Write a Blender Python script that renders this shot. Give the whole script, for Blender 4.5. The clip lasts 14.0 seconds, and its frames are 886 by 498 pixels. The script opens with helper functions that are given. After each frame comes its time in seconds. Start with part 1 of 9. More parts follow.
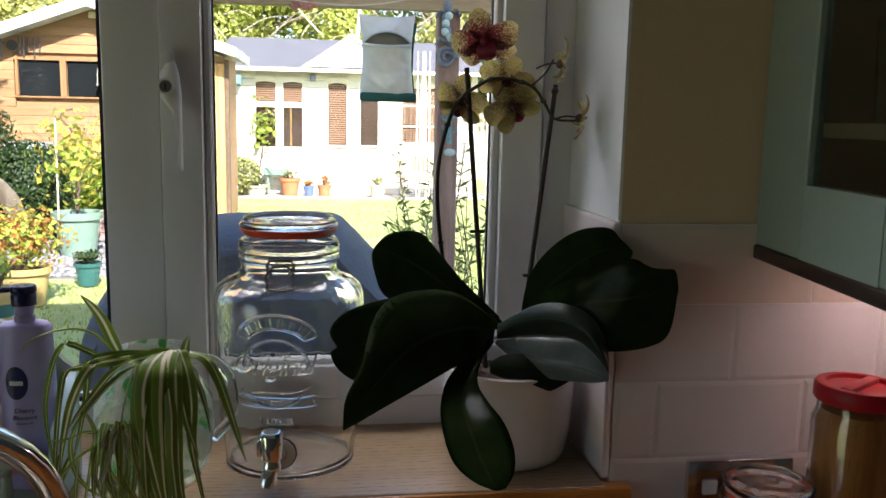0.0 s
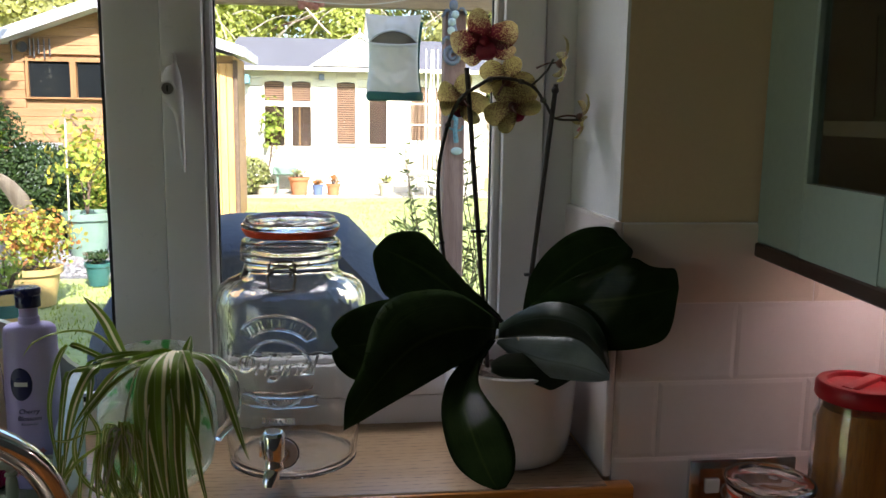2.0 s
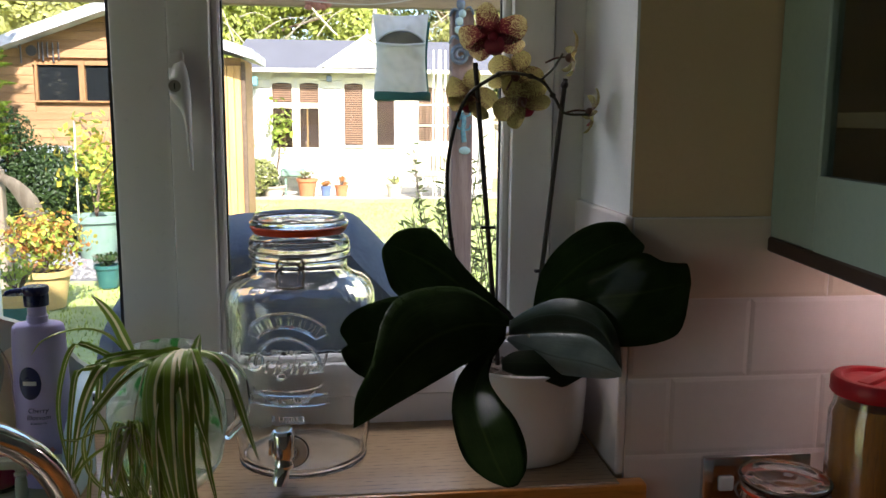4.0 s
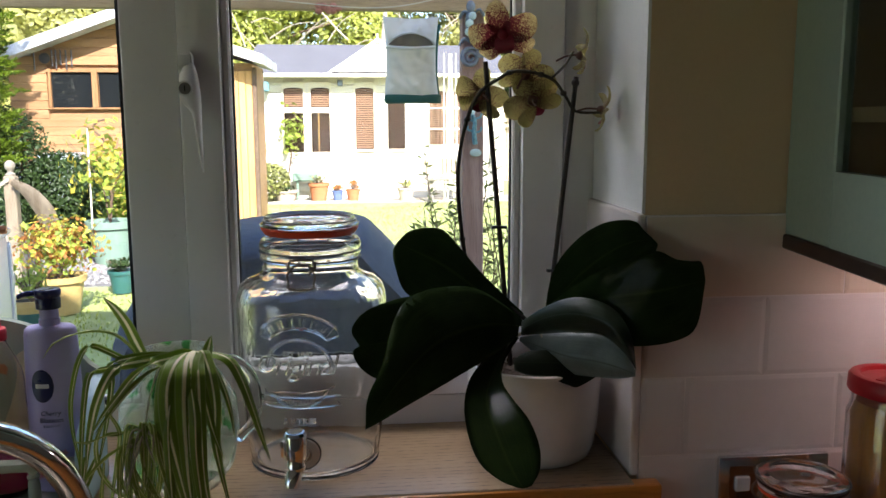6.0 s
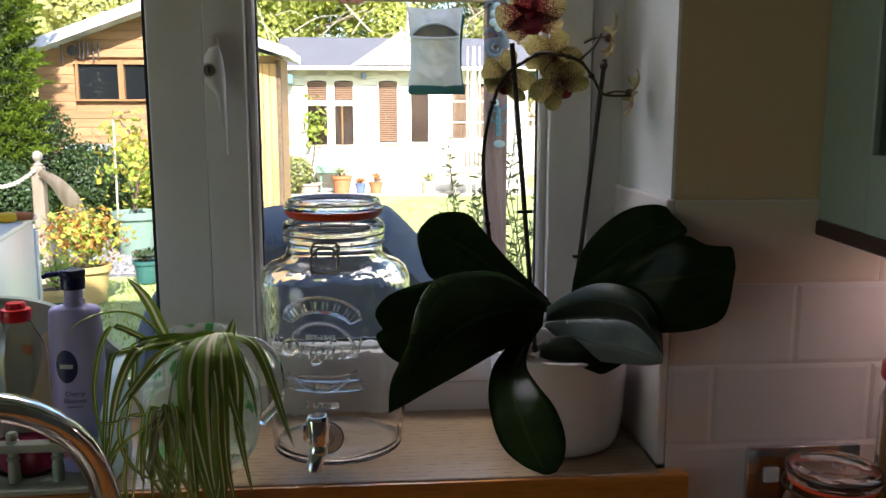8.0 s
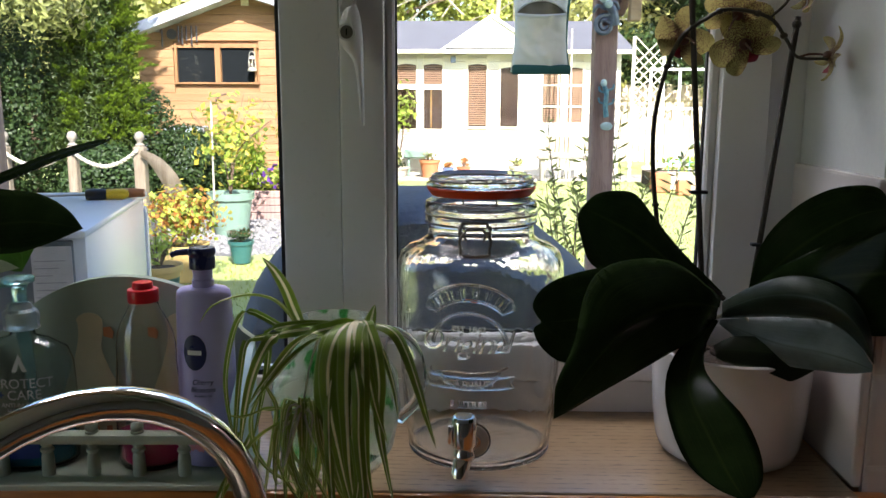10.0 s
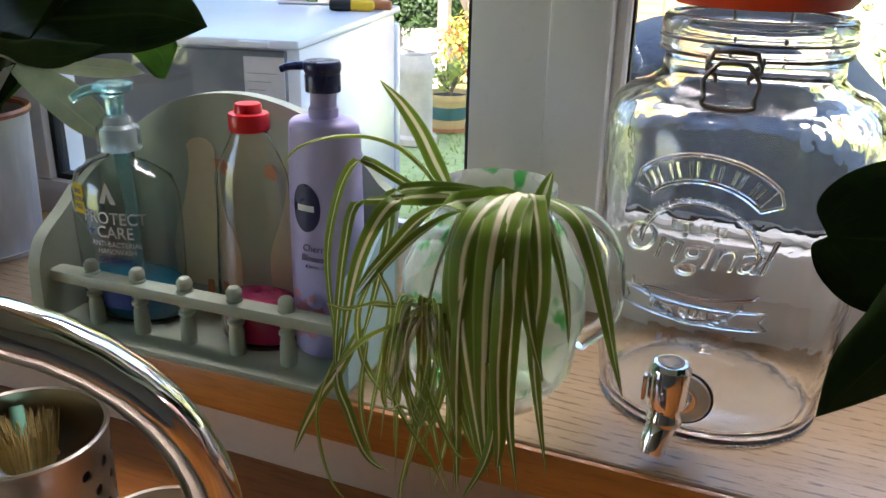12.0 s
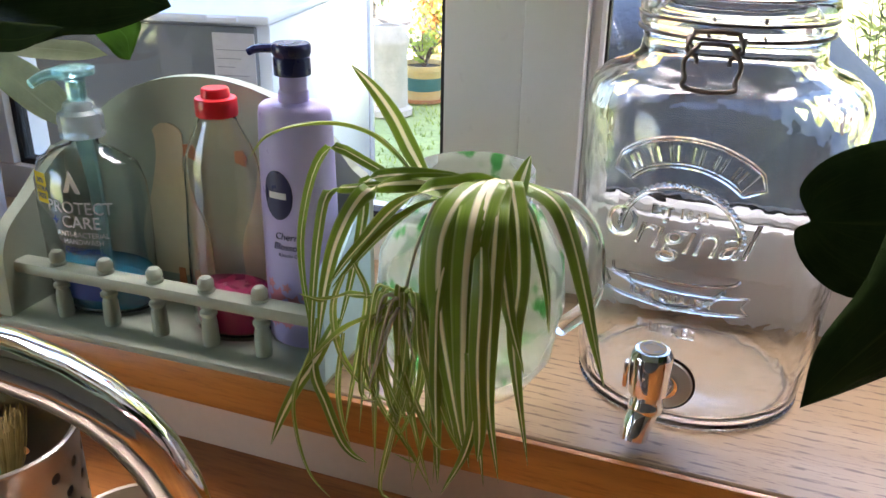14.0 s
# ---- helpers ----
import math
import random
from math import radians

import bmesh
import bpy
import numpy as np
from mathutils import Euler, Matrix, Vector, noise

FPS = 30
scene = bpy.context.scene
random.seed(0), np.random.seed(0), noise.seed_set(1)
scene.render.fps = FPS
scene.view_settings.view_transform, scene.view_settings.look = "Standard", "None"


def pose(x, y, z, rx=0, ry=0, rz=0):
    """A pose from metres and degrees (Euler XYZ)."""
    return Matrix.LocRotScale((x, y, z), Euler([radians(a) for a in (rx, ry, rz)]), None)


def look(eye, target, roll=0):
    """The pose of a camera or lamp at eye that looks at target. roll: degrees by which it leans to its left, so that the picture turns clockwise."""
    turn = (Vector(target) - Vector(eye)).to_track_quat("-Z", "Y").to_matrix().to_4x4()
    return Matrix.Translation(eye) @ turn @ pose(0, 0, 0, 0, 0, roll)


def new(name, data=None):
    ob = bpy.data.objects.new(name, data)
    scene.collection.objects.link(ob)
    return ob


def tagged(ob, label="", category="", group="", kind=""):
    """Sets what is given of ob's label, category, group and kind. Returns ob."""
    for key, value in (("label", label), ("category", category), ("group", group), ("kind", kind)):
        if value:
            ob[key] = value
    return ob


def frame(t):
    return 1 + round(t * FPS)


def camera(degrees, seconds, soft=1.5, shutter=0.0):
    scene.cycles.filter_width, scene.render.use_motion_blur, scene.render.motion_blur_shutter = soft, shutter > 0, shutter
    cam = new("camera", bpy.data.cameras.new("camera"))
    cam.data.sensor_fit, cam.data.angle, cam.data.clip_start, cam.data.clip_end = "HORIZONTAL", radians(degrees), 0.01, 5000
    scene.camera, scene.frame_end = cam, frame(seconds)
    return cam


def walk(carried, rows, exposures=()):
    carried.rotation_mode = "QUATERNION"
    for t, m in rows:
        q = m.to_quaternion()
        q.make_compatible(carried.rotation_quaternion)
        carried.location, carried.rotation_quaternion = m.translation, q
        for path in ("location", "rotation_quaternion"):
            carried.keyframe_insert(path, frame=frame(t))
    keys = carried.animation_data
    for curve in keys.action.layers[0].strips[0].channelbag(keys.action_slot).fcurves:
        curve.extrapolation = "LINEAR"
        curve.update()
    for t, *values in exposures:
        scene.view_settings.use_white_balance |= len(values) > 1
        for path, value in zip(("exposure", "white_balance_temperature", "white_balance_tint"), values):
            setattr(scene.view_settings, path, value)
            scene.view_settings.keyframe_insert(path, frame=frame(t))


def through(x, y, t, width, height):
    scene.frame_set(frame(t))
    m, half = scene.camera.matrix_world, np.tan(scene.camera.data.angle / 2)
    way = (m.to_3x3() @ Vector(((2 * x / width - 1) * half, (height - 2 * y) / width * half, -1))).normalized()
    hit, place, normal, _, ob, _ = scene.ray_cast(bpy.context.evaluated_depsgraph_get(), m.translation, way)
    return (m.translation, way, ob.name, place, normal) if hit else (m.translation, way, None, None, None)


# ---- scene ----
cam = camera(55.7, 14.0)
PATH = [
    (0, (0.069, -0.99, 1.511), (0.343, 0.967, 1.206), 1.2),
    (0.5, (0.074, -0.994, 1.512), (0.329, 0.966, 1.201), 1.0),
    (1, (0.073, -0.997, 1.51), (0.332, 0.963, 1.207), 0.9),
    (1.5, (0.078, -0.998, 1.513), (0.331, 0.963, 1.209), 0.9),
    (2, (0.08, -0.994, 1.514), (0.331, 0.966, 1.204), 0.8),
    (2.5, (0.077, -0.991, 1.515), (0.325, 0.969, 1.202), 0.7),
    (5, (0.081, -0.986, 1.503), (0.295, 0.979, 1.199), 0.0),
    (5.5, (0.079, -0.987, 1.505), (0.285, 0.979, 1.202), -0.2),
    (6, (0.081, -0.982, 1.502), (0.284, 0.985, 1.202), -0.2),
    (6.5, (0.085, -0.979, 1.497), (0.278, 0.99, 1.202), -0.3),
    (7, (0.079, -0.974, 1.5), (0.271, 0.992, 1.193), -0.4),
    (7.2, (0.082, -0.974, 1.497), (0.268, 0.993, 1.187), -0.3),
    (9.5, (0.032, -0.923, 1.477), (0.052, 1.05, 1.154), 0.0),
    (10, (-0.002, -0.857, 1.466), (-0.047, 1.112, 1.118), 0.2),
    (10.2, (-0.012, -0.83, 1.462), (-0.072, 1.137, 1.103), 0.3),
    (10.5, (-0.007, -0.781, 1.453), (-0.084, 1.18, 1.067), 0.2),
    (10.8, (0.019, -0.712, 1.433), (-0.125, 1.234, 0.993), 0.4),
    (11, (0.036, -0.657, 1.427), (-0.312, 1.227, 0.851), 0.8),
    (11.2, (0.049, -0.618, 1.428), (-0.479, 1.189, 0.753), 1.3),
    (11.5, (0.052, -0.569, 1.422), (-0.646, 1.153, 0.682), 1.2),
    (12, (0.046, -0.527, 1.406), (-0.655, 1.202, 0.686), 1.3),
    (12.5, (0.043, -0.506, 1.4), (-0.635, 1.228, 0.671), 1.3),
    (13, (0.042, -0.507, 1.403), (-0.615, 1.222, 0.641), 1.2),
    (13.5, (0.044, -0.511, 1.405), (-0.601, 1.22, 0.638), 1.1),
    (14, (0.04, -0.51, 1.412), (-0.601, 1.214, 0.628), 1.0),
]
walk(cam, [(t, look(eye, target, roll)) for t, eye, target, roll in PATH],
     exposures=[(0, 1.75, 6290, 13.5), (7.0, 1.75, 6290, 13.5), (9.5, 1.72, 6290, 13), (10.5, 1.8, 6310, 12.5), (11.0, 2.02, 6330, 13), (11.5, 2.5, 6350, 14), (12.5, 2.9, 6390, 16.5), (13.2, 3.16, 6420, 18), (14.0, 3.22, 6440, 18)])

# ---- light ----
world = bpy.data.worlds.new("sky")
scene.world = world
world.use_nodes = True
wn = world.node_tree.nodes
sky = wn.new("ShaderNodeTexSky")
sky.sky_type = "NISHITA"
sky.sun_disc = False
sky.sun_elevation = radians(42)
sky.sun_rotation = radians(163.6)
wn["Background"].inputs["Strength"].default_value = 0.15
world.node_tree.links.new(sky.outputs["Color"], wn["Background"].inputs["Color"])

sun_data = bpy.data.lights.new("sun", "SUN")
sun_data.energy, sun_data.angle, sun_data.color = 5.0, radians(0.5), (1.0, 0.95, 0.87)
sun = new("sun", sun_data)
sun.matrix_world = look((5.0, -17, 15.5), (0, 0, 0))


def daylight(name, at, target, wide, tall, watts, color, spread=180):
    """An added area lamp that stands in for the sky's light at one opening of the room."""
    d = bpy.data.lights.new(name, "AREA")
    d.shape, d.size, d.size_y, d.energy, d.color, d.spread = "RECTANGLE", wide, tall, watts, color, radians(spread)
    ob = new(name, d)
    ob.matrix_world = look(at, target)
    return ob


daylight("window_daylight", (-0.16, 0.30, 1.90), (-0.06, -0.20, 1.05), 0.95, 0.25, 0.80, (1.0, 0.93, 0.92), 80)
# Fill lamp for the room, set at an invented doorway out of view.
daylight("unseen_doorway_fill", (-2.7, -1.75, 1.1), (0.0, -1.2, 1.1), 1.4, 1.9, 0.25, (1.0, 0.94, 0.95))

# ---- materials ----
def nodes_of(name):
    m = bpy.data.materials.new(name)
    m.use_nodes = True
    return m, m.node_tree.nodes, m.node_tree.links, m.node_tree.nodes["Principled BSDF"]


def mixed(n, l, fac, a, b):
    """A colour mix of a and b (colours or sockets) by the socket fac."""
    mix = n.new("ShaderNodeMix")
    mix.data_type = "RGBA"
    l.new(fac, mix.inputs["Factor"])
    for slot, v in (("A", a), ("B", b)):
        s = [i for i in mix.inputs if i.name == slot and i.type == "RGBA"][0]
        if isinstance(v, tuple):
            s.default_value = (*v, 1)
        else:
            l.new(v, s)
    return [o for o in mix.outputs if o.type == "RGBA"][0]


def ramp(n, l, fac, lo, hi):
    r = n.new("ShaderNodeMapRange")
    r.inputs["From Min"].default_value, r.inputs["From Max"].default_value = lo, hi
    l.new(fac, r.inputs["Value"])
    return r.outputs["Result"]


def coords(n, l, kind="Object", scale=(1, 1, 1)):
    tc, mp = n.new("ShaderNodeTexCoord"), n.new("ShaderNodeMapping")
    mp.inputs["Scale"].default_value = scale
    l.new(tc.outputs[kind], mp.inputs["Vector"])
    return mp.outputs["Vector"]


def noise_of(n, l, vec, scale, detail=4.0, rough=0.55):
    t = n.new("ShaderNodeTexNoise")
    t.inputs["Scale"].default_value, t.inputs["Detail"].default_value, t.inputs["Roughness"].default_value = scale, detail, rough
    l.new(vec, t.inputs["Vector"])
    return t.outputs["Fac"]


def bumped(n, l, bsdf, height, strength, distance=0.002):
    b = n.new("ShaderNodeBump")
    b.inputs["Strength"].default_value, b.inputs["Distance"].default_value = strength, distance
    l.new(height, b.inputs["Height"])
    l.new(b.outputs["Normal"], bsdf.inputs["Normal"])


def mat(name, color, rough=0.5, metal=0.0, var=0.12, scale=8.0, fine=90.0, bump=0.15, trans=0.0, ior=1.45, sub=0.0, each=0.0, alpha=None, coat=0.0, dist=0.002):
    """A surface with variation at two scales, fine relief and, with each, a tone of its own for every object."""
    m, n, l, b = nodes_of(name)
    vec = coords(n, l)
    big, small = noise_of(n, l, vec, scale), noise_of(n, l, vec, fine, 6.0)
    dark, light = tuple(c * (1 - var) for c in color), tuple(min(1, c * (1 + var)) for c in color)
    col = mixed(n, l, ramp(n, l, big, 0.3, 0.7), dark, light)
    col = mixed(n, l, ramp(n, l, small, 0.42, 0.8), col, tuple(c * (1 - 0.7 * var) for c in color))
    if each:
        oi = n.new("ShaderNodeObjectInfo")
        hs = n.new("ShaderNodeHueSaturation")
        l.new(ramp(n, l, oi.outputs["Random"], -1 / each + 0.5, 1 / each + 0.5), hs.inputs["Value"])
        r = [x for x in n if x.type == "MAP_RANGE"][-1]
        r.inputs["From Min"].default_value, r.inputs["From Max"].default_value = 0, 1
        r.inputs["To Min"].default_value, r.inputs["To Max"].default_value = 1 - each, 1 + each
        l.new(col, hs.inputs["Color"])
        col = hs.outputs["Color"]
    l.new(col, b.inputs["Base Color"])
    rr = ramp(n, l, small, 0.2, 0.8)
    r = [x for x in n if x.type == "MAP_RANGE"][-1]
    r.inputs["To Min"].default_value, r.inputs["To Max"].default_value = max(0.02, rough * 0.85), min(1, rough * 1.15)
    l.new(rr, b.inputs["Roughness"])
    b.inputs["Metallic"].default_value = metal
    b.inputs["Transmission Weight"].default_value = trans
    b.inputs["IOR"].default_value = ior
    b.inputs["Coat Weight"].default_value = coat
    if sub:
        b.inputs["Subsurface Weight"].default_value = sub
        b.inputs["Subsurface Radius"].default_value = (0.01, 0.008, 0.005)
    if bump:
        bumped(n, l, b, small, bump, dist)
    return m


def wood(name, light, dark, along="x", rough=0.4, size=1.0, coat=0.0, knots=False, each=0.0):
    """Planed timber: long grain, growth bands, pores and, where asked, small knots."""
    m, n, l, b = nodes_of(name)
    s = {"x": (1.2, 14, 14), "y": (14, 1.2, 14), "z": (14, 14, 1.2)}[along]
    vec = coords(n, l, "Object", tuple(v * size for v in s))
    band = noise_of(n, l, vec, 2.6, 5.0, 0.6)
    fine = noise_of(n, l, coords(n, l, "Object", tuple(v * size * 5 for v in s)), 5.0, 8.0, 0.7)
    col = mixed(n, l, ramp(n, l, band, 0.33, 0.66), dark, light)
    col = mixed(n, l, ramp(n, l, fine, 0.5, 0.75), col, tuple(c * 0.62 for c in dark))
    if knots:
        vo = n.new("ShaderNodeTexVoronoi")
        vo.inputs["Scale"].default_value = 7.0
        l.new(coords(n, l, "Object", (1.0, 1.0, 1.6)), vo.inputs["Vector"])
        k = ramp(n, l, vo.outputs["Distance"], 0.10, 0.03)
        col = mixed(n, l, k, col, tuple(c * 0.3 for c in dark))
    if each:
        oi, hs = n.new("ShaderNodeObjectInfo"), n.new("ShaderNodeHueSaturation")
        r = n.new("ShaderNodeMapRange")
        r.inputs["To Min"].default_value, r.inputs["To Max"].default_value = 1 - each, 1 + each
        l.new(oi.outputs["Random"], r.inputs["Value"])
        l.new(r.outputs["Result"], hs.inputs["Value"])
        l.new(col, hs.inputs["Color"])
        col = hs.outputs["Color"]
    l.new(col, b.inputs["Base Color"])
    b.inputs["Roughness"].default_value = rough
    b.inputs["Coat Weight"].default_value = coat
    b.inputs["Coat Roughness"].default_value = 0.25
    bumped(n, l, b, fine, 0.2, 0.001)
    return m


def glass(name, color=(1, 1, 1), rough=0.0, ior=1.45, wavy=0.0, wave=14.0):
    m, n, l, b = nodes_of(name)
    b.inputs["Base Color"].default_value = (*color, 1)
    b.inputs["Roughness"].default_value = rough
    b.inputs["Transmission Weight"].default_value = 1.0
    b.inputs["IOR"].default_value = ior
    if wavy:
        bumped(n, l, b, noise_of(n, l, coords(n, l), wave, 1.5, 0.4), wavy, 0.01)
    return m


def leafy(name, color, rough=0.45, var=0.35, through=0.35, gloss=0.3):
    """Leaves of a crown: each its own tone, light passing through."""
    m, n, l, b = nodes_of(name)
    g = n.new("ShaderNodeNewGeometry")
    warm = (min(1, color[0] * 1.3), color[1] * 1.25, color[2] * 0.9)
    col = mixed(n, l, g.outputs["Random Per Island"], tuple(c * (1 - var) for c in color), warm)
    l.new(col, b.inputs["Base Color"])
    b.inputs["Roughness"].default_value = rough
    b.inputs["Specular IOR Level"].default_value = gloss
    t, mix, out = n.new("ShaderNodeBsdfTranslucent"), n.new("ShaderNodeMixShader"), n["Material Output"]
    l.new(col, t.inputs["Color"])
    mix.inputs["Fac"].default_value = through
    l.new(b.outputs["BSDF"], mix.inputs[1])
    l.new(t.outputs["BSDF"], mix.inputs[2])
    l.new(mix.outputs["Shader"], out.inputs["Surface"])
    return m


def striped_leaf(name, edge, middle, width=0.34, rough=0.35, through=0.2):
    """A blade with a pale stripe along its middle, by its own u across and v along."""
    m, n, l, b = nodes_of(name)
    tc, sp = n.new("ShaderNodeTexCoord"), n.new("ShaderNodeSeparateXYZ")
    l.new(tc.outputs["UV"], sp.inputs["Vector"])
    ma = n.new("ShaderNodeMath")
    ma.operation = "SUBTRACT"
    ma.inputs[1].default_value = 0.5
    l.new(sp.outputs["X"], ma.inputs[0])
    ab = n.new("ShaderNodeMath")
    ab.operation = "ABSOLUTE"
    l.new(ma.outputs[0], ab.inputs[0])
    lines = noise_of(n, l, coords(n, l, "UV", (24, 1.2, 1)), 3.0, 3.0)
    wob = n.new("ShaderNodeMath")
    wob.operation = "MULTIPLY_ADD"
    l.new(lines, wob.inputs[0])
    wob.inputs[1].default_value = 0.18
    l.new(ab.outputs[0], wob.inputs[2])
    own, shift = n.new("ShaderNodeObjectInfo"), n.new("ShaderNodeMath")
    shift.operation = "MULTIPLY_ADD"
    l.new(own.outputs["Random"], shift.inputs[0])
    shift.inputs[1].default_value = 0.10
    l.new(wob.outputs[0], shift.inputs[2])
    k = ramp(n, l, shift.outputs[0], width * 0.5 + 0.16, width * 0.5 + 0.11)
    g = mixed(n, l, lines, tuple(c * 0.38 for c in edge), tuple(min(1, c * 1.45) for c in edge))
    g = mixed(n, l, ramp(n, l, ab.outputs[0], 0.40, 0.46), g, tuple(0.80 * e + 0.16 * m_ for e, m_ in zip(edge, middle)))
    col = mixed(n, l, k, g, middle)
    l.new(col, b.inputs["Base Color"])
    b.inputs["Roughness"].default_value = rough
    t, mix, out = n.new("ShaderNodeBsdfTranslucent"), n.new("ShaderNodeMixShader"), n["Material Output"]
    l.new(col, t.inputs["Color"])
    mix.inputs["Fac"].default_value = through
    l.new(b.outputs["BSDF"], mix.inputs[1])
    l.new(t.outputs["BSDF"], mix.inputs[2])
    l.new(mix.outputs["Shader"], out.inputs["Surface"])
    bumped(n, l, b, lines, 0.3, 0.0008)
    return m


M = {}
M["upvc"] = mat("white_upvc", (0.76, 0.75, 0.74), 0.30, var=0.012, bump=0.0)
M["rubber"] = mat("black_rubber", (0.015, 0.016, 0.018), 0.6)
M["pane"] = glass("window_glass", (0.97, 0.985, 0.975), 0.0, 1.45)
M["cream"] = mat("cream_paint", (0.66, 0.49, 0.31), 0.75, var=0.05, scale=3, fine=160, bump=0.12)
M["upstand"] = mat("cream_upstand_paint", (0.70, 0.56, 0.43), 0.45, var=0.05, scale=5, fine=120, bump=0.08)
M["taupe"] = mat("taupe_paint", (0.24, 0.21, 0.19), 0.6, var=0.06, scale=3, fine=120)
M["white_paint"] = mat("white_paint", (0.74, 0.74, 0.74), 0.6, var=0.04, scale=4, fine=140, bump=0.08)
M["tile"] = mat("white_glazed_tile", (0.72, 0.65, 0.63), 0.16, var=0.04, scale=14, fine=30, bump=0.05, each=0.04, dist=0.004)
# White tile toned cream: shade below the cabinet, painted on the top row.
M["shaded_tile"] = mat("cream_shaded_tile", (0.70, 0.585, 0.48), 0.20, var=0.04, scale=14, fine=30, bump=0.05, dist=0.004)
M["grout"] = mat("pale_grout", (0.76, 0.69, 0.66), 0.9, var=0.12, fine=220)


def oak_mat(name, pale, warm, line):
    """Oiled oak laid along x: soft bands, wandering growth lines and broken dark pores."""
    m, n, l, b = nodes_of(name)
    soft = noise_of(n, l, coords(n, l, "Object", (2.2, 11, 11)), 2.0, 4.0, 0.55)
    col = mixed(n, l, ramp(n, l, soft, 0.32, 0.68), warm, pale)
    wv = n.new("ShaderNodeTexWave")
    wv.bands_direction = "Y"
    wv.inputs["Scale"].default_value, wv.inputs["Distortion"].default_value = 30.0, 12.0
    wv.inputs["Detail"].default_value, wv.inputs["Detail Scale"].default_value = 3.0, 0.30
    l.new(coords(n, l, "Object", (0.16, 1, 1)), wv.inputs["Vector"])
    dash = noise_of(n, l, coords(n, l, "Object", (58, 330, 330)), 1.0, 3.0, 0.6)
    pores = noise_of(n, l, coords(n, l, "Object", (60, 900, 900)), 1.0, 2.0, 0.6)
    near = ramp(n, l, wv.outputs["Fac"], 0.70, 0.98)
    both = n.new("ShaderNodeMath")
    both.operation = "MULTIPLY"
    l.new(near, both.inputs[0])
    l.new(ramp(n, l, dash, 0.46, 0.60), both.inputs[1])
    half = n.new("ShaderNodeMath")
    half.operation = "MULTIPLY"
    half.inputs[1].default_value = 0.85
    l.new(both.outputs[0], half.inputs[0])
    col = mixed(n, l, half.outputs[0], col, line)
    fleck = n.new("ShaderNodeMath")
    fleck.operation = "MULTIPLY"
    fleck.inputs[1].default_value = 0.6
    l.new(ramp(n, l, pores, 0.60, 0.72), fleck.inputs[0])
    col = mixed(n, l, fleck.outputs[0], col, line)
    l.new(col, b.inputs["Base Color"])
    b.inputs["Roughness"].default_value = 0.34
    b.inputs["Coat Weight"].default_value = 0.3
    b.inputs["Coat Roughness"].default_value = 0.22
    bumped(n, l, b, half.outputs[0], -0.25, 0.0008)
    return m


M["oak"] = oak_mat("oak_sill", (0.37, 0.268, 0.163), (0.30, 0.202, 0.110), (0.105, 0.066, 0.040))
M["oak_front"] = wood("oak_edge", (0.72, 0.315, 0.065), (0.46, 0.175, 0.03), "x", 0.3, 0.8, 0.4, knots=True)
M["worktop"] = wood("oak_worktop", (0.46, 0.18, 0.042), (0.26, 0.09, 0.018), "x", 0.3, 0.8, 0.4, knots=True)
M["sage"] = mat("sage_green_paint", (0.30, 0.38, 0.32), 0.4, var=0.06, scale=5, fine=120, bump=0.06)
M["brown_edge"] = wood("dark_brown_edge", (0.06, 0.03, 0.016), (0.03, 0.014, 0.008), "y", 0.4)
M["flange"] = mat("milky_plastic", (0.82, 0.84, 0.85), 0.2, trans=0.0, var=0.02, bump=0.0)
M["chrome"] = mat("chrome", (0.86, 0.86, 0.87), 0.06, 1.0, var=0.02, scale=20, fine=60, bump=0.0)
M["plate"] = mat("satin_chrome", (0.72, 0.72, 0.74), 0.16, 1.0, var=0.02, bump=0.0)
M["steel"] = mat("brushed_steel", (0.41, 0.37, 0.32), 0.33, 1.0, var=0.05, scale=12, fine=200, bump=0.06)
M["wire"] = mat("rusty_steel_wire", (0.20, 0.17, 0.15), 0.4, 0.8, var=0.3, scale=60)
M["jar_glass"] = glass("jar_glass", (0.985, 0.995, 0.99), 0.0, 1.50, 0.06, 60.0)
M["emboss"] = glass("embossed_glass", (0.97, 0.985, 0.98), 0.03, 1.52)
M["seal"] = mat("orange_rubber_seal", (0.78, 0.075, 0.014), 0.40, var=0.1, sub=0.1)
# Slightly milky colour imitates window light reflected inside the base.
M["base_glass"] = mat("milky_base_glass", (0.88, 0.92, 0.94), 0.04, trans=0.965, var=0.05, scale=26, fine=60, bump=0.35)
M["black_plastic"] = mat("black_plastic", (0.012, 0.012, 0.014), 0.35)
M["white_ceramic"] = mat("white_ceramic", (0.72, 0.70, 0.70), 0.25, var=0.03, bump=0.03, coat=0.3)
M["bark_mix"] = mat("dark_bark_compost", (0.05, 0.032, 0.02), 0.9, var=0.5, scale=60, fine=150, bump=0.8, dist=0.006)
M["root"] = mat("pale_root", (0.42, 0.38, 0.26), 0.7, var=0.25, scale=80)


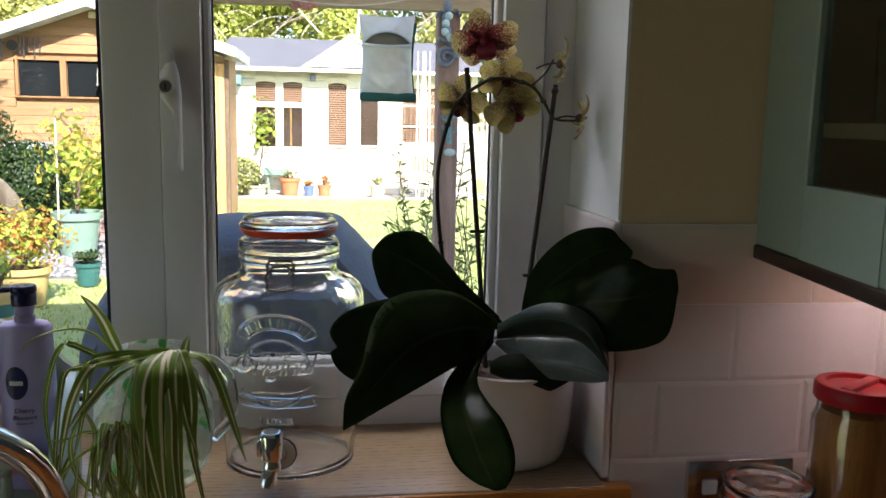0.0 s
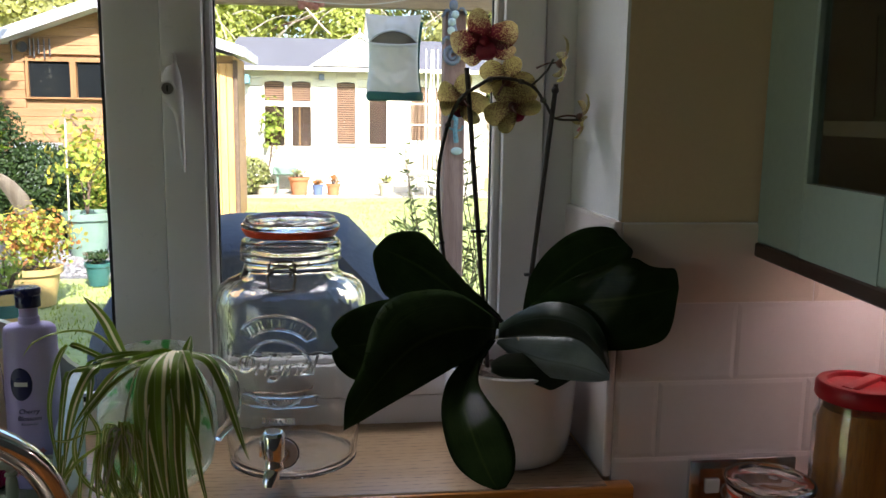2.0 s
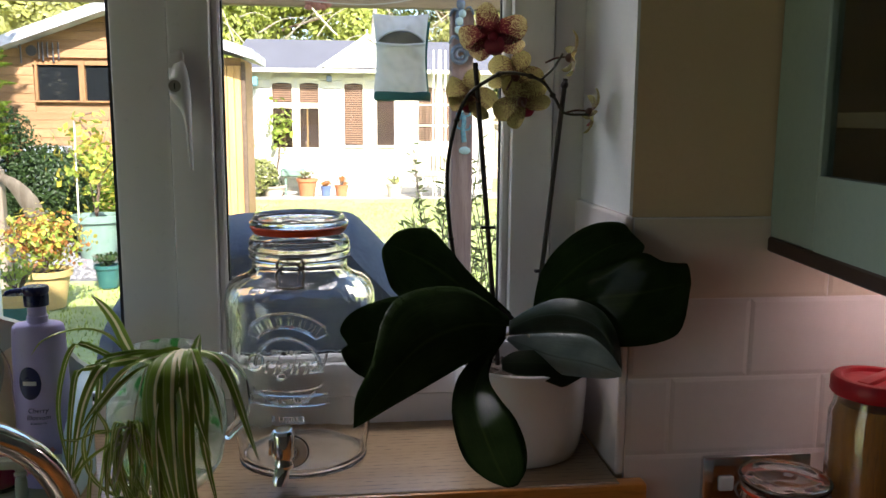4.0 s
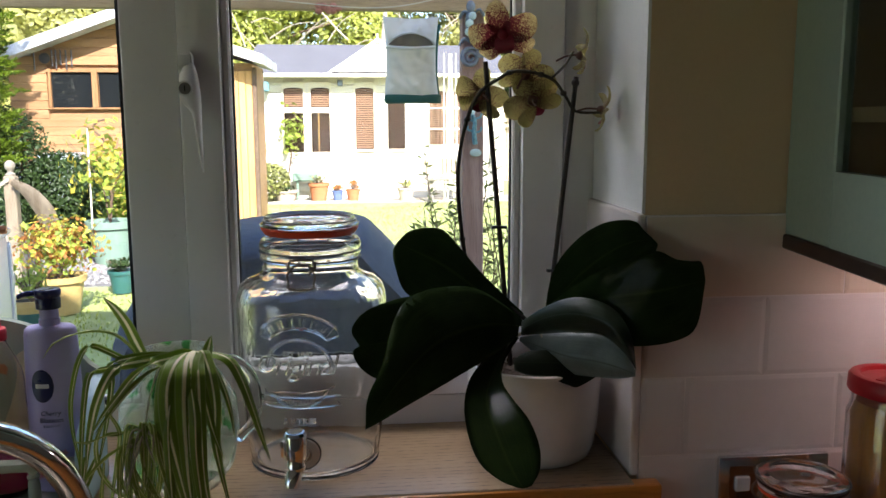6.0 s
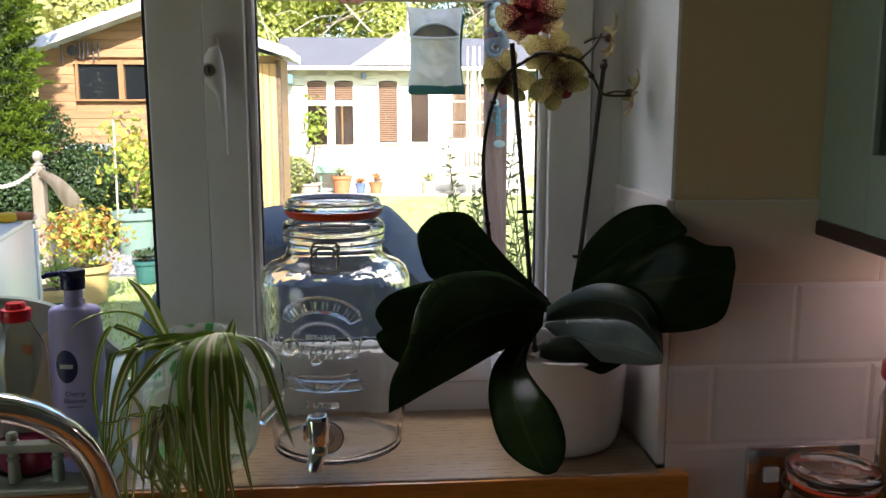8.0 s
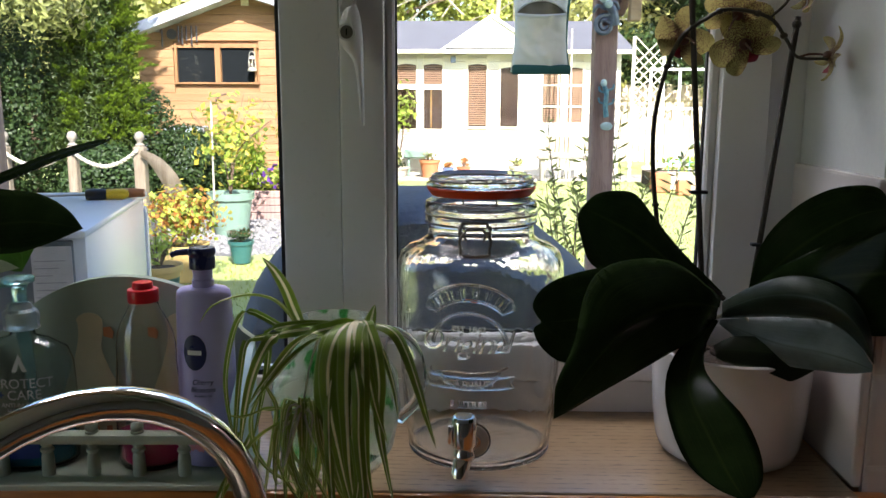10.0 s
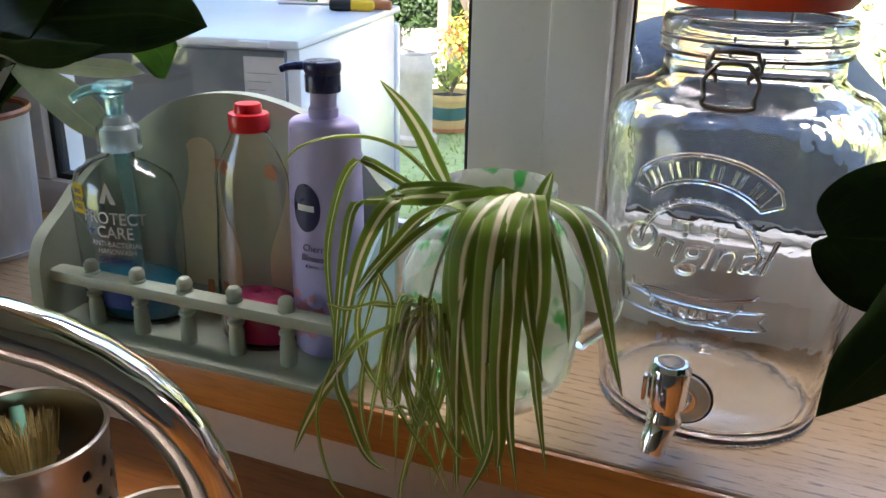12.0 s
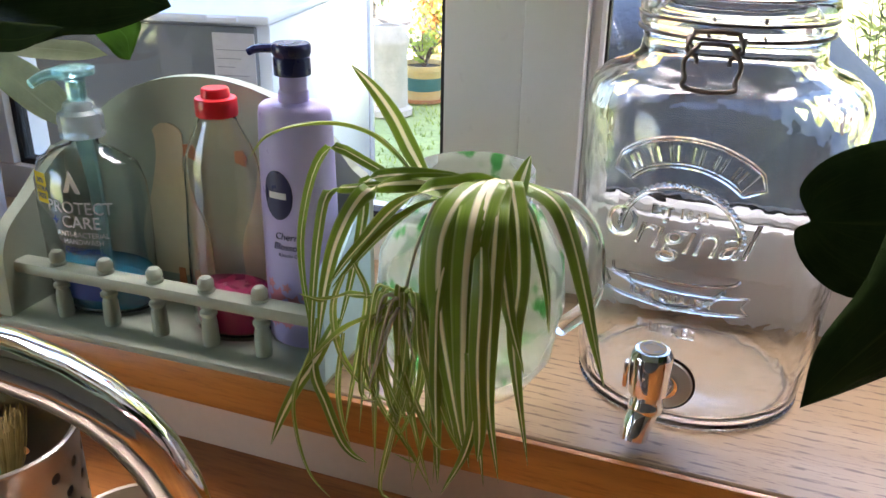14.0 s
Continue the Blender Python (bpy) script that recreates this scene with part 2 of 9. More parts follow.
def fleshy(name, color, rib, rough=0.30, through=0.0, gloss=0.25):
    """A thick orchid leaf: a lighter rib, faint lengthwise veins, blotches, a waxy skin."""
    m, n, l, b = nodes_of(name)
    tc, sp = n.new("ShaderNodeTexCoord"), n.new("ShaderNodeSeparateXYZ")
    l.new(tc.outputs["UV"], sp.inputs["Vector"])
    off = n.new("ShaderNodeMath")
    off.operation = "SUBTRACT"
    off.inputs[1].default_value = 0.5
    l.new(sp.outputs["X"], off.inputs[0])
    ab = n.new("ShaderNodeMath")
    ab.operation = "ABSOLUTE"
    l.new(off.outputs[0], ab.inputs[0])
    veins = noise_of(n, l, coords(n, l, "UV", (30, 1.5, 1)), 2.0, 3.0)
    blot = noise_of(n, l, coords(n, l), 26.0, 5.0)
    col = mixed(n, l, ramp(n, l, blot, 0.3, 0.72), tuple(c * 0.72 for c in color), tuple(c * 1.25 for c in color))
    col = mixed(n, l, ramp(n, l, veins, 0.5, 0.9), col, rib)
    col = mixed(n, l, ramp(n, l, ab.outputs[0], 0.03, 0.006), col, rib)
    l.new(col, b.inputs["Base Color"])
    b.inputs["Roughness"].default_value = rough
    b.inputs["Specular IOR Level"].default_value = gloss
    bumped(n, l, b, veins, 0.12, 0.001)
    if through:
        t, mix, out = n.new("ShaderNodeBsdfTranslucent"), n.new("ShaderNodeMixShader"), n["Material Output"]
        l.new(col, t.inputs["Color"])
        mix.inputs["Fac"].default_value = through
        l.new(b.outputs["BSDF"], mix.inputs[1])
        l.new(t.outputs["BSDF"], mix.inputs[2])
        l.new(mix.outputs["Shader"], out.inputs["Surface"])
    return m


M["orchid_leaf"] = fleshy("orchid_leaf", (0.021, 0.038, 0.012), (0.034, 0.056, 0.016), 0.13, 0.12, 0.08)
M["orchid_leaf_old"] = fleshy("old_orchid_leaf", (0.020, 0.030, 0.014), (0.03, 0.045, 0.02), 0.45)
# Next two: the grey sheen is painted into the base colour.
M["orchid_leaf_pale"] = fleshy("pale_sheen_orchid_leaf", (0.20, 0.25, 0.235), (0.11, 0.145, 0.13), 0.34, 0.0, 0.5)
M["orchid_leaf_sheen"] = fleshy("sheen_toned_orchid_leaf", (0.040, 0.060, 0.038), (0.075, 0.10, 0.08), 0.30, 0.0, 0.4)
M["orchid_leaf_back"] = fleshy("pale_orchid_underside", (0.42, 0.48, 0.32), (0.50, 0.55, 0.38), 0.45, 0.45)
# Lit copy of the leaf: brighter green for light passing through.
M["orchid_leaf_lit"] = fleshy("backlit_orchid_leaf", (0.07, 0.17, 0.02), (0.10, 0.22, 0.04), 0.4, 0.5)
M["stem"] = mat("brown_green_stem", (0.035, 0.03, 0.018), 0.5, var=0.3, scale=60)
M["stake"] = mat("dark_cane", (0.028, 0.018, 0.013), 0.6, var=0.3, scale=60)


def petal_mat(name, ground, spot, dense):
    """A petal, cream with rows of dark spots that thicken towards its foot."""
    m, n, l, b = nodes_of(name)
    tc, sp = n.new("ShaderNodeTexCoord"), n.new("ShaderNodeSeparateXYZ")
    l.new(tc.outputs["UV"], sp.inputs["Vector"])
    vo = n.new("ShaderNodeTexVoronoi")
    vo.inputs["Scale"].default_value = 1.0
    l.new(coords(n, l, "UV", (34, 30, 1)), vo.inputs["Vector"])
    grow = ramp(n, l, sp.outputs["Y"], 0.98, 0.15)
    r = [x for x in n if x.type == "MAP_RANGE"][-1]
    r.inputs["To Min"].default_value, r.inputs["To Max"].default_value = 0.27, dense
    less = n.new("ShaderNodeMath")
    less.operation = "LESS_THAN"
    l.new(vo.outputs["Distance"], less.inputs[0])
    l.new(grow, less.inputs[1])
    col = mixed(n, l, less.outputs[0], ground, spot)
    l.new(col, b.inputs["Base Color"])
    b.inputs["Roughness"].default_value = 0.5
    t, mix, out = n.new("ShaderNodeBsdfTranslucent"), n.new("ShaderNodeMixShader"), n["Material Output"]
    l.new(col, t.inputs["Color"])
    mix.inputs["Fac"].default_value = 0.28
    l.new(b.outputs["BSDF"], mix.inputs[1])
    l.new(t.outputs["BSDF"], mix.inputs[2])
    l.new(mix.outputs["Shader"], out.inputs["Surface"])
    return m


M["petal"] = petal_mat("spotted_petal", (0.54, 0.46, 0.20), (0.10, 0.007, 0.014), 0.95)
M["petal_back"] = petal_mat("pale_spotted_petal", (0.42, 0.37, 0.13), (0.10, 0.035, 0.02), 0.62)
M["lip"] = mat("crimson_lip", (0.22, 0.01, 0.03), 0.5, var=0.4, scale=90, sub=0.1)
M["spider"] = striped_leaf("variegated_blade", (0.155, 0.255, 0.018), (0.84, 0.80, 0.54), 0.18, through=0.24)
M["spider_thin"] = striped_leaf("young_blade", (0.27, 0.37, 0.05), (0.74, 0.72, 0.36), 0.18, through=0.32)


def speckled_glass(name):
    """Pressed glass, clear to milky, with drawn flecks of green."""
    m, n, l, b = nodes_of(name)
    vec = coords(n, l, "Object", (52, 52, 34))
    fl = noise_of(n, l, vec, 1.0, 2.0)
    col = mixed(n, l, ramp(n, l, fl, 0.57, 0.64), (0.90, 0.97, 0.91), (0.14, 0.62, 0.18))
    l.new(col, b.inputs["Base Color"])
    b.inputs["Roughness"].default_value = 0.05
    b.inputs["Transmission Weight"].default_value = 0.80
    b.inputs["IOR"].default_value = 1.14
    return m


M["jug"] = speckled_glass("green_flecked_glass")
M["water"] = glass("water", (0.95, 0.98, 0.94), 0.0, 1.10)
M["caddy"] = mat("pale_sage_paint", (0.365, 0.42, 0.335), 0.42, var=0.05, scale=6, fine=110, bump=0.08)
M["caddy_blue"] = mat("pale_blue_paint", (0.40, 0.60, 0.70), 0.42, var=0.05, scale=6, fine=110, bump=0.08)
M["motif"] = mat("cream_painted_motif", (0.68, 0.60, 0.40), 0.5, var=0.08)
M["motif_orange"] = mat("orange_painted_motif", (0.55, 0.22, 0.10), 0.5, var=0.1)
M["bottle"] = glass("clear_bottle", (0.88, 0.935, 0.93), 0.02, 1.18, 0.05, 30.0)
M["bottle_warm"] = glass("warm_clear_bottle", (0.955, 0.92, 0.87), 0.03, 1.10, 0.28, 40.0)
for key in ("bottle", "bottle_warm"):
    M[key].node_tree.nodes["Principled BSDF"].inputs["Coat Weight"].default_value = 0.8
    M[key].node_tree.nodes["Principled BSDF"].inputs["Coat Roughness"].default_value = 0.03
M["teal"] = mat("teal_liquid", (0.01, 0.26, 0.44), 0.1, trans=0.55, ior=1.34, bump=0.0)
M["pink"] = mat("pink_liquid", (0.72, 0.04, 0.24), 0.1, trans=0.6, ior=1.34, bump=0.0)
M["pump_teal"] = mat("translucent_teal_plastic", (0.50, 0.86, 0.90), 0.2, trans=0.8, var=0.05)
M["pump_clear"] = mat("frosted_plastic", (0.70, 0.80, 0.81), 0.25, trans=0.7, var=0.05)
M["red_cap"] = mat("red_plastic", (0.62, 0.012, 0.02), 0.3, var=0.06, bump=0.04)
M["red_lid"] = mat("red_lid_plastic", (0.42, 0.008, 0.016), 0.42, var=0.06, bump=0.05)
M["lavender"] = mat("lavender_plastic", (0.44, 0.40, 0.70), 0.3, var=0.04, bump=0.03)
M["navy"] = mat("navy_plastic", (0.018, 0.022, 0.085), 0.28, var=0.1, bump=0.03)
M["blossom"] = mat("pink_print", (0.66, 0.28, 0.34), 0.4, var=0.4, scale=45)
M["yellow"] = mat("yellow_label", (0.78, 0.60, 0.02), 0.5)
M["white_print"] = mat("white_print", (0.66, 0.67, 0.67), 0.5, var=0.02)
M["blue_print"] = mat("blue_print", (0.02, 0.06, 0.25), 0.4)
M["bristle"] = mat("straw_bristle", (0.42, 0.32, 0.12), 0.8, var=0.3, scale=90)
M["green_plastic"] = mat("green_plastic", (0.18, 0.42, 0.30), 0.4)
M["grey_plastic"] = mat("grey_plastic", (0.30, 0.32, 0.35), 0.4)
M["dish"] = mat("cream_stoneware", (0.40, 0.33, 0.24), 0.35, var=0.06)
M["zinc"] = mat("whitewashed_zinc", (0.46, 0.48, 0.53), 0.42, 0.35, var=0.30, scale=11, fine=45, bump=0.2)
for nd in M["zinc"].node_tree.nodes:
    if nd.type == "MAPPING":
        nd.inputs["Scale"].default_value = (1.6, 1.6, 0.45)
M["copper"] = mat("dull_copper", (0.30, 0.13, 0.08), 0.4, 0.7, var=0.2, scale=40)
M["pasta"] = wood("dried_spaghetti", (0.66, 0.27, 0.035), (0.44, 0.15, 0.014), "z", 0.5, 2.0)
M["orange_food"] = mat("orange_lentils", (0.70, 0.22, 0.03), 0.6, var=0.3, scale=200)
M["floor"] = mat("grey_floor_tile", (0.32, 0.28, 0.24), 0.5)
M["cab_in"] = mat("cabinet_inside", (0.30, 0.24, 0.15), 0.6)
M["cab_pane"] = glass("cabinet_glass", (0.72, 0.76, 0.72), 0.02, 1.45)
M["lamp"] = None
lm, ln, ll, lb = nodes_of("lamp_glow")
lb.inputs["Emission Color"].default_value = (1.0, 0.74, 0.70, 1)
lb.inputs["Emission Strength"].default_value = 4.1
M["lamp"] = lm

# garden
M["grass"] = mat("lawn", (0.36, 0.41, 0.15), 0.9, var=0.35, scale=0.9, fine=26, bump=0.9, dist=0.03)
M["blade"] = leafy("grass_blades", (0.34, 0.42, 0.10))
M["paving"] = mat("pale_paving", (0.38, 0.35, 0.30), 0.85, var=0.14, scale=2.5, fine=40, each=0.08)
M["gravel"] = mat("slate_gravel", (0.17, 0.165, 0.165), 0.85, var=0.35, scale=14, fine=40, bump=1.0, dist=0.03)
M["pebble"] = mat("slate_chips", (0.22, 0.21, 0.21), 0.8, var=0.3, scale=30)
M["brick_house"] = mat("house_brick", (0.36, 0.22, 0.16), 0.85, var=0.2, scale=6)
M["fridge"] = mat("white_enamel", (0.74, 0.75, 0.80), 0.25, var=0.02, bump=0.02)
M["fridge_back"] = mat("dark_grey_panel", (0.15, 0.16, 0.18), 0.5, var=0.06)
M["sticker"] = mat("paper_sticker", (0.56, 0.53, 0.56), 0.7)
M["print_grey"] = mat("grey_print", (0.25, 0.25, 0.27), 0.7)
M["cover"] = mat("slate_blue_cover", (0.098, 0.113, 0.152), 0.6, var=0.15, scale=5, fine=80, bump=0.5, dist=0.01)
M["post"] = wood("faded_brown_post", (0.40, 0.27, 0.24), (0.26, 0.16, 0.14), "z", 0.75, 0.6)
M["beam"] = wood("pale_beam", (0.58, 0.45, 0.28), (0.42, 0.30, 0.18), "x", 0.75, 0.5)
M["pewter"] = mat("blue_grey_metal", (0.22, 0.26, 0.33), 0.5, 0.5, var=0.2, scale=40)
M["turquoise"] = mat("turquoise_enamel", (0.16, 0.33, 0.40), 0.4, var=0.4, scale=60)
M["shell"] = mat("pale_shell", (0.52, 0.66, 0.66), 0.35, var=0.1)
M["canvas"] = mat("white_canvas", (0.82, 0.82, 0.80), 0.8, var=0.05, scale=12, fine=220, bump=0.3)
# Shaded copy of the canvas for the inside of the bag's mouth.
M["canvas_shaded"] = mat("shaded_canvas_lining", (0.30, 0.28, 0.25), 0.9)
M["dark_green"] = mat("dark_green_cloth", (0.02, 0.10, 0.09), 0.8)
M["piping"] = mat("white_piping", (0.78, 0.80, 0.82), 0.6)
M["board"] = wood("honey_log_board", (0.40, 0.225, 0.11), (0.28, 0.15, 0.065), "x", 0.6, 0.35, each=0.14)
M["door_board"] = wood("orange_door_board", (0.62, 0.37, 0.15), (0.48, 0.27, 0.10), "z", 0.6, 0.35, each=0.12)
M["felt_white"] = mat("silver_roof_felt", (0.70, 0.72, 0.76), 0.7, var=0.1, scale=5)
# Frame brown is darkened for the shade it stands in.
M["frame_shaded"] = wood("brown_shaded_frame", (0.36, 0.19, 0.08), (0.25, 0.125, 0.05), "z", 0.6, 0.35)
M["roof_felt"] = mat("streaked_roof_felt", (0.52, 0.54, 0.60), 0.7, var=0.4, scale=3, fine=30, bump=0.4, dist=0.01)
M["felt_grey"] = mat("grey_roof_felt", (0.105, 0.105, 0.125), 0.9, var=0.12, scale=2, fine=40)
# Opaque darks that stand in for the unlit rooms behind the windows.
M["dark_glass"] = mat("opaque_dark_pane", (0.012, 0.014, 0.016), 0.04, var=0.1, bump=0.0)
M["brown_inside"] = mat("painted_dim_interior", (0.085, 0.045, 0.03), 0.6, var=0.4, scale=2.5)
M["cream_board"] = wood("cream_painted_board", (0.80, 0.76, 0.66), (0.74, 0.69, 0.58), "x", 0.6, 0.3)
M["cream_trim"] = mat("cream_gloss", (0.80, 0.74, 0.58), 0.5)
M["blind"] = wood("bamboo_blind", (0.36, 0.215, 0.14), (0.27, 0.15, 0.09), "x", 0.6, 2.0)
M["lantern"] = mat("pale_metal", (0.42, 0.40, 0.34), 0.5, 0.2)
M["chime_metal"] = mat("dark_chime_metal", (0.10, 0.095, 0.10), 0.4, 0.5)
M["terracotta"] = mat("terracotta", (0.46, 0.18, 0.08), 0.8, var=0.15, scale=8)
M["tan_pot"] = mat("tan_glazed_pot", (0.52, 0.36, 0.14), 0.5, var=0.12, scale=10)
M["green_pot"] = mat("jade_glazed_pot", (0.19, 0.28, 0.225), 0.35, var=0.12, scale=8)
M["teal_band"] = mat("teal_glaze", (0.03, 0.11, 0.105), 0.35)
M["blue_pot"] = mat("blue_glazed_pot", (0.12, 0.17, 0.34), 0.3)
M["grey_pot"] = mat("stone_pot", (0.48, 0.42, 0.34), 0.85, var=0.15, scale=12)
M["soil"] = mat("soil", (0.04, 0.028, 0.018), 0.95, var=0.4, scale=30)
M["rope"] = mat("bleached_rope", (0.46, 0.42, 0.35), 0.9, var=0.2, scale=60)
M["grey_wood"] = wood("weathered_wood", (0.32, 0.29, 0.25), (0.21, 0.18, 0.145), "z", 0.8, 0.6)
M["pale_post"] = wood("limewashed_post", (0.30, 0.25, 0.19), (0.19, 0.145, 0.10), "z", 0.75, 0.6)
M["bark"] = mat("tree_bark", (0.15, 0.10, 0.07), 0.9, var=0.3, scale=14, fine=40, bump=0.9, dist=0.02)
M["pale_bark"] = mat("pale_bark", (0.42, 0.36, 0.30), 0.9, var=0.25, scale=14, fine=40, bump=0.6, dist=0.01)
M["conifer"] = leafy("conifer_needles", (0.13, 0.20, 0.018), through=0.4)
# Darker copy for the cypress core: the inner shade is in the colour.
M["conifer_dark"] = leafy("conifer_shaded_needles", (0.040, 0.066, 0.014), through=0.2)
M["yew"] = leafy("dark_evergreen", (0.032, 0.060, 0.020), through=0.2)
M["olive"] = leafy("olive_leaves", (0.33, 0.36, 0.17), var=0.75, through=0.35)
M["bright"] = leafy("spring_leaves", (0.34, 0.44, 0.10), through=0.45)
M["golden"] = leafy("golden_leaves", (0.55, 0.48, 0.10), through=0.4)
M["red_leaf"] = leafy("copper_leaves", (0.40, 0.17, 0.06), through=0.4)
M["purple"] = leafy("purple_petals", (0.16, 0.06, 0.42), through=0.3)
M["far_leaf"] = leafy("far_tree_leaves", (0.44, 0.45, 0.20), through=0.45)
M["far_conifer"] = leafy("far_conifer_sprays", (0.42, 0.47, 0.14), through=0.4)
M["twig"] = mat("bare_twig", (0.40, 0.34, 0.26), 0.8)
M["pale_cane"] = mat("pale_cane", (0.68, 0.64, 0.52), 0.6)
M["fence_wood"] = wood("pale_fence", (0.60, 0.50, 0.38), (0.46, 0.37, 0.27), "z", 0.8, 0.4)
M["netting"] = mat("green_netting", (0.10, 0.46, 0.30), 0.7)
M["tin"] = mat("galvanised_tin", (0.42, 0.48, 0.55), 0.4, 0.3, var=0.1)
M["pink_petal"] = mat("pink_clay", (0.58, 0.26, 0.20), 0.7)
M["screw_yellow"] = mat("yellow_handle", (0.72, 0.46, 0.02), 0.4)


# ---- mesh helpers ----
def finish(bm, name, material, smooth=False):
    me = bpy.data.meshes.new(name)
    bmesh.ops.recalc_face_normals(bm, faces=bm.faces)
    bm.to_mesh(me)
    bm.free()
    me.materials.append(material)
    if smooth:
        me.polygons.foreach_set("use_smooth", [True] * len(me.polygons))
        if smooth != "all":
            me.set_sharp_from_angle(angle=radians(40))
    return me


def part(name, bm, material, parent=None, label="", smooth=False):
    """Links a bmesh as one mesh object, under a thing or a part where one is given."""
    ob = new(name, finish(bm, name, material, smooth))
    if parent:
        ob.parent = parent
        ob.matrix_parent_inverse = base_of(parent).inverted()
    if label:
        ob["label"] = label
    return ob


def base_of(ob):
    return (base_of(ob.parent) @ ob.matrix_parent_inverse @ ob.matrix_basis) if ob.parent else ob.matrix_basis.copy()


def thing(name, at, label, category, group="", kind=""):
    """An empty at a thing's foot, which carries its tags and its parts."""
    ob = new(name)
    ob.empty_display_size = 0.02
    ob.matrix_basis = Matrix.Translation(at)
    return tagged(ob, label, category, group, kind)


def box(bm, x0, x1, y0, y1, z0, z1, bevel=0.0, seg=1, m=None):
    g = bmesh.ops.create_cube(bm, size=1.0)["verts"]
    bmesh.ops.scale(bm, vec=(x1 - x0, y1 - y0, z1 - z0), verts=g)
    bmesh.ops.translate(bm, vec=((x0 + x1) / 2, (y0 + y1) / 2, (z0 + z1) / 2), verts=g)
    if bevel:
        es = list({e for v in g for e in v.link_edges})
        g = list({v for f in bmesh.ops.bevel(bm, geom=es, offset=bevel, segments=seg, affect="EDGES", profile=0.5)["faces"] for v in f.verts} | {v for v in g if v.is_valid})
    if m:
        bmesh.ops.transform(bm, matrix=m, verts=[v for v in g if v.is_valid])
    return bm


def boxed(*a, **k):
    return box(bmesh.new(), *a, **k)


def lathe(profile, at=(0, 0, 0), seg=48, bm=None, close=False, squash=(1, 1)):
    """Turns (radius, height) pairs round the upright axis at a place."""
    bm = bm or bmesh.new()
    rings = []
    for r, z in profile:
        if r < 1e-6:
            rings.append([bm.verts.new((at[0], at[1], at[2] + z))])
        else:
            rings.append([bm.verts.new((at[0] + squash[0] * r * math.cos(2 * math.pi * k / seg), at[1] + squash[1] * r * math.sin(2 * math.pi * k / seg), at[2] + z)) for k in range(seg)])
    pairs = list(zip(rings, rings[1:])) + ([(rings[-1], rings[0])] if close else [])
    for a, b in pairs:
        for k in range(seg):
            j = (k + 1) % seg
            if len(a) == 1 and len(b) == 1:
                continue
            if len(a) == 1:
                bm.faces.new((a[0], b[j], b[k]))
            elif len(b) == 1:
                bm.faces.new((a[k], a[j], b[0]))
            else:
                bm.faces.new((a[k], a[j], b[j], b[k]))
    return bm


def spline(points, n):
    """n + 1 places along a smooth curve through the points."""
    p = [Vector(q) for q in points]
    p = [2 * p[0] - p[1], *p, 2 * p[-1] - p[-2]]
    out, spans = [], len(p) - 3
    for i in range(n + 1):
        u = min(i / n * spans, spans - 1e-6)
        k, t = int(u), u - int(u)
        a, b, c, d = p[k : k + 4]
        out.append(0.5 * (2 * b + (c - a) * t + (2 * a - 5 * b + 4 * c - d) * t * t + (3 * b - a - 3 * c + d) * t ** 3))
    return out


def tube(points, radius, seg=12, n=None, bm=None, cap=True, taper=1.0):
    """A round bar along a smooth curve; radius at its start, times taper at its end."""
    bm = bm or bmesh.new()
    c = spline(points, n) if n else [Vector(q) for q in points]
    up = Vector((0.13, 0.21, 1)).normalized()
    rings = []
    for i, q in enumerate(c):
        t = (c[min(i + 1, len(c) - 1)] - c[max(i - 1, 0)]).normalized()
        s = t.cross(up)
        s = (s if s.length > 0.05 else t.cross(Vector((1, 0, 0)))).normalized()
        w = s.cross(t)
        if rings:
            best = rings[-1][1]
            s = (best - best.dot(t) * t).normalized()
            w = s.cross(t)
        r = radius * (1 + (taper - 1) * i / max(1, len(c) - 1))
        rings.append(([bm.verts.new(q + r * (math.cos(2 * math.pi * k / seg) * s + math.sin(2 * math.pi * k / seg) * w)) for k in range(seg)], s))
    for (a, _), (b, _) in zip(rings, rings[1:]):
        for k in range(seg):
            j = (k + 1) % seg
            bm.faces.new((a[k], a[j], b[j], b[k]))
    if cap:
        bm.faces.new(list(reversed(rings[0][0])))
        bm.faces.new(rings[-1][0])
    return bm


def ball(bm, c, r, sx=1, sy=1, sz=1, u=14, v=9):
    g = bmesh.ops.create_uvsphere(bm, u_segments=u, v_segments=v, radius=r)["verts"]
    bmesh.ops.scale(bm, vec=(sx, sy, sz), verts=g)
    bmesh.ops.translate(bm, vec=c, verts=g)
    return bm


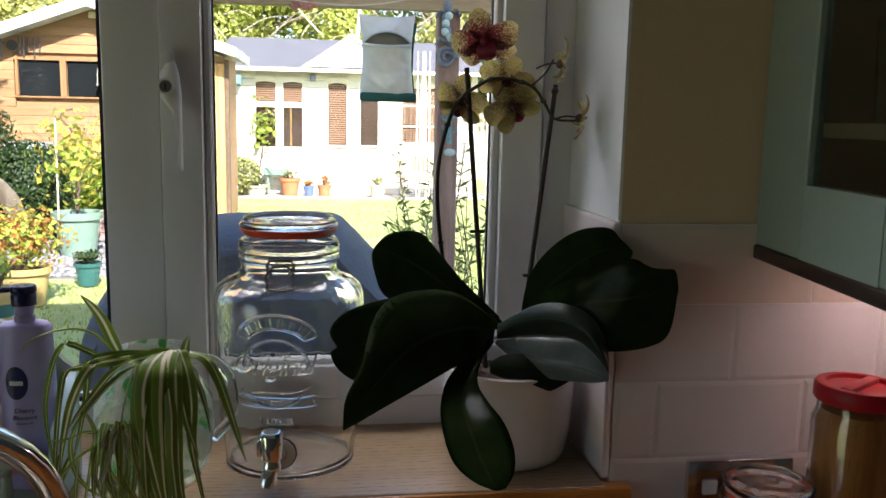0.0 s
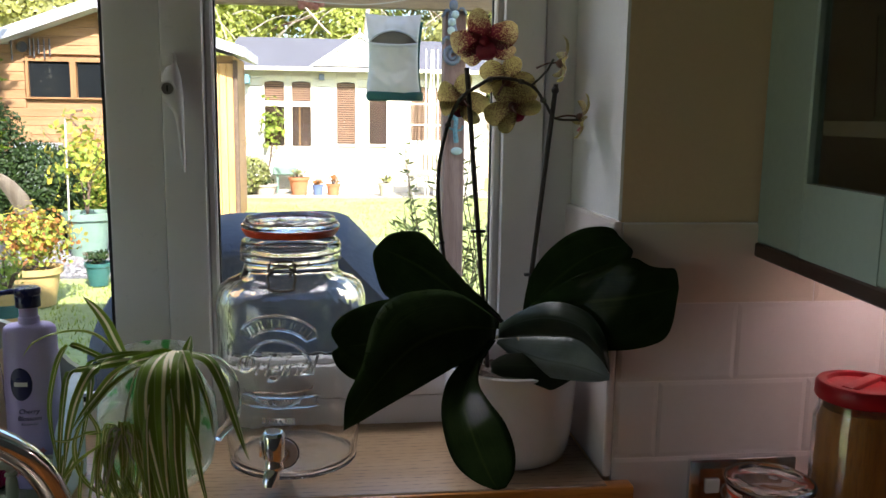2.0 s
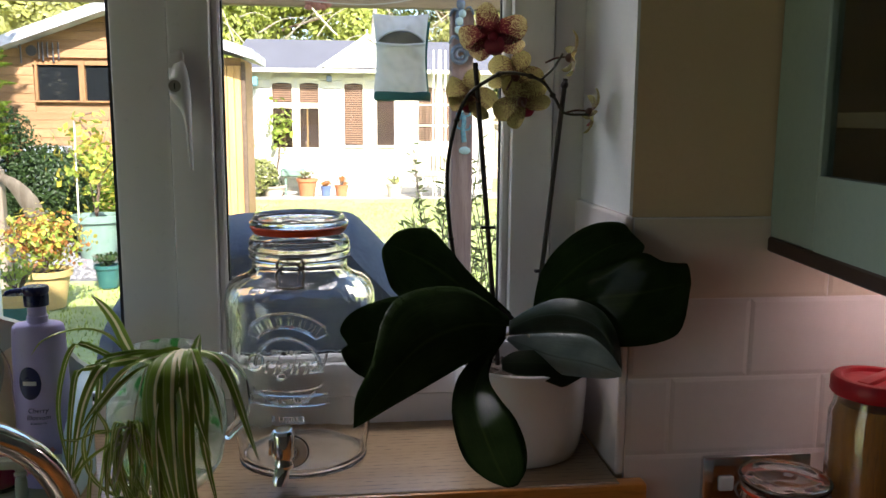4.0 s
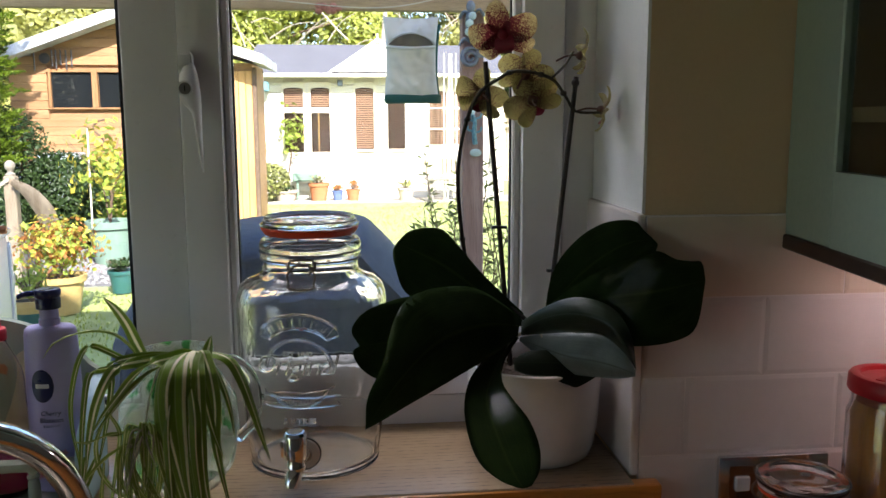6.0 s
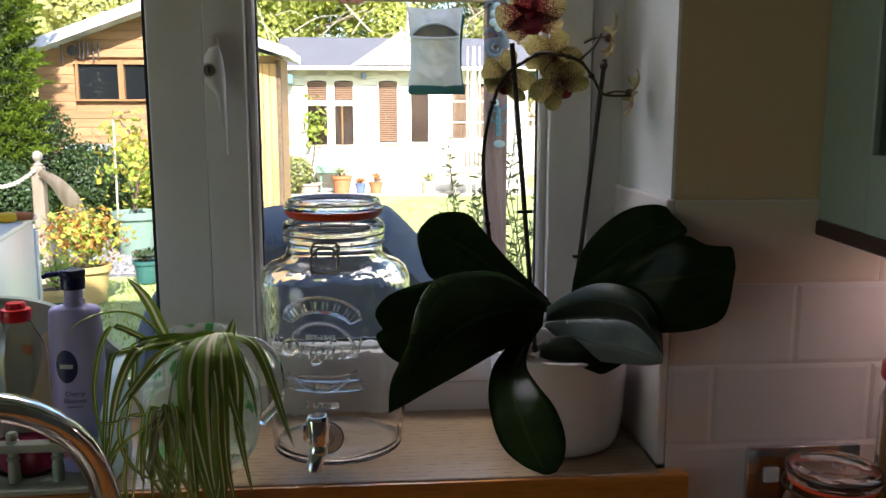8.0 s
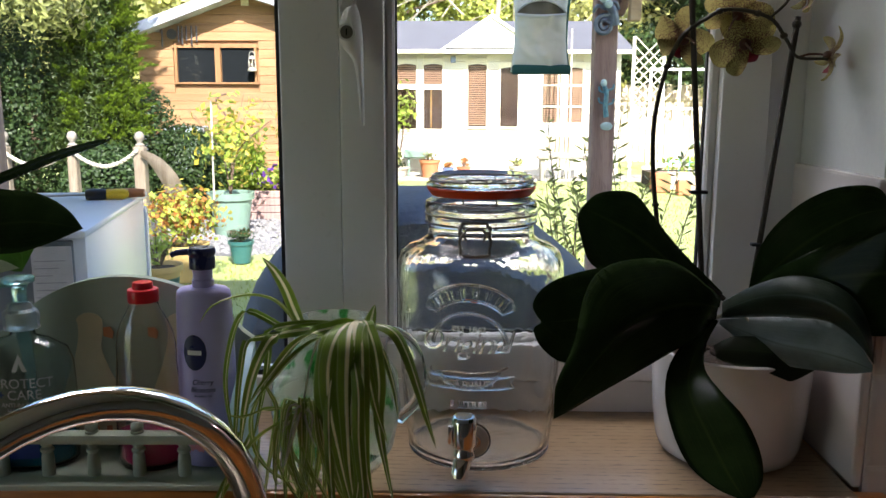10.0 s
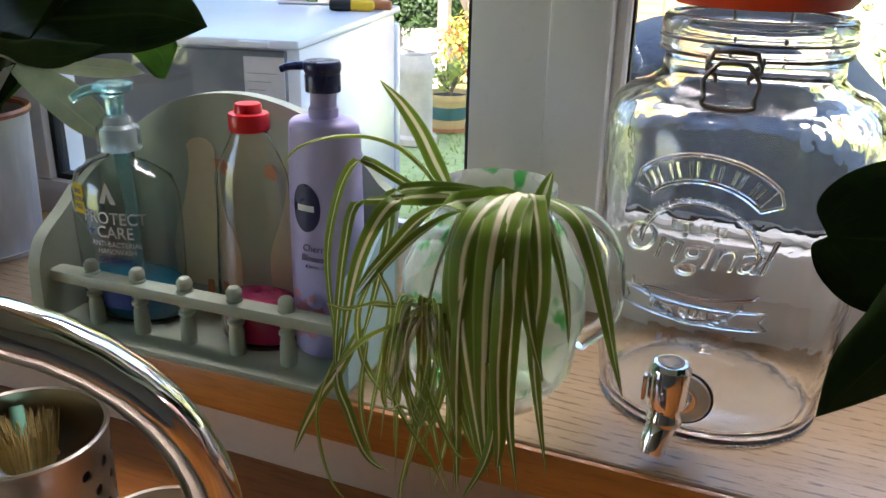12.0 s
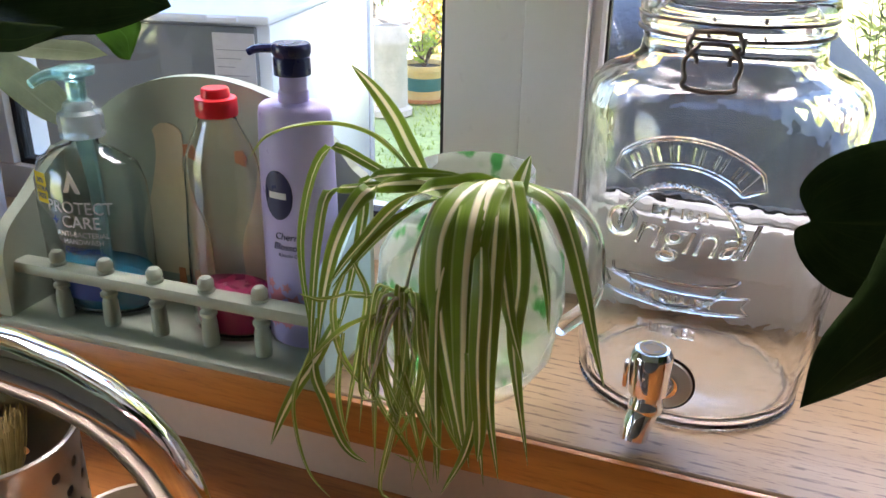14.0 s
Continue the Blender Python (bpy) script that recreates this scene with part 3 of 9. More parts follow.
def blade(points, width, side, n=14, across=6, fold=0.0, shape="leaf", bm=None, thick=0.0, curl=0.0, twist=0.0, wave=0.0):
    """A leaf along a curve: width at its broadest, side the way across it, fold the depth of its valley, curl how far its rims roll down."""
    bm = bm or bmesh.new()
    uv = bm.loops.layers.uv.verify()
    c, side, rows, where = spline(points, n), Vector(side).normalized(), [], {}
    for i, q in enumerate(c):
        t = (c[min(i + 1, n)] - c[max(i - 1, 0)]).normalized()
        s = (side - side.dot(t) * t).normalized()
        if twist:
            s = Matrix.Rotation(twist * i / n, 3, t) @ s
        up = s.cross(t).normalized()
        f = i / n
        if shape == "leaf":
            w = (0.30 + 0.70 * math.sin(min(1, f * 1.55 + 0.05) * math.pi / 2) ** 1.2) * max(0.0, 1 - max(0, (f - 0.5) / 0.5) ** 3.6) ** 0.5
        elif shape == "pointed":
            w = (0.30 + 0.70 * math.sin(min(1, f * 1.9 + 0.05) * math.pi / 2) ** 1.2) * max(0.0, 1 - max(0, (f - 0.42) / 0.58) ** 1.7) ** 0.9
        elif shape == "strap":
            w = (0.60 + 0.40 * min(1, f * 4)) * max(0.0, 1 - f ** 3.4) ** 0.9
        else:
            w = math.sin(math.pi * min(1, 0.08 + 0.92 * f)) ** 0.6
        row = []
        for k in range(across + 1):
            a = k / across * 2 - 1
            v = bm.verts.new(q + s * (a * w * width / 2) + up * (fold * w * abs(a) - curl * w * a * a + wave * a * math.sin(f * 9.0 + 2.2 * (a > 0) + 60 * width)))
            where[v] = (k / across, f)
            row.append(v)
        rows.append(row)
    faces = []
    for a, b in zip(rows, rows[1:]):
        for k in range(across):
            faces.append(bm.faces.new((a[k], a[k + 1], b[k + 1], b[k])))
    for f in faces:
        for lp in f.loops:
            lp[uv].uv = where[lp.vert]
    if thick:
        geo = bmesh.ops.solidify(bm, geom=faces, thickness=thick)
    return bm


def outline(points, y0, y1, bm=None, axis="y"):
    """A flat shape cut from board: (x, z) pairs, from y0 to y1 thick. axis x: (y, z) pairs, from x0 to x1."""
    bm = bm or bmesh.new()
    put = (lambda a, b, d: (a, d, b)) if axis == "y" else ((lambda a, b, d: (d, a, b)) if axis == "x" else (lambda a, b, d: (a, b, d)))
    lo = [bm.verts.new(put(a, b, y0)) for a, b in points]
    hi = [bm.verts.new(put(a, b, y1)) for a, b in points]
    bm.faces.new(lo)
    bm.faces.new(list(reversed(hi)))
    for k in range(len(points)):
        j = (k + 1) % len(points)
        bm.faces.new((lo[k], hi[k], hi[j], lo[j]))
    return bm


def letters(text, size, depth=0.0005, align="CENTER", spacing=1.0, shear=0.0, bevel=0.0, thin=0.0):
    """A bmesh of words in the built-in font, upright in the x-z plane, facing -y."""
    cu = bpy.data.curves.new("words", "FONT")
    cu.body, cu.size, cu.extrude, cu.align_x, cu.resolution_u = text, size, depth, align, 3
    cu.space_character, cu.shear, cu.bevel_depth, cu.bevel_resolution = spacing, shear, bevel, 2 if bevel else 0
    cu.offset = -thin
    ob = bpy.data.objects.new("words", cu)
    scene.collection.objects.link(ob)
    me = bpy.data.meshes.new_from_object(ob.evaluated_get(bpy.context.evaluated_depsgraph_get()))
    bm = bmesh.new()
    bm.from_mesh(me)
    bpy.data.objects.remove(ob)
    bpy.data.meshes.remove(me)
    bpy.data.curves.remove(cu)
    bmesh.ops.transform(bm, matrix=Matrix.Rotation(radians(90), 4, "X"), verts=bm.verts)
    return bm


def wrapped(bm, cx, cy, r, x0, z0, turn=0.0, cut=True):
    """Bends an upright flat shape (facing -y, y = 0 at its back) round a cylinder, x running along its arc from the angle turn."""
    if cut:
        for _ in range(2):
            es = [e for e in bm.edges if abs(e.verts[0].co.x - e.verts[1].co.x) > 0.006]
            if es:
                bmesh.ops.subdivide_edges(bm, edges=es, cuts=1)
    for v in bm.verts:
        a = (v.co.x + x0) / r + turn
        rr = r - v.co.y
        v.co = Vector((cx + rr * math.sin(a), cy - rr * math.cos(a), v.co.z + z0))
    return bm


def crown(seed, centre, radii, count, size, bm=None, lean=0.5, long=1.6, shell=0.55, cut=None):
    """Many small leaves in an uneven cloud."""
    rnd, verts, faces = random.Random(seed), [], []
    bumps = [(Vector((rnd.gauss(0, 1), rnd.gauss(0, 1), rnd.gauss(0, 1))).normalized(), rnd.uniform(-0.25, 0.3)) for _ in range(9)]
    while len(faces) < count:
        d = Vector((rnd.gauss(0, 1), rnd.gauss(0, 1), rnd.gauss(0, 1))).normalized()
        grow = 1 + sum(a * max(0, d.dot(b)) ** 6 for b, a in bumps)
        r = (shell + (1 - shell) * rnd.random()) * grow
        q = Vector((d.x * radii[0] * r, d.y * radii[1] * r, d.z * radii[2] * r)) + Vector(centre)
        if cut and not cut(q):
            continue
        n = (d + lean * Vector((rnd.gauss(0, 1), rnd.gauss(0, 1), rnd.gauss(0, 1)))).normalized()
        a = n.orthogonal().normalized()
        a = Matrix.Rotation(rnd.uniform(0, 6.3), 3, n) @ a
        b = n.cross(a)
        s = size * rnd.uniform(0.6, 1.3)
        k = len(verts)
        verts += [q - a * s * long / 2, q + b * s / 2 + n * s * 0.12, q + a * s * long / 2, q - b * s / 2 + n * s * 0.12]
        faces.append((k, k + 1, k + 2, k + 3))
    return verts, faces


def cloud(name, lists, material, parent, label=""):
    """Links leaf lists from crown() as one mesh."""
    verts, faces = [], []
    for v, f in lists:
        k = len(verts)
        verts += v
        faces += [tuple(i + k for i in q) for q in f]
    me = bpy.data.meshes.new(name)
    me.from_pydata([tuple(v) for v in verts], [], faces)
    me.materials.append(material)
    ob = new(name, me)
    if parent:
        ob.parent = parent
        ob.matrix_parent_inverse = base_of(parent).inverted()
    if label:
        ob["label"] = label
    return ob


def struct(name, bm, material, label, category, smooth=False):
    return tagged(part(name, bm, material, smooth=smooth), label, category, kind="structure")


# ---- the room ----
SILL, WORK, GROUND = 1.055, 0.958, 0.03
WX0, WX1 = -0.86, 0.432

wall = bmesh.new()
box(wall, WX1, 2.6, 0.008, 0.34, GROUND, 2.6)
box(wall, -2.6, WX0, 0.008, 0.34, GROUND, 2.6)
box(wall, WX0, WX1, 0.008, 0.34, GROUND, SILL - 0.042)
box(wall, WX0, WX1, 0.008, 0.34, 2.06, 2.6)
wall_north = struct("wall_north", wall, M["cream"], "cream painted plaster wall with a window opening", "wall")
struct("wall_south", boxed(-2.6, 2.6, -3.4, -3.2, GROUND, 2.6), M["taupe"], "plain taupe painted kitchen wall", "wall")
struct("wall_east", boxed(2.6, 2.8, -3.4, 0.34, GROUND, 2.6), M["taupe"], "plain taupe painted kitchen wall", "wall")
# West wall, out of view; its opening is added for the fill lamp.
ww = bmesh.new()
box(ww, -2.8, -2.6, -3.4, -2.5, GROUND, 2.6)
box(ww, -2.8, -2.6, -1.0, 0.34, GROUND, 2.6)
box(ww, -2.8, -2.6, -2.5, -1.0, 2.1, 2.6)
struct("wall_west", ww, M["taupe"], "plain taupe painted wall with an added, unseen doorway", "wall")
struct("floor", boxed(-2.8, 2.8, -3.4, 0.34, GROUND - 0.08, GROUND), M["floor"], "grey tiled kitchen floor", "floor")
struct("ceiling", boxed(-2.8, 2.8, -3.4, 0.34, 2.6, 2.7), M["white_paint"], "white painted ceiling", "ceiling")
upper = boxed(-4.5, 4.5, -6.5, 0.34, 2.7, 5.0)
struct("upper_storey", upper, M["brick_house"], "brick upper storey of the house", "house wall")

# the reveal of the window: plaster above, tile below
struct("reveal_east", boxed(WX1 - 0.004, WX1, 0.008, 0.24, 1.39, 2.06), M["white_paint"], "white painted plaster window reveal", "window reveal")
struct("reveal_tiles", boxed(WX1 - 0.012, WX1, 0.0, 0.24, SILL, 1.39, 0.004, 2), M["tile"], "glossy white tile facing the lower window reveal", "wall tile")

# tiles of the splashback, two hundred by one hundred in a brick bond
struct("splash_bed", boxed(WX1, 1.9, 0.0006, 0.0078, WORK, 1.388), M["grout"], "pale grout bed behind the wall tiles", "grout")
struct("sill_upstand", boxed(-2.0, WX1, -0.006, 0.0078, WORK, SILL - 0.042, 0.002, 1), M["upstand"], "cream painted upstand below the window sill", "upstand")


def tile_mesh(w, h, top_row=False):
    bm = bmesh.new()
    box(bm, 0, w, 0, 0.009, 0, h)
    top = [f for f in bm.faces if f.normal.y < -0.9]
    bmesh.ops.inset_region(bm, faces=top, thickness=0.007)
    bmesh.ops.translate(bm, vec=(0, -0.0011, 0), verts=list({v for f in top for v in f.verts}))
    # The top row takes the tile colour with the shade put in.
    return finish(bm, "tile", M["shaded_tile" if top_row else "tile"])


tiles = thing("splashback", (1.0, 0.0, WORK), "glossy white bevelled metro tiles laid in brick bond", "wall tiles", kind="structure")
shared = {}
for row in range(-1, 4):
    z0 = 1.286 - 0.102 * 3 + 0.102 * row - 0.0
    h = 0.1
    if z0 < WORK:
        h, z0 = h - (WORK - z0), WORK
    if h < 0.012:
        continue
    x = WX1 + 0.001
    edge = 0.589 if row % 2 == 0 else 0.4885
    stops = [WX1] + [edge + 0.203 * k for k in range(8) if edge + 0.203 * k > WX1 + (0.1 if row == 3 else 0.01)]
    for a, b in zip(stops, stops[1:]):
        key = (round(b - a - 0.002, 4), round(h, 4), row == 3)
        shared.setdefault(key, tile_mesh(*key))
        ob = new("tile", shared[key])
        ob.parent = tiles
        ob.matrix_basis = Matrix.Translation((a + 0.001 - 1.0, 0.0, z0 - WORK))

# sill and worktop
bm = boxed(WX0 - 0.02, 0.455, -0.025, 0.0, SILL - 0.042, SILL - 0.002, 0.004, 2)
nose = part("sill_nosing", bm, M["oak_front"], smooth=True)
bm = boxed(WX0, WX1 - 0.012, -0.0205, 0.222, SILL - 0.02, SILL, 0.0015, 1)
sill = tagged(part("window_sill", bm, M["oak"], smooth=True), "oiled oak window sill with open grain and a rounded edge", "window sill", kind="structure")
nose.parent = sill
wt = bmesh.new()
for x0, x1, y0, y1 in ((-2.0, -0.60, -0.62, 0.0015), (0.02, 1.9, -0.62, 0.0015), (-0.60, 0.02, -0.262, 0.0015), (-0.60, 0.02, -0.62, -0.585)):
    box(wt, x0, x1, y0, y1, WORK - 0.04, WORK)
struct("worktop", wt, M["worktop"], "knotty oiled oak kitchen worktop", "worktop")
sink = thing("kitchen_sink", (-0.29, -0.42, WORK), "brushed steel inset kitchen sink below the tap", "sink")
rim = bmesh.new()
for x0, x1, y0, y1 in ((-0.606, -0.55, -0.591, -0.256), (-0.03, 0.026, -0.591, -0.256), (-0.55, -0.03, -0.315, -0.256), (-0.55, -0.03, -0.591, -0.56)):
    box(rim, x0, x1, y0, y1, WORK + 0.0005, WORK + 0.004)
part("rim", rim, M["steel"], sink)
bowl = bmesh.new()
for x0, x1, y0, y1, z0, z1 in ((-0.552, -0.548, -0.562, -0.313, -0.17, 0.0), (-0.032, -0.028, -0.562, -0.313, -0.17, 0.0), (-0.548, -0.032, -0.317, -0.313, -0.17, 0.0), (-0.548, -0.032, -0.562, -0.558, -0.17, 0.0), (-0.552, -0.028, -0.562, -0.313, -0.174, -0.17)):
    box(bowl, x0, x1, y0, y1, WORK + z0, WORK + z1)
part("bowl", bowl, M["steel"], sink)
part("drain", lathe([(0, 0.0), (0.04, 0.0), (0.042, 0.002), (0.03, 0.001), (0, 0.001)], (-0.29, -0.44, WORK - 0.1698), 32), M["plate"], sink, smooth=True)

# ---- the window ----
win = thing("window_1", (-0.2, 0.22, SILL), "white plastic casement window with a closed opening light", "window", kind="structure")
FY0, FY1 = 0.222, 0.285
fr = bmesh.new()
box(fr, WX0, WX1, FY0, FY1, SILL - 0.03, 1.098, 0.003, 2)
box(fr, WX0, WX1, FY0, FY1, 1.99, 2.06, 0.003, 2)
box(fr, WX0, -0.79, FY0, FY1, 1.098, 1.99, 0.003, 2)
box(fr, 0.382, WX1 - 0.004, FY0, FY1, 1.098, 1.99, 0.003, 2)
box(fr, -0.234, -0.158, FY0 - 0.004, FY1, 1.098, 1.99, 0.004, 2)
part("window_frame", fr, M["upvc"], win, smooth=True)
sa = bmesh.new()
SY0, SY1 = 0.205, 0.27
for a in ((-0.156, -0.1, 1.103, 1.988), (0.318, 0.378, 1.103, 1.988), (-0.1, 0.318, 1.103, 1.152), (-0.1, 0.318, 1.93, 1.988)):
    box(sa, a[0], a[1], SY0, SY1, a[2], a[3], 0.004, 2)
sash = part("sash", sa, M["upvc"], win, smooth=True)
be = bmesh.new()
for a in ((-0.1, -0.088, 1.152, 1.93), (0.306, 0.318, 1.152, 1.93), (-0.1, 0.318, 1.152, 1.162), (-0.1, 0.318, 1.92, 1.93)):
    box(be, a[0], a[1], SY0 + 0.012, SY0 + 0.03, a[2], a[3], 0.003, 1)
part("glazing_bead", be, M["upvc"], win)
ru = bmesh.new()
for a in ((-0.092, -0.086, 1.158, 1.924), (0.304, 0.312, 1.158, 1.924), (-0.088, 0.306, 1.158, 1.165), (-0.088, 0.306, 1.917, 1.924)):
    box(ru, a[0], a[1], SY0 + 0.024, SY0 + 0.034, a[2], a[3])
for a in ((0.3782, 0.3815, 1.1, 1.99), (-0.1578, -0.1562, 1.1, 1.99)):
    box(ru, a[0], a[1], FY0 + 0.001, FY0 + 0.02, a[2], a[3])
box(ru, -0.156, 0.378, FY0 + 0.001, FY0 + 0.02, 1.0983, 1.1028)
part("seal", ru, M["rubber"], win, "black rubber seal")
rl = bmesh.new()
for a in ((-0.79, -0.783, 1.098, 1.99), (-0.241, -0.234, 1.098, 1.99), (-0.783, -0.241, 1.098, 1.105), (-0.783, -0.241, 1.983, 1.99)):
    box(rl, a[0], a[1], 0.232, 0.25, a[2], a[3])
part("seal", rl, M["rubber"], win, "black rubber seal")
for a in ((-0.095, 0.313, 1.155, 1.928), (-0.788, -0.236, 1.1, 1.988)):
    p = part("pane", boxed(a[0], a[1], 0.236, 0.24, a[2], a[3]), M["pane"], win, "clear glass pane")
    p.visible_shadow = False

tab = [(-0.152, 1.572), (-0.134, 1.572), (-0.134, 1.590), (-0.137, 1.596), (-0.143, 1.598), (-0.149, 1.596), (-0.152, 1.590)]
hd = part("handle", outline(tab, 0.189, 0.2065), M["upvc"], win, "white lever handle with a key lock")
part("keep", boxed(-0.1495, -0.1365, 0.1865, 0.1895, 1.577, 1.592, 0.0014, 2), M["upvc"], hd, smooth=True)


def lever_shape(rows, seg=22):
    """A moulded lever: an oval at every height, from (height, side, side, middle depth, half depth)."""
    bm, rings = bmesh.new(), []
    c = [spline([(r[k], r[0], 0) for r in rows], 40) for k in (1, 2, 3, 4)]
    for a, b, y, d in zip(*c):
        rings.append([bm.verts.new(((a.x + b.x) / 2 + (b.x - a.x) / 2 * math.cos(t), y.x + d.x * math.sin(t), a.y)) for t in [2 * math.pi * k / seg for k in range(seg)]])
    for p, q in zip(rings, rings[1:]):
        for k in range(seg):
            bm.faces.new((p[k], p[(k + 1) % seg], q[(k + 1) % seg], q[k]))
    bm.faces.new(rings[0])
    bm.faces.new(list(reversed(rings[-1])))
    return bm


boss = part("lever", lever_shape([(1.583, -0.1405, -0.1335, 0.194, 0.004), (1.572, -0.1475, -0.1290, 0.191, 0.0085), (1.560, -0.1515, -0.1262, 0.190, 0.0105), (1.545, -0.1520, -0.1245, 0.189, 0.0115), (1.530, -0.1490, -0.1235, 0.187, 0.0105), (1.515, -0.1365, -0.1230, 0.183, 0.0085), (1.495, -0.1318, -0.1226, 0.179, 0.0068), (1.470, -0.1290, -0.1222, 0.176, 0.0058), (1.448, -0.1270, -0.1219, 0.1755, 0.0048), (1.436, -0.1255, -0.1222, 0.177, 0.0032)]), M["upvc"], hd, smooth="all")
face = Matrix.Translation((-0.1425, 0.1772, 1.547)) @ Matrix.Rotation(radians(90), 4, "X")
for profile, m, name in (([(0.0084, -0.002), (0.0106, -0.002), (0.0106, 0.0006), (0.0084, 0.0006)], "upvc", "lock_ring"), ([(0, -0.002), (0.0078, -0.002), (0.0078, 0.001), (0, 0.001)], "steel", "lock"), ):
    bm = lathe(profile, seg=24, close=profile[0][0] > 0)
    bmesh.ops.transform(bm, matrix=face, verts=bm.verts)
    part(name, bm, M[m], boss, "small steel key lock" if name == "lock" else "")
part("keyhole", boxed(-0.1433, -0.1417, 0.1757, 0.1763, 1.543, 1.551), M["black_plastic"], boss)

# ---- wall cabinet, its lamp and the right-hand worktop ----
cab = thing("wall_cabinet", (0.61, 0.0, 1.343), "sage green wall cabinet with a glazed end and dark brown base", "cabinet")
CX0, CX1, CY0, CZ0, CZ1 = 0.609, 1.35, -0.34, 1.363, 2.1
g = bmesh.new()
box(g, CX0, CX0 + 0.02, -0.118, 0.004, CZ0, CZ1, 0.002)
box(g, CX0, CX0 + 0.02, CY0, CY0 + 0.06, CZ0, CZ1, 0.002)
box(g, CX0, CX0 + 0.02, CY0 + 0.06, -0.118, CZ0, 1.447, 0.0)
box(g, CX0, CX0 + 0.02, CY0 + 0.06, -0.118, 2.0, CZ1, 0.0)
part("end_panel", g, M["sage"], cab)
p = part("end_pane", boxed(CX0 + 0.008, CX0 + 0.012, CY0 + 0.055, -0.113, 1.442, 2.005), M["cab_pane"], cab, "dim glass pane in the cabinet end")
g = bmesh.new()
box(g, CX0 + 0.02, CX1, CY0, CY0 + 0.02, CZ0, CZ1, 0.002)
part("door", g, M["sage"], cab)
part("body", boxed(CX0 + 0.02, CX1, -0.006, 0.004, CZ0, CZ1), M["cab_in"], cab)
for z in (1.5, 1.72):
    part("shelf", boxed(CX0 + 0.022, CX1, CY0 + 0.022, -0.008, z, z + 0.016), M["cab_in"], cab)
part("top", boxed(CX0, CX1, CY0, 0.004, CZ1, CZ1 + 0.018), M["sage"], cab)
part("base_board", boxed(CX0 - 0.003, CX1, CY0 - 0.003, 0.004, CZ0 - 0.018, CZ0, 0.002), M["brown_edge"], cab, "dark brown base board")
splay = Matrix.Identity(4)
splay[0][1] = 0.10
for board in cab.children:
    board.data.transform(splay)
for k, (x, y) in enumerate(((0.68, -0.16), (0.70, -0.24), (0.76, -0.19))):
    gl = tagged(part("tumbler", lathe([(0.0, 0.004), (0.026, 0.004), (0.032, 0.11), (0.0335, 0.11), (0.028, 0.0), (0, 0)], (x, y, 1.516), 24), M["bottle"], smooth=True), "clear glass tumbler on a cabinet shelf", "glass", "tumblers in the cabinet")
strip = thing("cabinet_light", (0.9, -0.10, 1.33), "slim warm strip light under the wall cabinet", "light")
part("housing", boxed(0.70, 1.25, -0.115, -0.085, 1.333, 1.343, 0.002), M["white_print"], strip)
part("tube", boxed(0.705, 1.245, -0.112, -0.088, 1.327, 1.333), M["lamp"], strip, "glowing warm tube")

so = thing("wall_socket", (0.60, 0.0, 1.03), "polished chrome double wall socket", "socket")
part("plate", boxed(0.532, 0.68, -0.013, -0.003, 0.99, 1.080, 0.004, 2), M["plate"], so, smooth=True)
part("insert", boxed(0.546, 0.666, -0.0145, -0.0135, 1.004, 1.068), M["plate"], so)
for x in (0.553, 0.64):
    part("switch", boxed(x, x + 0.02, -0.018, -0.0145, 1.035, 1.055, 0.002), M["white_print"], so)

CJ = (0.580, -0.124, WORK)
cj = thing("clip_top_jar", CJ, "small clip-top glass jar of orange lentils", "jar")
jp = [(0.0, 0.003), (0.046, 0.003), (0.049, 0.012), (0.049, 0.112), (0.043, 0.128), (0.043, 0.138), (0.046, 0.138), (0.046, 0.126), (0.052, 0.111), (0.052, 0.008), (0.048, 0.0), (0, 0)]
part("body", lathe(jp, CJ, 40), M["jar_glass"], cj, smooth=True).visible_shadow = False
part("contents", lathe([(0, 0.006), (0.047, 0.006), (0.047, 0.070), (0, 0.074)], CJ, 32), M["orange_food"], cj, "orange lentils", True)
part("seal", lathe([(0.040, 0.1385), (0.0475, 0.1385), (0.0475, 0.1415), (0.040, 0.1415)], CJ, 40, close=True), M["seal"], cj, "orange rubber seal", True)
part("lid", lathe([(0, 0.144), (0.049, 0.144), (0.0505, 0.150), (0.0500, 0.1555), (0.0475, 0.1590), (0.0400, 0.1608), (0.0360, 0.1612), (0.0335, 0.1598), (0, 0.1595)], CJ, 48), M["jar_glass"], cj, "clear glass lid", True).visible_shadow = False
bm = tube([(CJ[0] + 0.053 * math.cos(a), CJ[1] + 0.053 * math.sin(a), WORK + 0.132) for a in [k * math.pi / 18 for k in range(37)]], 0.0013, 6)
tube([(CJ[0] + 0.0505 * math.cos(a), CJ[1] + 0.0505 * math.sin(a), WORK + 0.1555) for a in [k * math.pi / 18 for k in range(37)]], 0.0010, 6, bm=bm)
tube([(CJ[0] - 0.022, CJ[1] - 0.049, WORK + 0.132), (CJ[0] - 0.020, CJ[1] - 0.060, WORK + 0.126), (CJ[0] + 0.020, CJ[1] - 0.060, WORK + 0.126), (CJ[0] + 0.022, CJ[1] - 0.047, WORK + 0.132)], 0.0014, 6, 12, bm)
part("clasp", bm, M["wire"], cj, "steel wire clasp", True)
part("clasp_plate", boxed(CJ[0] + 0.000, CJ[0] + 0.032, CJ[1] - 0.060, CJ[1] - 0.056, WORK + 0.122, WORK + 0.136, 0.001, 2), M["steel"], cj, smooth=True)
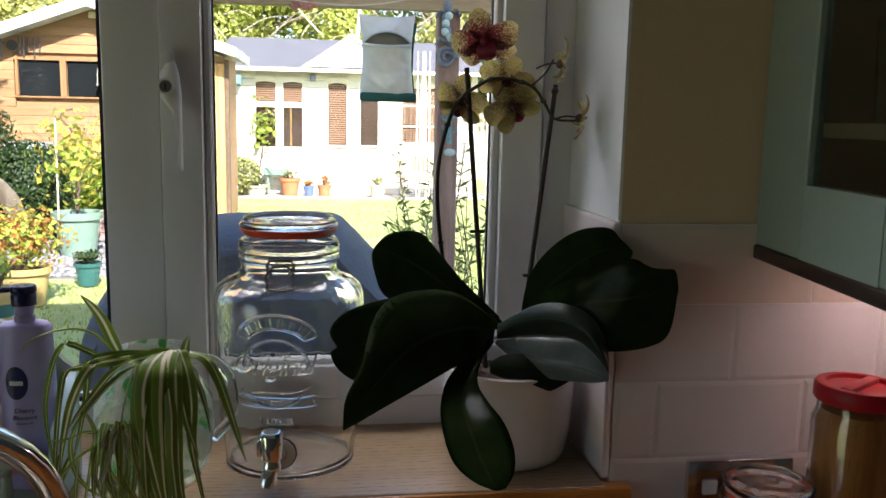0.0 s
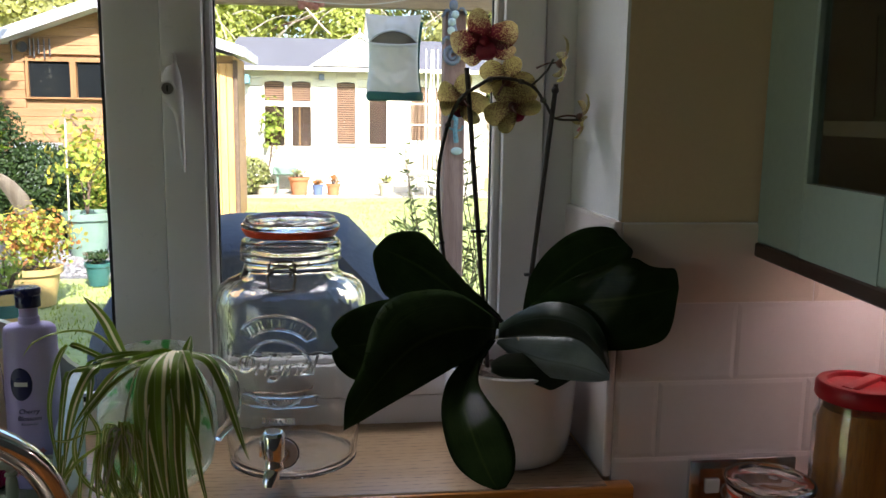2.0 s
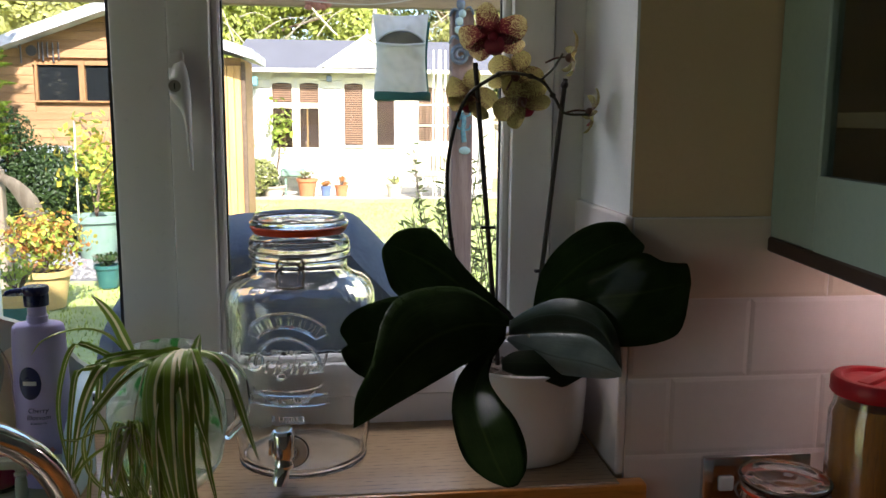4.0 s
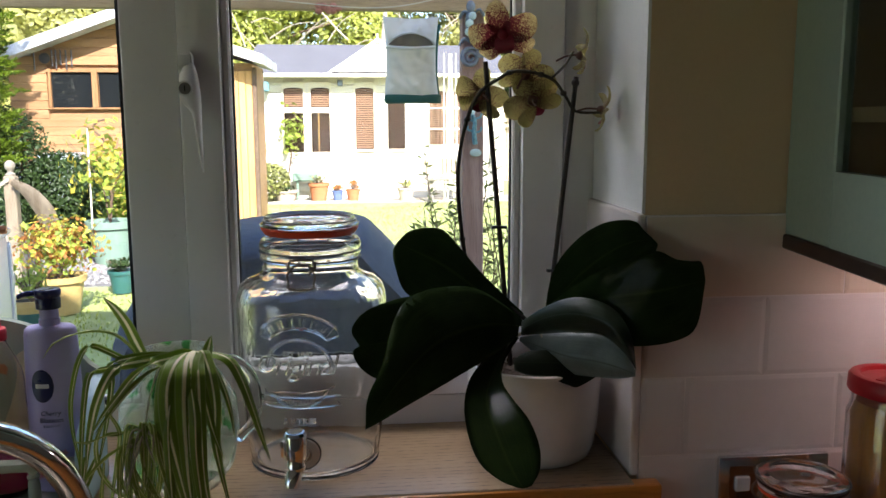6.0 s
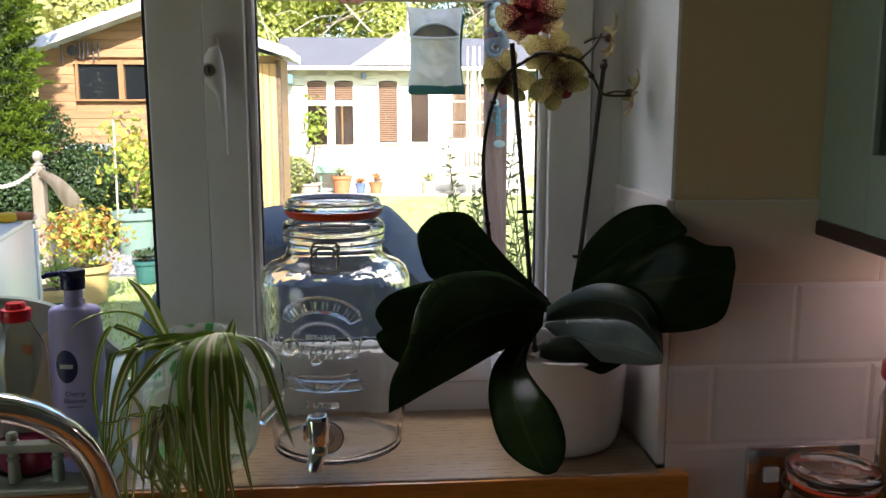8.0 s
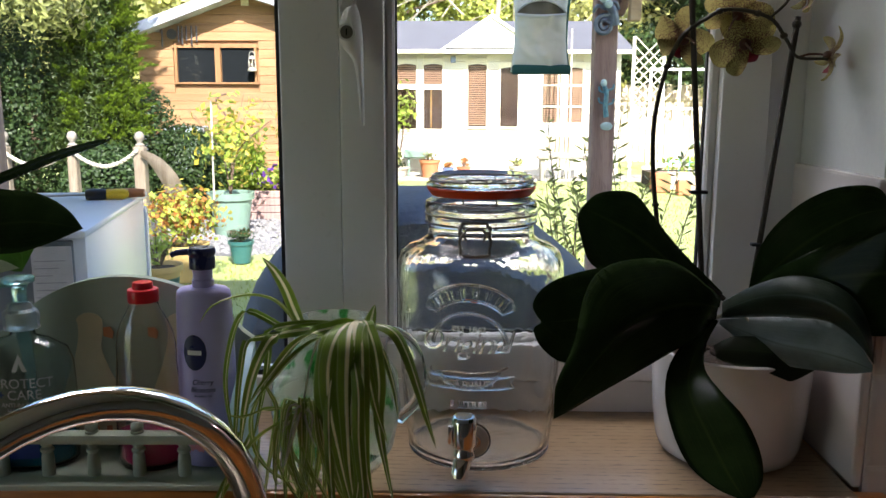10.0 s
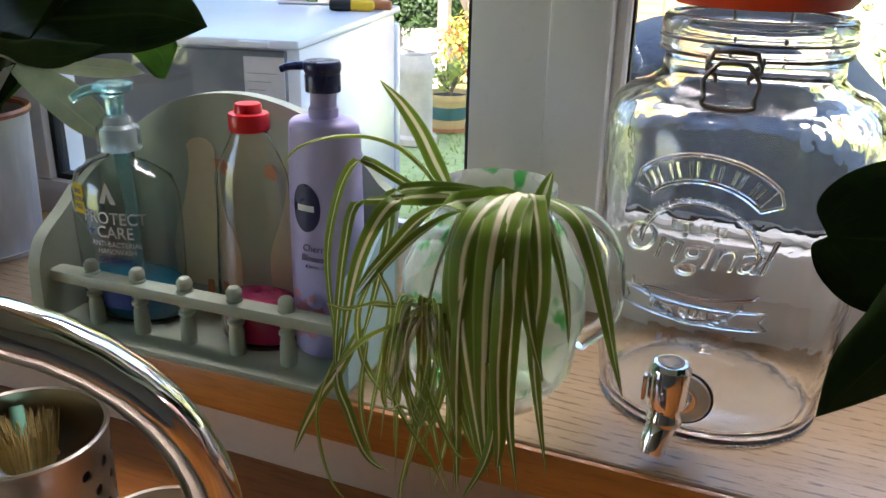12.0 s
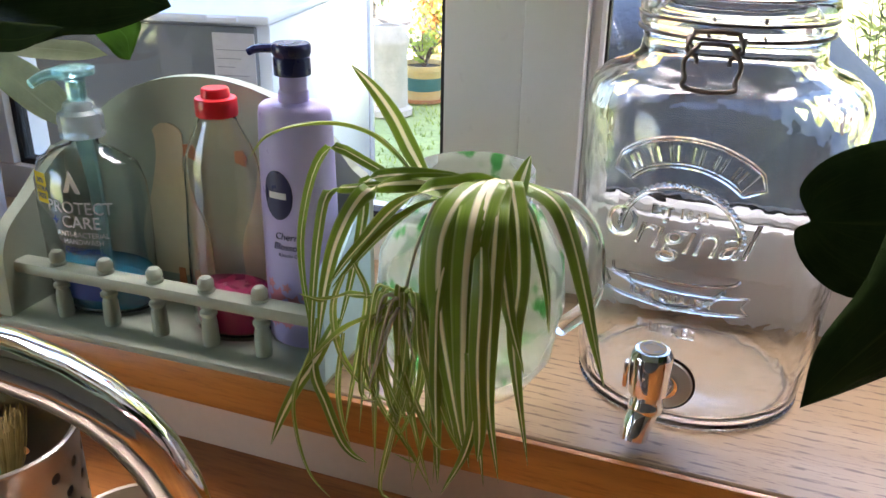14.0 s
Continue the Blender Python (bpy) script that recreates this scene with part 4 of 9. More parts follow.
part("tag", boxed(CJ[0] + 0.038, CJ[0] + 0.060, CJ[1] - 0.036, CJ[1] - 0.033, WORK + 0.104, WORK + 0.128, 0.001), M["orange_food"], cj, "orange paper tag")

SJ = (0.687, -0.120, WORK)
pj = thing("spaghetti_jar", SJ, "tall glass jar of spaghetti with a red screw lid", "jar")
part("body", lathe([(0, 0.003), (0.044, 0.003), (0.0465, 0.012), (0.0465, 0.222), (0.042, 0.236), (0.042, 0.249), (0.0445, 0.249), (0.0445, 0.238), (0.0495, 0.224), (0.0495, 0.006), (0.046, 0), (0, 0)], SJ, 48), M["jar_glass"], pj, smooth=True).visible_shadow = False
part("spaghetti", lathe([(0, 0.006), (0.042, 0.006), (0.0445, 0.10), (0.0445, 0.222), (0.040, 0.238), (0, 0.240)], SJ, 60), M["pasta"], pj, "bundle of dried spaghetti", True)
lid = part("lid", lathe([(0, 0.267), (0.036, 0.267), (0.038, 0.2715), (0.041, 0.2725), (0.0470, 0.2715), (0.0495, 0.268), (0.0500, 0.2535), (0.0485, 0.2505), (0, 0.2505)], SJ, 60), M["red_lid"], pj, "red plastic screw lid", True)
bm = boxed(-0.038, 0.038, -0.007, 0.007, 0.266, 0.2735, 0.003, 2, Matrix.Translation(SJ) @ Matrix.Rotation(radians(32), 4, "Z"))
part("grip", bm, M["red_lid"], lid, smooth=True)
cj.scale, pj.scale = (1, 1, 0.915), (1, 1, 0.950)

# ---- drinks dispenser ----
JX, JY = 0.0200, 0.113
jar = thing("drinks_dispenser", (JX, JY, SILL), "empty clear glass drinks dispenser with embossed front and chrome tap", "drinks dispenser")
outer = [(0.0, 0.0030), (0.030, 0.0028), (0.060, 0.0020), (0.074, 0.0010), (0.0815, 0.0), (0.0842, 0.0012), (0.0858, 0.012), (0.0905, 0.05), (0.0945, 0.10), (0.0970, 0.15), (0.0978, 0.205), (0.0970, 0.226), (0.0925, 0.2385), (0.084, 0.2455), (0.072, 0.2495), (0.0622, 0.257), (0.0608, 0.273), (0.0640, 0.2765), (0.0652, 0.280), (0.0634, 0.2835), (0.0652, 0.287), (0.0654, 0.2915), (0.0640, 0.2965), (0.0618, 0.2990)]
inner = [(0.0590, 0.2985), (0.0575, 0.2950), (0.0572, 0.257), (0.063, 0.2475), (0.079, 0.2405), (0.0885, 0.233), (0.0928, 0.222), (0.0938, 0.205), (0.0930, 0.15), (0.0905, 0.10), (0.0865, 0.05), (0.0832, 0.016), (0.0815, 0.0085), (0.0770, 0.0055), (0.0700, 0.0046), (0.052, 0.0050), (0.030, 0.0056), (0.0, 0.0058)]


def jar_radius(z):
    """How far the glass stands from the jar's middle at the height z."""
    for (r0, z0), (r1, z1) in zip(outer[6:], outer[7:]):
        if z0 <= z <= z1:
            return r0 + (r1 - r0) * (z - z0) / (z1 - z0)
    return outer[6][0]


body = part("glass_body", lathe(outer + inner, (JX, JY, SILL), 96), M["jar_glass"], jar, smooth="all")
body.visible_shadow = False
part("moulded_base", lathe([(0, 0.0062), (0.030, 0.0060), (0.052, 0.0054), (0.0690, 0.0050), (0.0755, 0.0062), (0.0775, 0.0090), (0.0750, 0.0086), (0.068, 0.0078), (0.050, 0.0082), (0.030, 0.0092), (0, 0.0096)], (JX, JY, SILL), 72), M["base_glass"], jar, "thick moulded glass base, reflected light painted in as milkiness", True).visible_shadow = False
lidp = [(0, 0.3165), (0.050, 0.3165), (0.056, 0.3145), (0.0618, 0.3145), (0.0636, 0.3160), (0.0638, 0.3182), (0.0600, 0.3202), (0.0580, 0.3215), (0.0582, 0.3272), (0.0570, 0.3285), (0.0545, 0.3280), (0.0535, 0.3215), (0.048, 0.3200), (0, 0.3195)]
part("lid", lathe(lidp, (JX, JY, SILL), 80), M["jar_glass"], jar, "clear glass clip lid", True)
part("seal", lathe([(0.052, 0.3050), (0.0575, 0.3048), (0.0598, 0.3075), (0.0632, 0.3128), (0.0626, 0.3143), (0.052, 0.3140)], (JX, JY, SILL), 80, close=True), M["seal"], jar, "orange rubber seal ring", True)
bm = lathe([(0.0630, 0.2826), (0.0656, 0.2828), (0.0660, 0.2836), (0.0656, 0.2844), (0.0630, 0.2846)], (JX, JY, SILL), 72, close=True)
part("neck_band", bm, M["wire"], jar, "dark steel wire round the neck", True)
ring = lambda r, z, a0, a1, n=40: [(JX + r * math.sin(a0 + (a1 - a0) * k / n), JY - r * math.cos(a0 + (a1 - a0) * k / n), SILL + z) for k in range(n + 1)]
bm = tube(ring(0.0645, 0.2742, -math.pi, math.pi, 72), 0.0012, 6, cap=False)
tube(ring(0.0602, 0.3225, -math.pi, math.pi, 72), 0.0011, 6, bm=bm, cap=False)
tube([(JX - 0.018, JY - 0.0605, SILL + 0.3222), (JX - 0.014, JY - 0.0615, SILL + 0.3262), (JX + 0.002, JY - 0.0618, SILL + 0.3262), (JX + 0.006, JY - 0.0605, SILL + 0.3222)], 0.0012, 6, 12, bm)
for s in (-1, 1):
    tube([(JX + s * 0.020, JY + 0.0612, SILL + 0.2745), (JX + s * 0.022, JY + 0.0680, SILL + 0.2950), (JX + s * 0.018, JY + 0.0600, SILL + 0.3222)], 0.0014, 6, 12, bm)
CW = JX - 0.008
for s in (-1, 1):
    tube([(CW + s * 0.0135, JY - 0.0655, SILL + 0.2790), (CW + s * 0.0150, JY - 0.0695, SILL + 0.2744), (CW + s * 0.0165, JY - 0.0710, SILL + 0.2684), (CW + s * 0.0105, JY - 0.0725, SILL + 0.2646), (CW + s * 0.0100, JY - 0.0745, SILL + 0.2608)], 0.0015, 8, 14, bm)
    tube([(CW + s * 0.0090, JY - 0.0700, SILL + 0.2725), (CW + s * 0.0125, JY - 0.0730, SILL + 0.2687), (CW + s * 0.0168, JY - 0.0762, SILL + 0.2627), (CW + s * 0.0165, JY - 0.0793, SILL + 0.2570), (CW + s * 0.0150, JY - 0.0818, SILL + 0.2524), (CW + s * 0.0160, JY - 0.0837, SILL + 0.2486), (CW + s * 0.0120, JY - 0.0844, SILL + 0.2467)], 0.0016, 8, 20, bm)
    tube([(CW + s * 0.0168, JY - 0.0640, SILL + 0.2756), (CW + s * 0.0165, JY - 0.0690, SILL + 0.2722), (CW + s * 0.0120, JY - 0.0720, SILL + 0.2691)], 0.0016, 8, 8, bm)
tube([(CW - 0.0122, JY - 0.0844, SILL + 0.2467), (CW, JY - 0.0850, SILL + 0.2459), (CW + 0.0122, JY - 0.0844, SILL + 0.2467)], 0.0016, 8, 10, bm)
tube([(CW - 0.0092, JY - 0.0700, SILL + 0.2725), (CW, JY - 0.0712, SILL + 0.2731), (CW + 0.0092, JY - 0.0700, SILL + 0.2725)], 0.0015, 8, 8, bm)
tube([(CW - 0.0136, JY - 0.0655, SILL + 0.2790), (CW, JY - 0.0685, SILL + 0.2801), (CW + 0.0136, JY - 0.0655, SILL + 0.2790)], 0.0015, 8, 8, bm)
part("wire_clasp", bm, M["wire"], jar, "rusted steel wire clasp", True)

EX = -0.014


def on_jar(bm, z):
    for v in bm.verts:
        zz = v.co.z + z
        r = jar_radius(zz)
        a = (v.co.x + EX) / r
        rr = r - v.co.y
        v.co = Vector((JX + rr * math.sin(a), JY - rr * math.cos(a), SILL + zz))
    return bm


def bead(points, r=0.0009, n=None, bm=None, shut=False):
    """A round raised line in the glass."""
    pts = [(x, 0.0002, z) for x, z in points]
    return tube(pts + pts[:1] if shut else pts, r, 6, n, bm, cap=not shut)


def swing(r, a0, a1, n=36, teeth=0, deep=0.0009):
    return [((r + deep * math.cos(teeth * a)) * math.sin(a), (r + deep * math.cos(teeth * a)) * math.cos(a)) for a in [a0 + (a1 - a0) * k / n for k in range(n + 1)]]


tip = [(0.0700 * math.sin(s * 0.80), 0.0590 * math.cos(s * 0.84)) for s in (1, -1)]
bm = bead(swing(0.0675, -0.76, 0.76) + [tip[0]] + swing(0.0495, 0.80, -0.80) + [tip[1]], 0.0014, shut=True)
bead(swing(0.0658, -0.74, 0.74) + swing(0.0515, 0.74, -0.74), 0.0007, shut=True, bm=bm)
arch = part("arched_band", on_jar(bm, 0.150), M["emboss"], jar, "raised glass arch with plain raised marks", True)
for k in range(6):
    a, bm = -0.60 + k * 0.240, bmesh.new()
    for da in (-0.055, 0.03):
        c0, c1, w = (0.0540, 0.0635, 0.018)
        bead([(c0 * math.sin(a + da), c0 * math.cos(a + da)), (c1 * math.sin(a + da), c1 * math.cos(a + da)), (c1 * math.sin(a + da + w), c1 * math.cos(a + da + w)), (c0 * math.sin(a + da + w), c0 * math.cos(a + da + w))], 0.0009, shut=True, bm=bm)
    part("raised_mark", on_jar(bm, 0.150), M["emboss"], arch, smooth=True)
bm = bead(swing(0.0440, -1.42, 1.42, 240, 64), 0.0011)
part("medallion_ring", on_jar(bm, 0.144), M["emboss"], jar, "raised toothed arch in the glass", True)
part("medallion_ring", on_jar(bead(swing(0.0405, -1.45, 1.45, 48), 0.0014), 0.144), M["emboss"], jar, "raised arch in the glass", True)
bm = bead(swing(0.0440, math.pi - 0.95, math.pi + 0.95, 160, 64), 0.0011)
part("medallion_ring", on_jar(bm, 0.144), M["emboss"], jar, "raised toothed ring in the glass", True)
part("medallion_ring", on_jar(bead(swing(0.0415, math.pi - 0.9, math.pi + 0.9, 32), 0.0011), 0.144), M["emboss"], jar, smooth=True)
def split_up(bm):
    """The separate pieces of a bmesh, each as a bmesh of its own."""
    left, out = set(bm.verts), []
    while left:
        todo, piece = [left.pop()], []
        while todo:
            v = todo.pop()
            piece.append(v)
            for e in v.link_edges:
                w = e.other_vert(v)
                if w in left:
                    left.discard(w)
                    todo.append(w)
        own, at = bmesh.new(), {}
        for v in piece:
            at[v] = own.verts.new(v.co)
        for f in {f for v in piece for f in v.link_faces}:
            own.faces.new([at[v] for v in f.verts])
        out.append(own)
    return out


for body, size, z, shear, name in (("EST 1842", 0.0085, 0.166, 0.0, "small_lettering"), ("Original", 0.0352, 0.142, 0.30, "script"), ("100% QUALITY", 0.0078, 0.1045, 0.0, "small_lettering"), ("5 LITRES", 0.0098, 0.079, 0.0, "small_lettering")):
    big = name == "script"
    bm = letters(body, size, 0.0006 if big else 0.0004, shear=shear, bevel=0.0011 if big else 0.0005, spacing=0.94 if big else 1.15, thin=0.0011 if big else 0.0)
    bmesh.ops.translate(bm, vec=(-0.006 if big else 0, 0, 0), verts=bm.verts)
    if big:
        row = thing("script", (JX, JY, SILL + z), "", "")
        row.parent = jar
        row.matrix_basis = Matrix.Identity(4)
        for piece in split_up(bm):
            part("letter", on_jar(piece, z), M["emboss"], row, smooth=True)
        bm.free()
    else:
        part(name, on_jar(bm, z), M["emboss"], jar, "raised glass lettering", True)
part("flourish", on_jar(bead([(-0.045, 0.122), (-0.042, 0.116), (-0.02, 0.1195), (0.01, 0.1195), (0.038, 0.1225), (0.044, 0.1265)], 0.0012, 30), 0.0), M["emboss"], jar, smooth=True)
ends = [(-0.052, 0.1005), (-0.047, 0.1065), (-0.052, 0.1135)]
rb = ends + [(-0.052 + 0.004 * k, 0.1135) for k in range(1, 26)] + [(0.052, 0.1135), (0.047, 0.1065), (0.052, 0.1005)] + [(0.052 - 0.004 * k, 0.1005) for k in range(1, 26)]
part("ribbon", on_jar(bead(rb, 0.0011, shut=True), 0.0), M["emboss"], jar, "raised glass ribbon", True)
bm = tube([(JX + (0.0838 + 0.0004 * math.cos(110 * a)) * math.cos(a), JY + (0.0838 + 0.0004 * math.cos(110 * a)) * math.sin(a), SILL + 0.0022) for a in [k * 2 * math.pi / 440 for k in range(441)]], 0.0011, 6, cap=False)
part("knurled_foot", bm, M["jar_glass"], jar, smooth=True)

tp = part("tap", lathe([(0.0, -0.006), (0.0105, -0.006), (0.0105, 0.0), (0.0095, 0.003), (0.0, 0.003)], (0, 0, 0), 32), M["chrome"], jar, "chrome dispenser tap", True)
tp.matrix_basis = Matrix.Translation((0.0105, JY - 0.0930, SILL + 0.040)) @ Matrix.Rotation(radians(90), 4, "X")
turned = Matrix.Translation((0.0105, JY - 0.0885, SILL + 0.040)) @ Matrix.Rotation(radians(90), 4, "X")
bm = lathe([(0.0182, 0.0), (0.0212, 0.0), (0.0212, 0.0022), (0.0182, 0.0026)], (0, 0, 0), 40, close=True)
wash = part("washer", bm, M["black_plastic"], jar, "black rubber washer", True)
wash.matrix_basis = turned
bm = lathe([(0.0, 0.0008), (0.0180, 0.0008), (0.0195, 0.0030), (0.0185, 0.0042), (0.012, 0.0046), (0, 0.0046)], (0, 0, 0), 40)
fla = part("flange", bm, M["flange"], jar, "clear plastic flange", True)
fla.matrix_basis = turned
bm = bmesh.new()
tube([(0.0110, JY - 0.092, SILL + 0.041), (0.003, 0.004, SILL + 0.041)], 0.0085, 18, bm=bm)
part("barrel", bm, M["chrome"], tp, smooth=True)
bm = lathe([(0.0, 0.043), (0.0120, 0.043), (0.0138, 0.0445), (0.0142, 0.072), (0.0136, 0.0735), (0.0115, 0.0765), (0.0095, 0.0768), (0.0, 0.0766)], (0.0015, 0.002, SILL), 32)
knob = part("tap_handle", bm, M["chrome"], tp, "chrome knob with a flat dial", True)
part("dial", lathe([(0, 0.0768), (0.0092, 0.0768), (0.0092, 0.0774), (0, 0.0774)], (0.0015, 0.002, SILL), 28), M["dish"], knob, "cream dial plate")
for k in range(4):
    bm = bmesh.new()
    for j in range(4):
        a0 = k * math.pi / 2 + 0.25 + j * 0.26
        outline([(0.0015 + r * math.cos(a), 0.002 + r * math.sin(a)) for r, a in ((0.0055, a0), (0.0072, a0), (0.0072, a0 + 0.26), (0.0055, a0 + 0.26))], SILL + 0.0774, SILL + 0.0777, bm, "z")
    part("dial_mark", bm, M["grey_plastic"], knob)
part("grip", boxed(-0.0152, -0.0122, -0.0075, -0.0015, SILL + 0.048, SILL + 0.068, 0.001, 2), M["chrome"], knob, smooth=True)
part("collar", lathe([(0, 0.0285), (0.0112, 0.0285), (0.0122, 0.0300), (0.0122, 0.0340), (0.0112, 0.0355), (0.0108, 0.0430), (0, 0.0430)], (0.0015, 0.002, SILL), 32), M["chrome"], tp, smooth=True)
bm = tube([(0.0015, 0.002, SILL + 0.036), (0.0010, 0.0010, SILL + 0.0300), (-0.0005, -0.0025, SILL + 0.0250), (-0.0020, -0.0055, SILL + 0.0195), (-0.0030, -0.0075, SILL + 0.0145), (-0.0034, -0.0085, SILL + 0.0105)], 0.0104, 24, 24, taper=0.92)
part("spout", bm, M["chrome"], tp, smooth=True)

# ---- moth orchid in a white pot ----
OX, OY = 0.323, 0.108
orch = thing("moth_orchid", (OX, OY, SILL), "spotted cream moth orchid with broad dark leaves in a white pot", "potted orchid")
part("pot", lathe([(0, 0.006), (0.072, 0.006), (0.083, 0.10), (0.0855, 0.129), (0.088, 0.1308), (0.0905, 0.1288), (0.0900, 0.11), (0.0868, 0.05), (0.0825, 0.018), (0.0775, 0.005), (0.070, 0), (0, 0)], (OX - 0.007, OY - 0.006, SILL), 64), M["white_ceramic"], orch, "glazed white ceramic pot", True)
rnd = random.Random(4)
chip = finish(boxed(-0.009, 0.009, -0.006, 0.006, -0.004, 0.004, 0.0015, 1), "bark_chip", M["bark_mix"])
for k in range(56):
    a, r = rnd.uniform(0, 6.28), 0.068 * math.sqrt(rnd.random())
    ob = new("bark_chip", chip)
    ob.parent = orch
    ob.matrix_basis = Matrix.Translation((r * math.cos(a), r * math.sin(a), 0.102 + rnd.uniform(-0.004, 0.016) * (1.2 - r / 0.07))) @ Euler((rnd.uniform(-1, 1), rnd.uniform(-1, 1), rnd.uniform(0, 6))).to_matrix().to_4x4()
bm = bmesh.new()
lathe([(0, 0.094), (0.074, 0.096), (0.06, 0.106), (0, 0.118)], (OX, OY, SILL), 24, bm)
part("bark_compost", bm, M["bark_mix"], orch, "dark bark chips")
for a, b, c in (((0.30, 0.06, 1.205), (0.318, 0.03, 1.190), (0.305, 0.026, 1.165)), ((0.35, 0.05, 1.20), (0.357, 0.03, 1.178), (0.352, 0.026, 1.155)), ((0.29, 0.09, 1.22), (0.31, 0.06, 1.235), (0.32, 0.04, 1.215)), ((0.325, 0.10, 1.235), (0.345, 0.07, 1.25), (0.36, 0.06, 1.23))):
    part("aerial_root", tube([a, b, c], 0.0025, 6, 10, taper=0.5), M["root"], orch, smooth=True)


def loft_leaf(owner, upper, rib, lower, material, crease=0.35, label="", n=24, across=10):
    """A fleshy leaf stretched from one edge over its rib to the other; crease from smoothly arched (0) to sharply folded (1)."""
    a, r, b = spline(upper, n), spline(rib, n), spline(lower, n)
    bm, rows, where = bmesh.new(), [], {}
    uv = bm.loops.layers.uv.verify()
    for i in range(n + 1):
        row = []
        for k in range(across + 1):
            u = k / across * 2 - 1
            bent = a[i] * (u * (u - 1) / 2) + r[i] * (1 - u * u) + b[i] * (u * (u + 1) / 2)
            sharp = r[i].lerp(a[i] if u < 0 else b[i], abs(u))
            v = bm.verts.new(bent.lerp(sharp, crease))
            where[v] = (k / across, i / n)
            row.append(v)
        rows.append(row)
    faces = [bm.faces.new((p[k], p[k + 1], q[k + 1], q[k])) for p, q in zip(rows, rows[1:]) for k in range(across)]
    for f in faces:
        for lp in f.loops:
            lp[uv].uv = where[lp.vert]
    bmesh.ops.solidify(bm, geom=faces, thickness=0.0015)
    return part("leaf", bm, material, owner, label, "all")


loft_leaf(orch, [(0.301, 0.100, 1.248), (0.248, 0.098, 1.300), (0.213, 0.090, 1.341), (0.192, 0.085, 1.364), (0.168, 0.080, 1.368), (0.146, 0.075, 1.364), (0.130, 0.070, 1.350)],
          [(0.300, 0.100, 1.241), (0.246, 0.085, 1.278), (0.193, 0.075, 1.318), (0.153, 0.068, 1.340), (0.130, 0.070, 1.350)],
          [(0.297, 0.095, 1.231), (0.229, 0.070, 1.254), (0.173, 0.055, 1.273), (0.140, 0.050, 1.290), (0.128, 0.055, 1.320), (0.125, 0.062, 1.340), (0.130, 0.070, 1.350)], M["orchid_leaf"], 0.35)
loft_leaf(orch, [(0.294, 0.085, 1.247), (0.234, 0.050, 1.292), (0.180, 0.020, 1.302), (0.141, -0.010, 1.296), (0.121, -0.035, 1.275), (0.107, -0.070, 1.234), (0.089, -0.090, 1.202), (0.086, -0.100, 1.169)],
          [(0.291, 0.080, 1.236), (0.235, 0.020, 1.253), (0.174, -0.030, 1.247), (0.125, -0.075, 1.215), (0.086, -0.100, 1.169)],
          [(0.288, 0.080, 1.220), (0.255, 0.030, 1.212), (0.222, 0.000, 1.207), (0.181, -0.030, 1.195), (0.132, -0.065, 1.181), (0.105, -0.085, 1.173), (0.086, -0.100, 1.169)], M["orchid_leaf"], 0.25)
loft_leaf(orch, [(0.294, 0.085, 1.241), (0.227, 0.060, 1.269), (0.160, 0.035, 1.289), (0.114, 0.015, 1.286), (0.085, 0.003, 1.275), (0.072, -0.005, 1.257), (0.081, -0.008, 1.239)],
          [(0.292, 0.085, 1.231), (0.226, 0.050, 1.238), (0.159, 0.020, 1.240), (0.110, 0.000, 1.239), (0.081, -0.008, 1.239)],
          [(0.291, 0.085, 1.220), (0.225, 0.045, 1.207), (0.158, 0.015, 1.191), (0.109, -0.005, 1.194), (0.083, -0.010, 1.211), (0.073, -0.012, 1.232), (0.081, -0.008, 1.239)], M["orchid_leaf"], 0.35)
loft_leaf(orch, [(0.279, 0.070, 1.230), (0.248, 0.030, 1.217), (0.214, -0.020, 1.201), (0.200, -0.060, 1.179), (0.200, -0.100, 1.155), (0.208, -0.130, 1.137), (0.226, -0.150, 1.126), (0.244, -0.158, 1.120)],
          [(0.284, 0.075, 1.224), (0.254, 0.030, 1.199), (0.230, -0.035, 1.178), (0.233, -0.100, 1.154), (0.243, -0.145, 1.130), (0.251, -0.158, 1.119)],
          [(0.289, 0.070, 1.222), (0.263, 0.025, 1.206), (0.253, -0.010, 1.191), (0.259, -0.045, 1.180), (0.272, -0.080, 1.166), (0.278, -0.110, 1.146), (0.272, -0.140, 1.131), (0.260, -0.155, 1.120)], M["orchid_leaf"], 0.4)
# Upper and lower halves of one folded leaf, the sheen given as paler colour.
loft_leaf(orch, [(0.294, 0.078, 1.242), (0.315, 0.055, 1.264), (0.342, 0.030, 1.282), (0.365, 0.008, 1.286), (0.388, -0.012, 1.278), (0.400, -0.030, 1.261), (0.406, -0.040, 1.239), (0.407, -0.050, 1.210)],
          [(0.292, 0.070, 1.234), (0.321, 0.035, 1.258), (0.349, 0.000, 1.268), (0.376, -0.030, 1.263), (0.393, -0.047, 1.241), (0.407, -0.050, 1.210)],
          [(0.292, 0.070, 1.225), (0.317, 0.045, 1.233), (0.348, 0.020, 1.240), (0.376, -0.010, 1.243), (0.394, -0.035, 1.230), (0.407, -0.050, 1.210)], M["orchid_leaf_sheen"], 0.45, "leaf with a greyish sheen painted into its colour")
